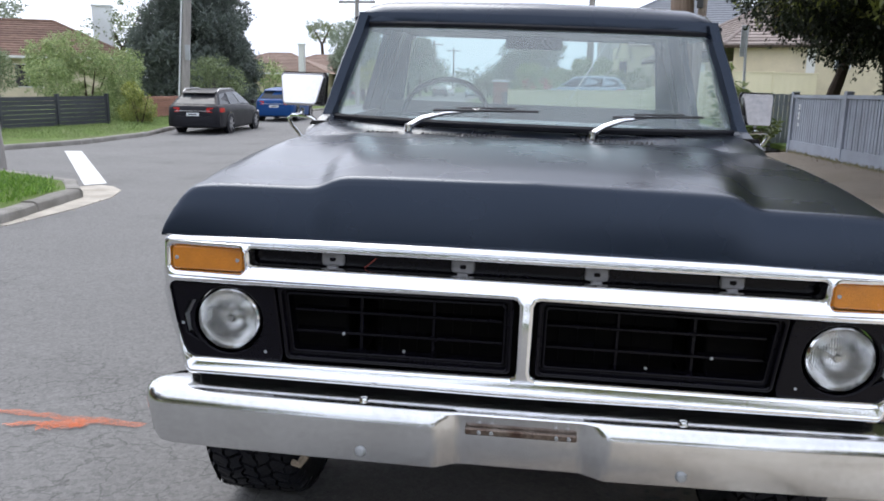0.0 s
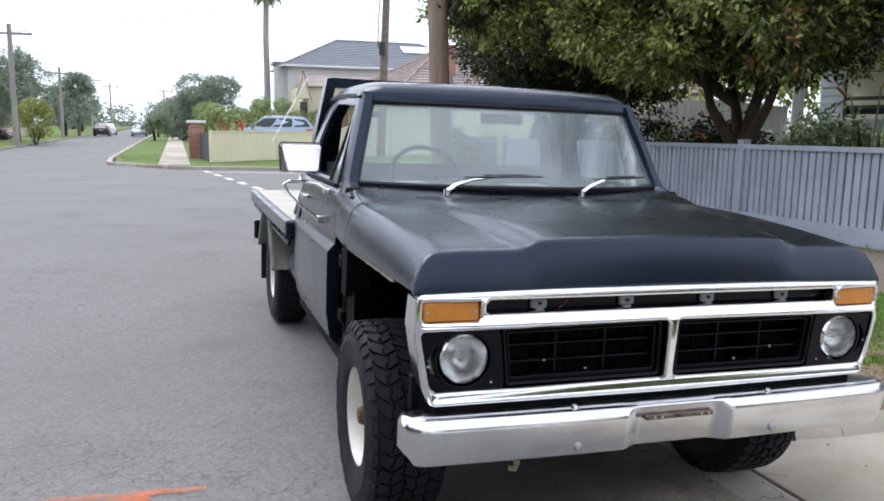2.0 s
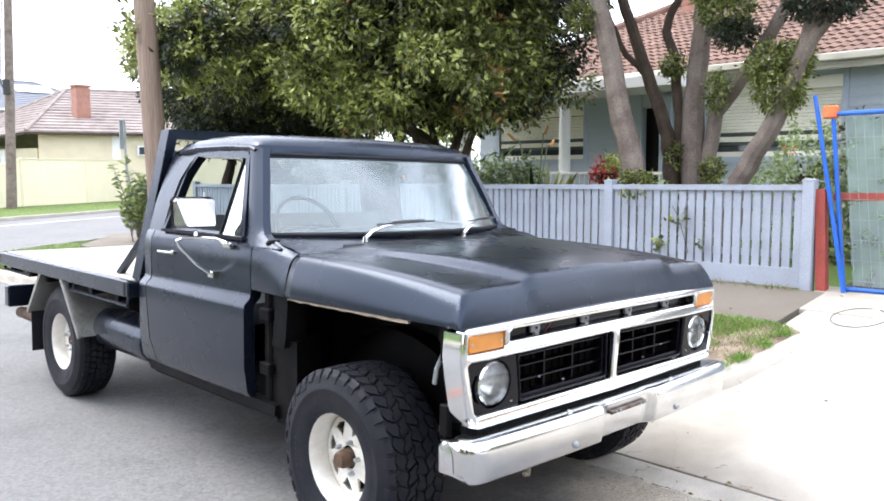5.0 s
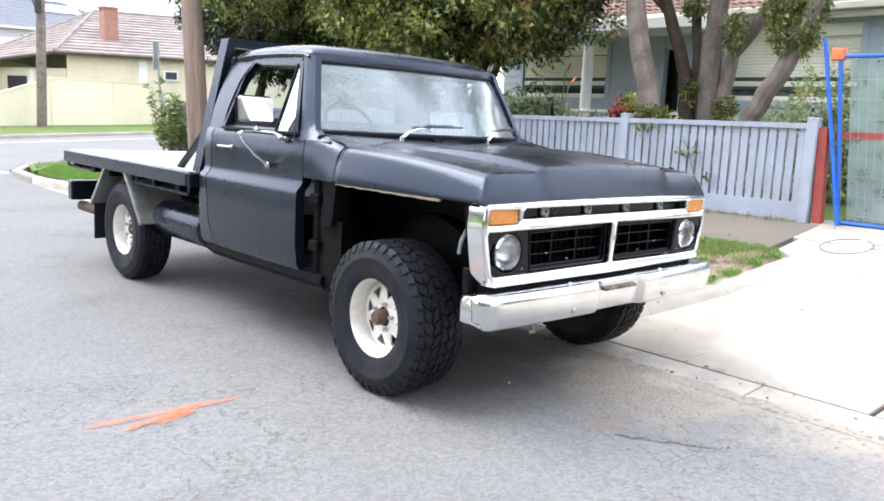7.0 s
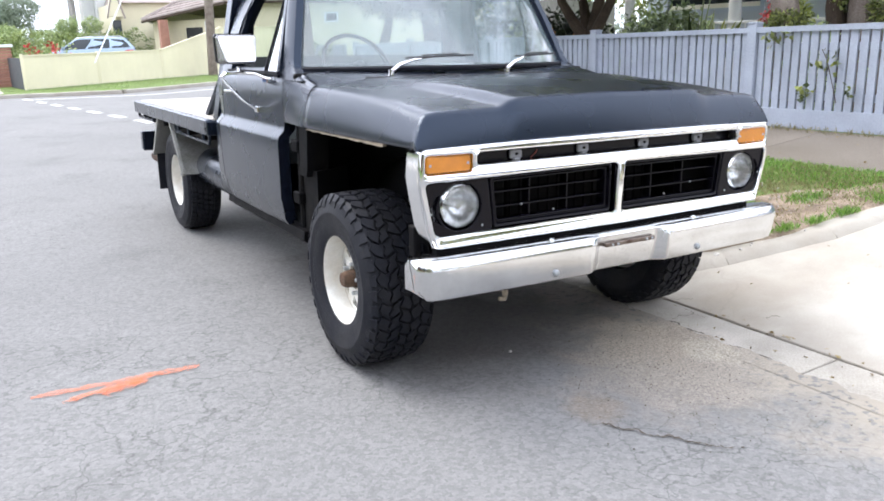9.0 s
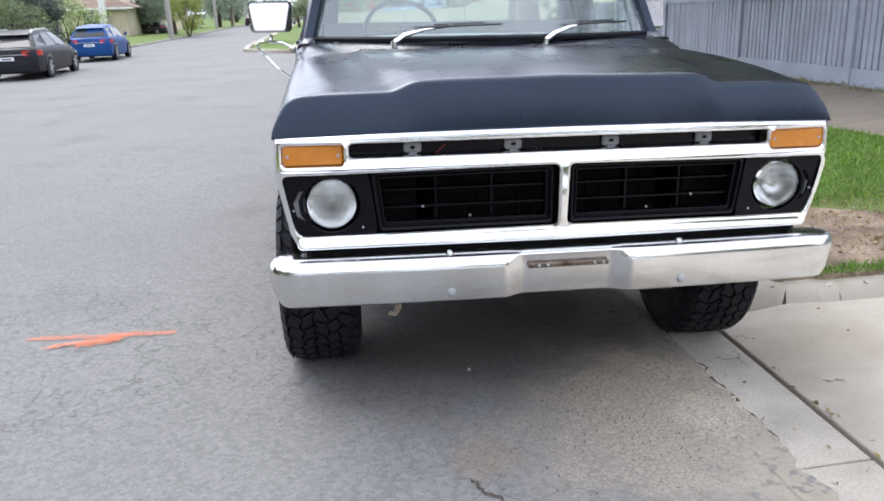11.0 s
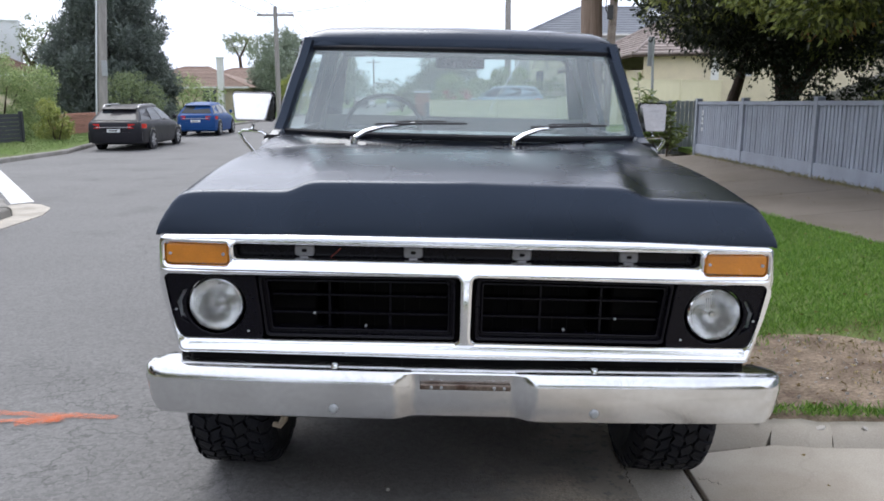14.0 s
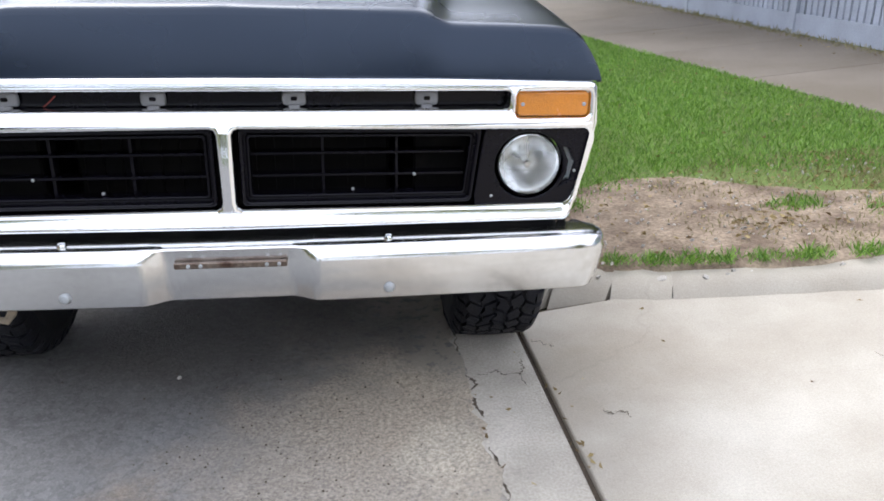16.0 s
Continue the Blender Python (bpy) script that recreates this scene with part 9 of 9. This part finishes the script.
    for s in (-1, 1):
        part("tail_light", loft([[(s * x * w, y0 + yy + dy, z) for z, dy in ((belt - 0.24, 0.0), (belt - 0.1, 0.015), (belt - 0.11, 0.2), (belt - 0.24, 0.2))] for x, yy in ((0.5, -0.012), (0.72, 0.0), (0.86, 0.03), (0.955, 0.15), (0.985, 0.3))]), "tail_red", root, "red tail light")
        part("mirror", box(min(s * w * 0.98, s * w * 1.12), max(s * w * 0.98, s * w * 1.12), screen - 0.35, screen - 0.22, belt - 0.02, belt + 0.12, 0.03), paint, root, "door mirror")
        part("head_light", box(min(s * w * 0.5, s * w * 0.82), max(s * w * 0.5, s * w * 0.82), y1 - 0.25, y1 - 0.06, belt - 0.42, belt - 0.3, 0.02), "plate", root)
        if rails:
            part("roof_rail", tube([(s * tl_ * 0.95, roof0 + 0.08, H - 0.1), (s * tl_ * 0.95, roof0 + 0.28, H - 0.01), (s * tl_ * 0.95, roof1 - 0.5, H + 0.005), (s * tl_ * 0.95, roof1 - 0.1, H - 0.06)], 0.02, 6), "alloy", root, "silver roof rail")
        for y in (0, wb):
            wr = 0.335
            ty = part("tyre", lathe([(0.22, -0.1), (0.3, -0.105), (wr, -0.08), (wr, 0.08), (0.3, 0.105), (0.22, 0.1)], 28, "x", (s * (w - 0.085), y, wr)), "rubber", root, "black tyre")
            rim = part("rim", lathe([(0.235, s * 0.1), (0.24, s * 0.08), (0.21, s * 0.04), (0.0, s * 0.02)], 24, "x", (s * (w - 0.085), y, wr)), "car_black", ty, "dark wheel well")
            for j in range(7):
                a = 2 * math.pi * j / 7
                part("spoke", bar((s * (w - 0.005), y + 0.03 * math.cos(a), wr + 0.03 * math.sin(a)), (s * (w + 0.008), y + 0.23 * math.cos(a), wr + 0.23 * math.sin(a)), 0.055, 0.02, None, (1, 0, 0)), "alloy", ty)
            part("wheel_arch", lathe([(0.0, s * 0.01), (0.38, s * 0.012), (0.38, -s * 0.02), (0, -s * 0.02)], 28, "x", (s * (w - 0.012), y, wr + 0.02)), "car_black", root, "dark wheel arch")
    part("rear_bumper", loft([[(x, y0 - 0.03 + 0.16 * (x / w) ** 4, 0.27), (x, y0 - 0.06 + 0.16 * (x / w) ** 4, 0.42), (x, y0 - 0.04 + 0.16 * (x / w) ** 4, 0.6), (x, y0 + 0.14, 0.6), (x, y0 + 0.14, 0.27)] for x in (-w * 0.95, -w * 0.8, -w * 0.5, 0, w * 0.5, w * 0.8, w * 0.95)]), paint, root)
    part("number_plate", box(-0.2, 0.2, y0 - 0.05, y0 - 0.03, belt - 0.36, belt - 0.26, 0.003), "plate", root, "pale number plate")
    part("plate_bar", box(-0.13, 0.13, y0 - 0.056, y0 - 0.05, belt - 0.325, belt - 0.295), "car_black", root)
    part("bright_strip", box(-w * 0.62, w * 0.62, y0 - 0.015, y0 + 0.03, belt - 0.215, belt - 0.195, 0.004), "alloy", root)
    if spoiler or rails:
        part("spoiler", loft([[(x, roof0 - 0.13, H - 0.135), (x, roof0 + 0.1, H - 0.075), (x, roof0 + 0.1, H - 0.12), (x, roof0 - 0.12, H - 0.155)] for x in (-tl_ * 0.92, tl_ * 0.92)]), paint, root, "rear roof spoiler")
    return root


car("station_wagon", "dark grey station wagon parked beside the verge", pose(-8.6, 19.2, -0.01, 0, 0, 2) @ Matrix.Scale(0.83, 4), "car_grey", 4.8, 1.76, 1.45, 2.75, 1.05, 0.96, -0.42, 1.5, 2.55, -0.93, True)
car("hatchback", "bright blue hatchback parked behind another car", pose(-8.75, 26.45, -0.01, 0, 0, 2.5) @ Matrix.Scale(0.84, 4), "car_blue", 4.2, 1.68, 1.44, 2.52, 0.8, 0.96, -0.3, 1.45, 2.25, -0.68, False, True)
car("hatchback", "dark sedan parked further along the verge", pose(-13.5, 61.5, 0, 0, 0, 78) @ Matrix.Scale(0.7, 4), "car_black", 4.4, 1.75, 1.44, 2.6, 0.9, 0.98, 0.1, 1.4, 2.3, -0.6)
car("sport_wagon", "silver-blue wagon parked behind the cream fence", pose(4.4, 40.2, 0.25, 0, 0, 82), "car_silver", 4.7, 1.85, 1.68, 2.7, 1.0, 1.12, -0.6, 1.6, 2.5, -0.95, True)
car("sedan", "black car parked along the far street", pose(-8.7, 84, 0, 0, 0, 1) @ Matrix.Scale(0.82, 4), "car_black", 4.5, 1.8, 1.6, 2.6, 0.9, 1.05, -0.2, 1.5, 2.3, -0.8)
car("sedan", "white car parked along the far street", pose(-8.6, 92, 0, 0, 0, 1) @ Matrix.Scale(0.82, 4), "car_white", 4.5, 1.8, 1.5, 2.6, 0.9, 1.0, -0.2, 1.5, 2.3, -0.8)
car("sedan", "white four-wheel drive facing down the far street", pose(-5.2, 96, 0, 0, 0, 180) @ Matrix.Scale(0.84, 4), "car_white", 4.6, 1.85, 1.75, 2.7, 0.9, 1.1, -0.4, 1.6, 2.4, -0.85)
car("sedan", "silver car parked along the far street", pose(-5.2, 86, 0, 0, 0, 181) @ Matrix.Scale(0.82, 4), "car_silver", 4.5, 1.8, 1.5, 2.6, 0.9, 1.0, -0.2, 1.5, 2.3, -0.8)

# beside and behind the camera: unseen houses and trees added to darken reflections
hip_house("tiled_house", "unseen brick house with tiled roof added to darken door reflections", pose(-16, -9, 0.1, 0, 0, 90), 14, 9, 3.0, 2.3, "pink_brick", "tile", [(3, 4.4, 0.9, 2.1), (8, 9.4, 0.9, 2.1)])
for bx, by, bh, br in ((-11.5, -5.5, 6.0, 2.7), (-11.8, 0.3, 5.2, 2.4), (-11.0, -11.5, 6.5, 2.8)):
    far_tree("unseen leafy tree added across the road to darken reflections", bx, by, bh, br, "leaf_dark", 2600, 0.3)
hip_house("tiled_house", "unseen cream house with tiled roof added across the street for reflections", pose(-22, -22, 0.1, 0, 0, 0), 13, 9, 2.8, 2.2, "cream_wall", "tile", [(3, 4.4, 0.9, 2.1), (8, 9.4, 0.9, 2.1)])
hip_house("tiled_house", "unseen cream house with tiled roof added down the street for reflections", pose(10, -24, 0.3, 0, 0, 0), 14, 9, 2.8, 2.2, "cream_wall", "tile", [(3, 4.4, 0.9, 2.1), (8, 9.4, 0.9, 2.1)])
for bx, by, bh, br in ((-9, -18, 7.5, 3.4), (-3.5, -30, 8.5, 4.5), (4.5, -19, 7.5, 3.4), (9.5, -13, 6.0, 2.6)):
    far_tree("unseen leafy tree added down the road for reflections", bx, by, bh, br, "leaf", 2600, 0.34)
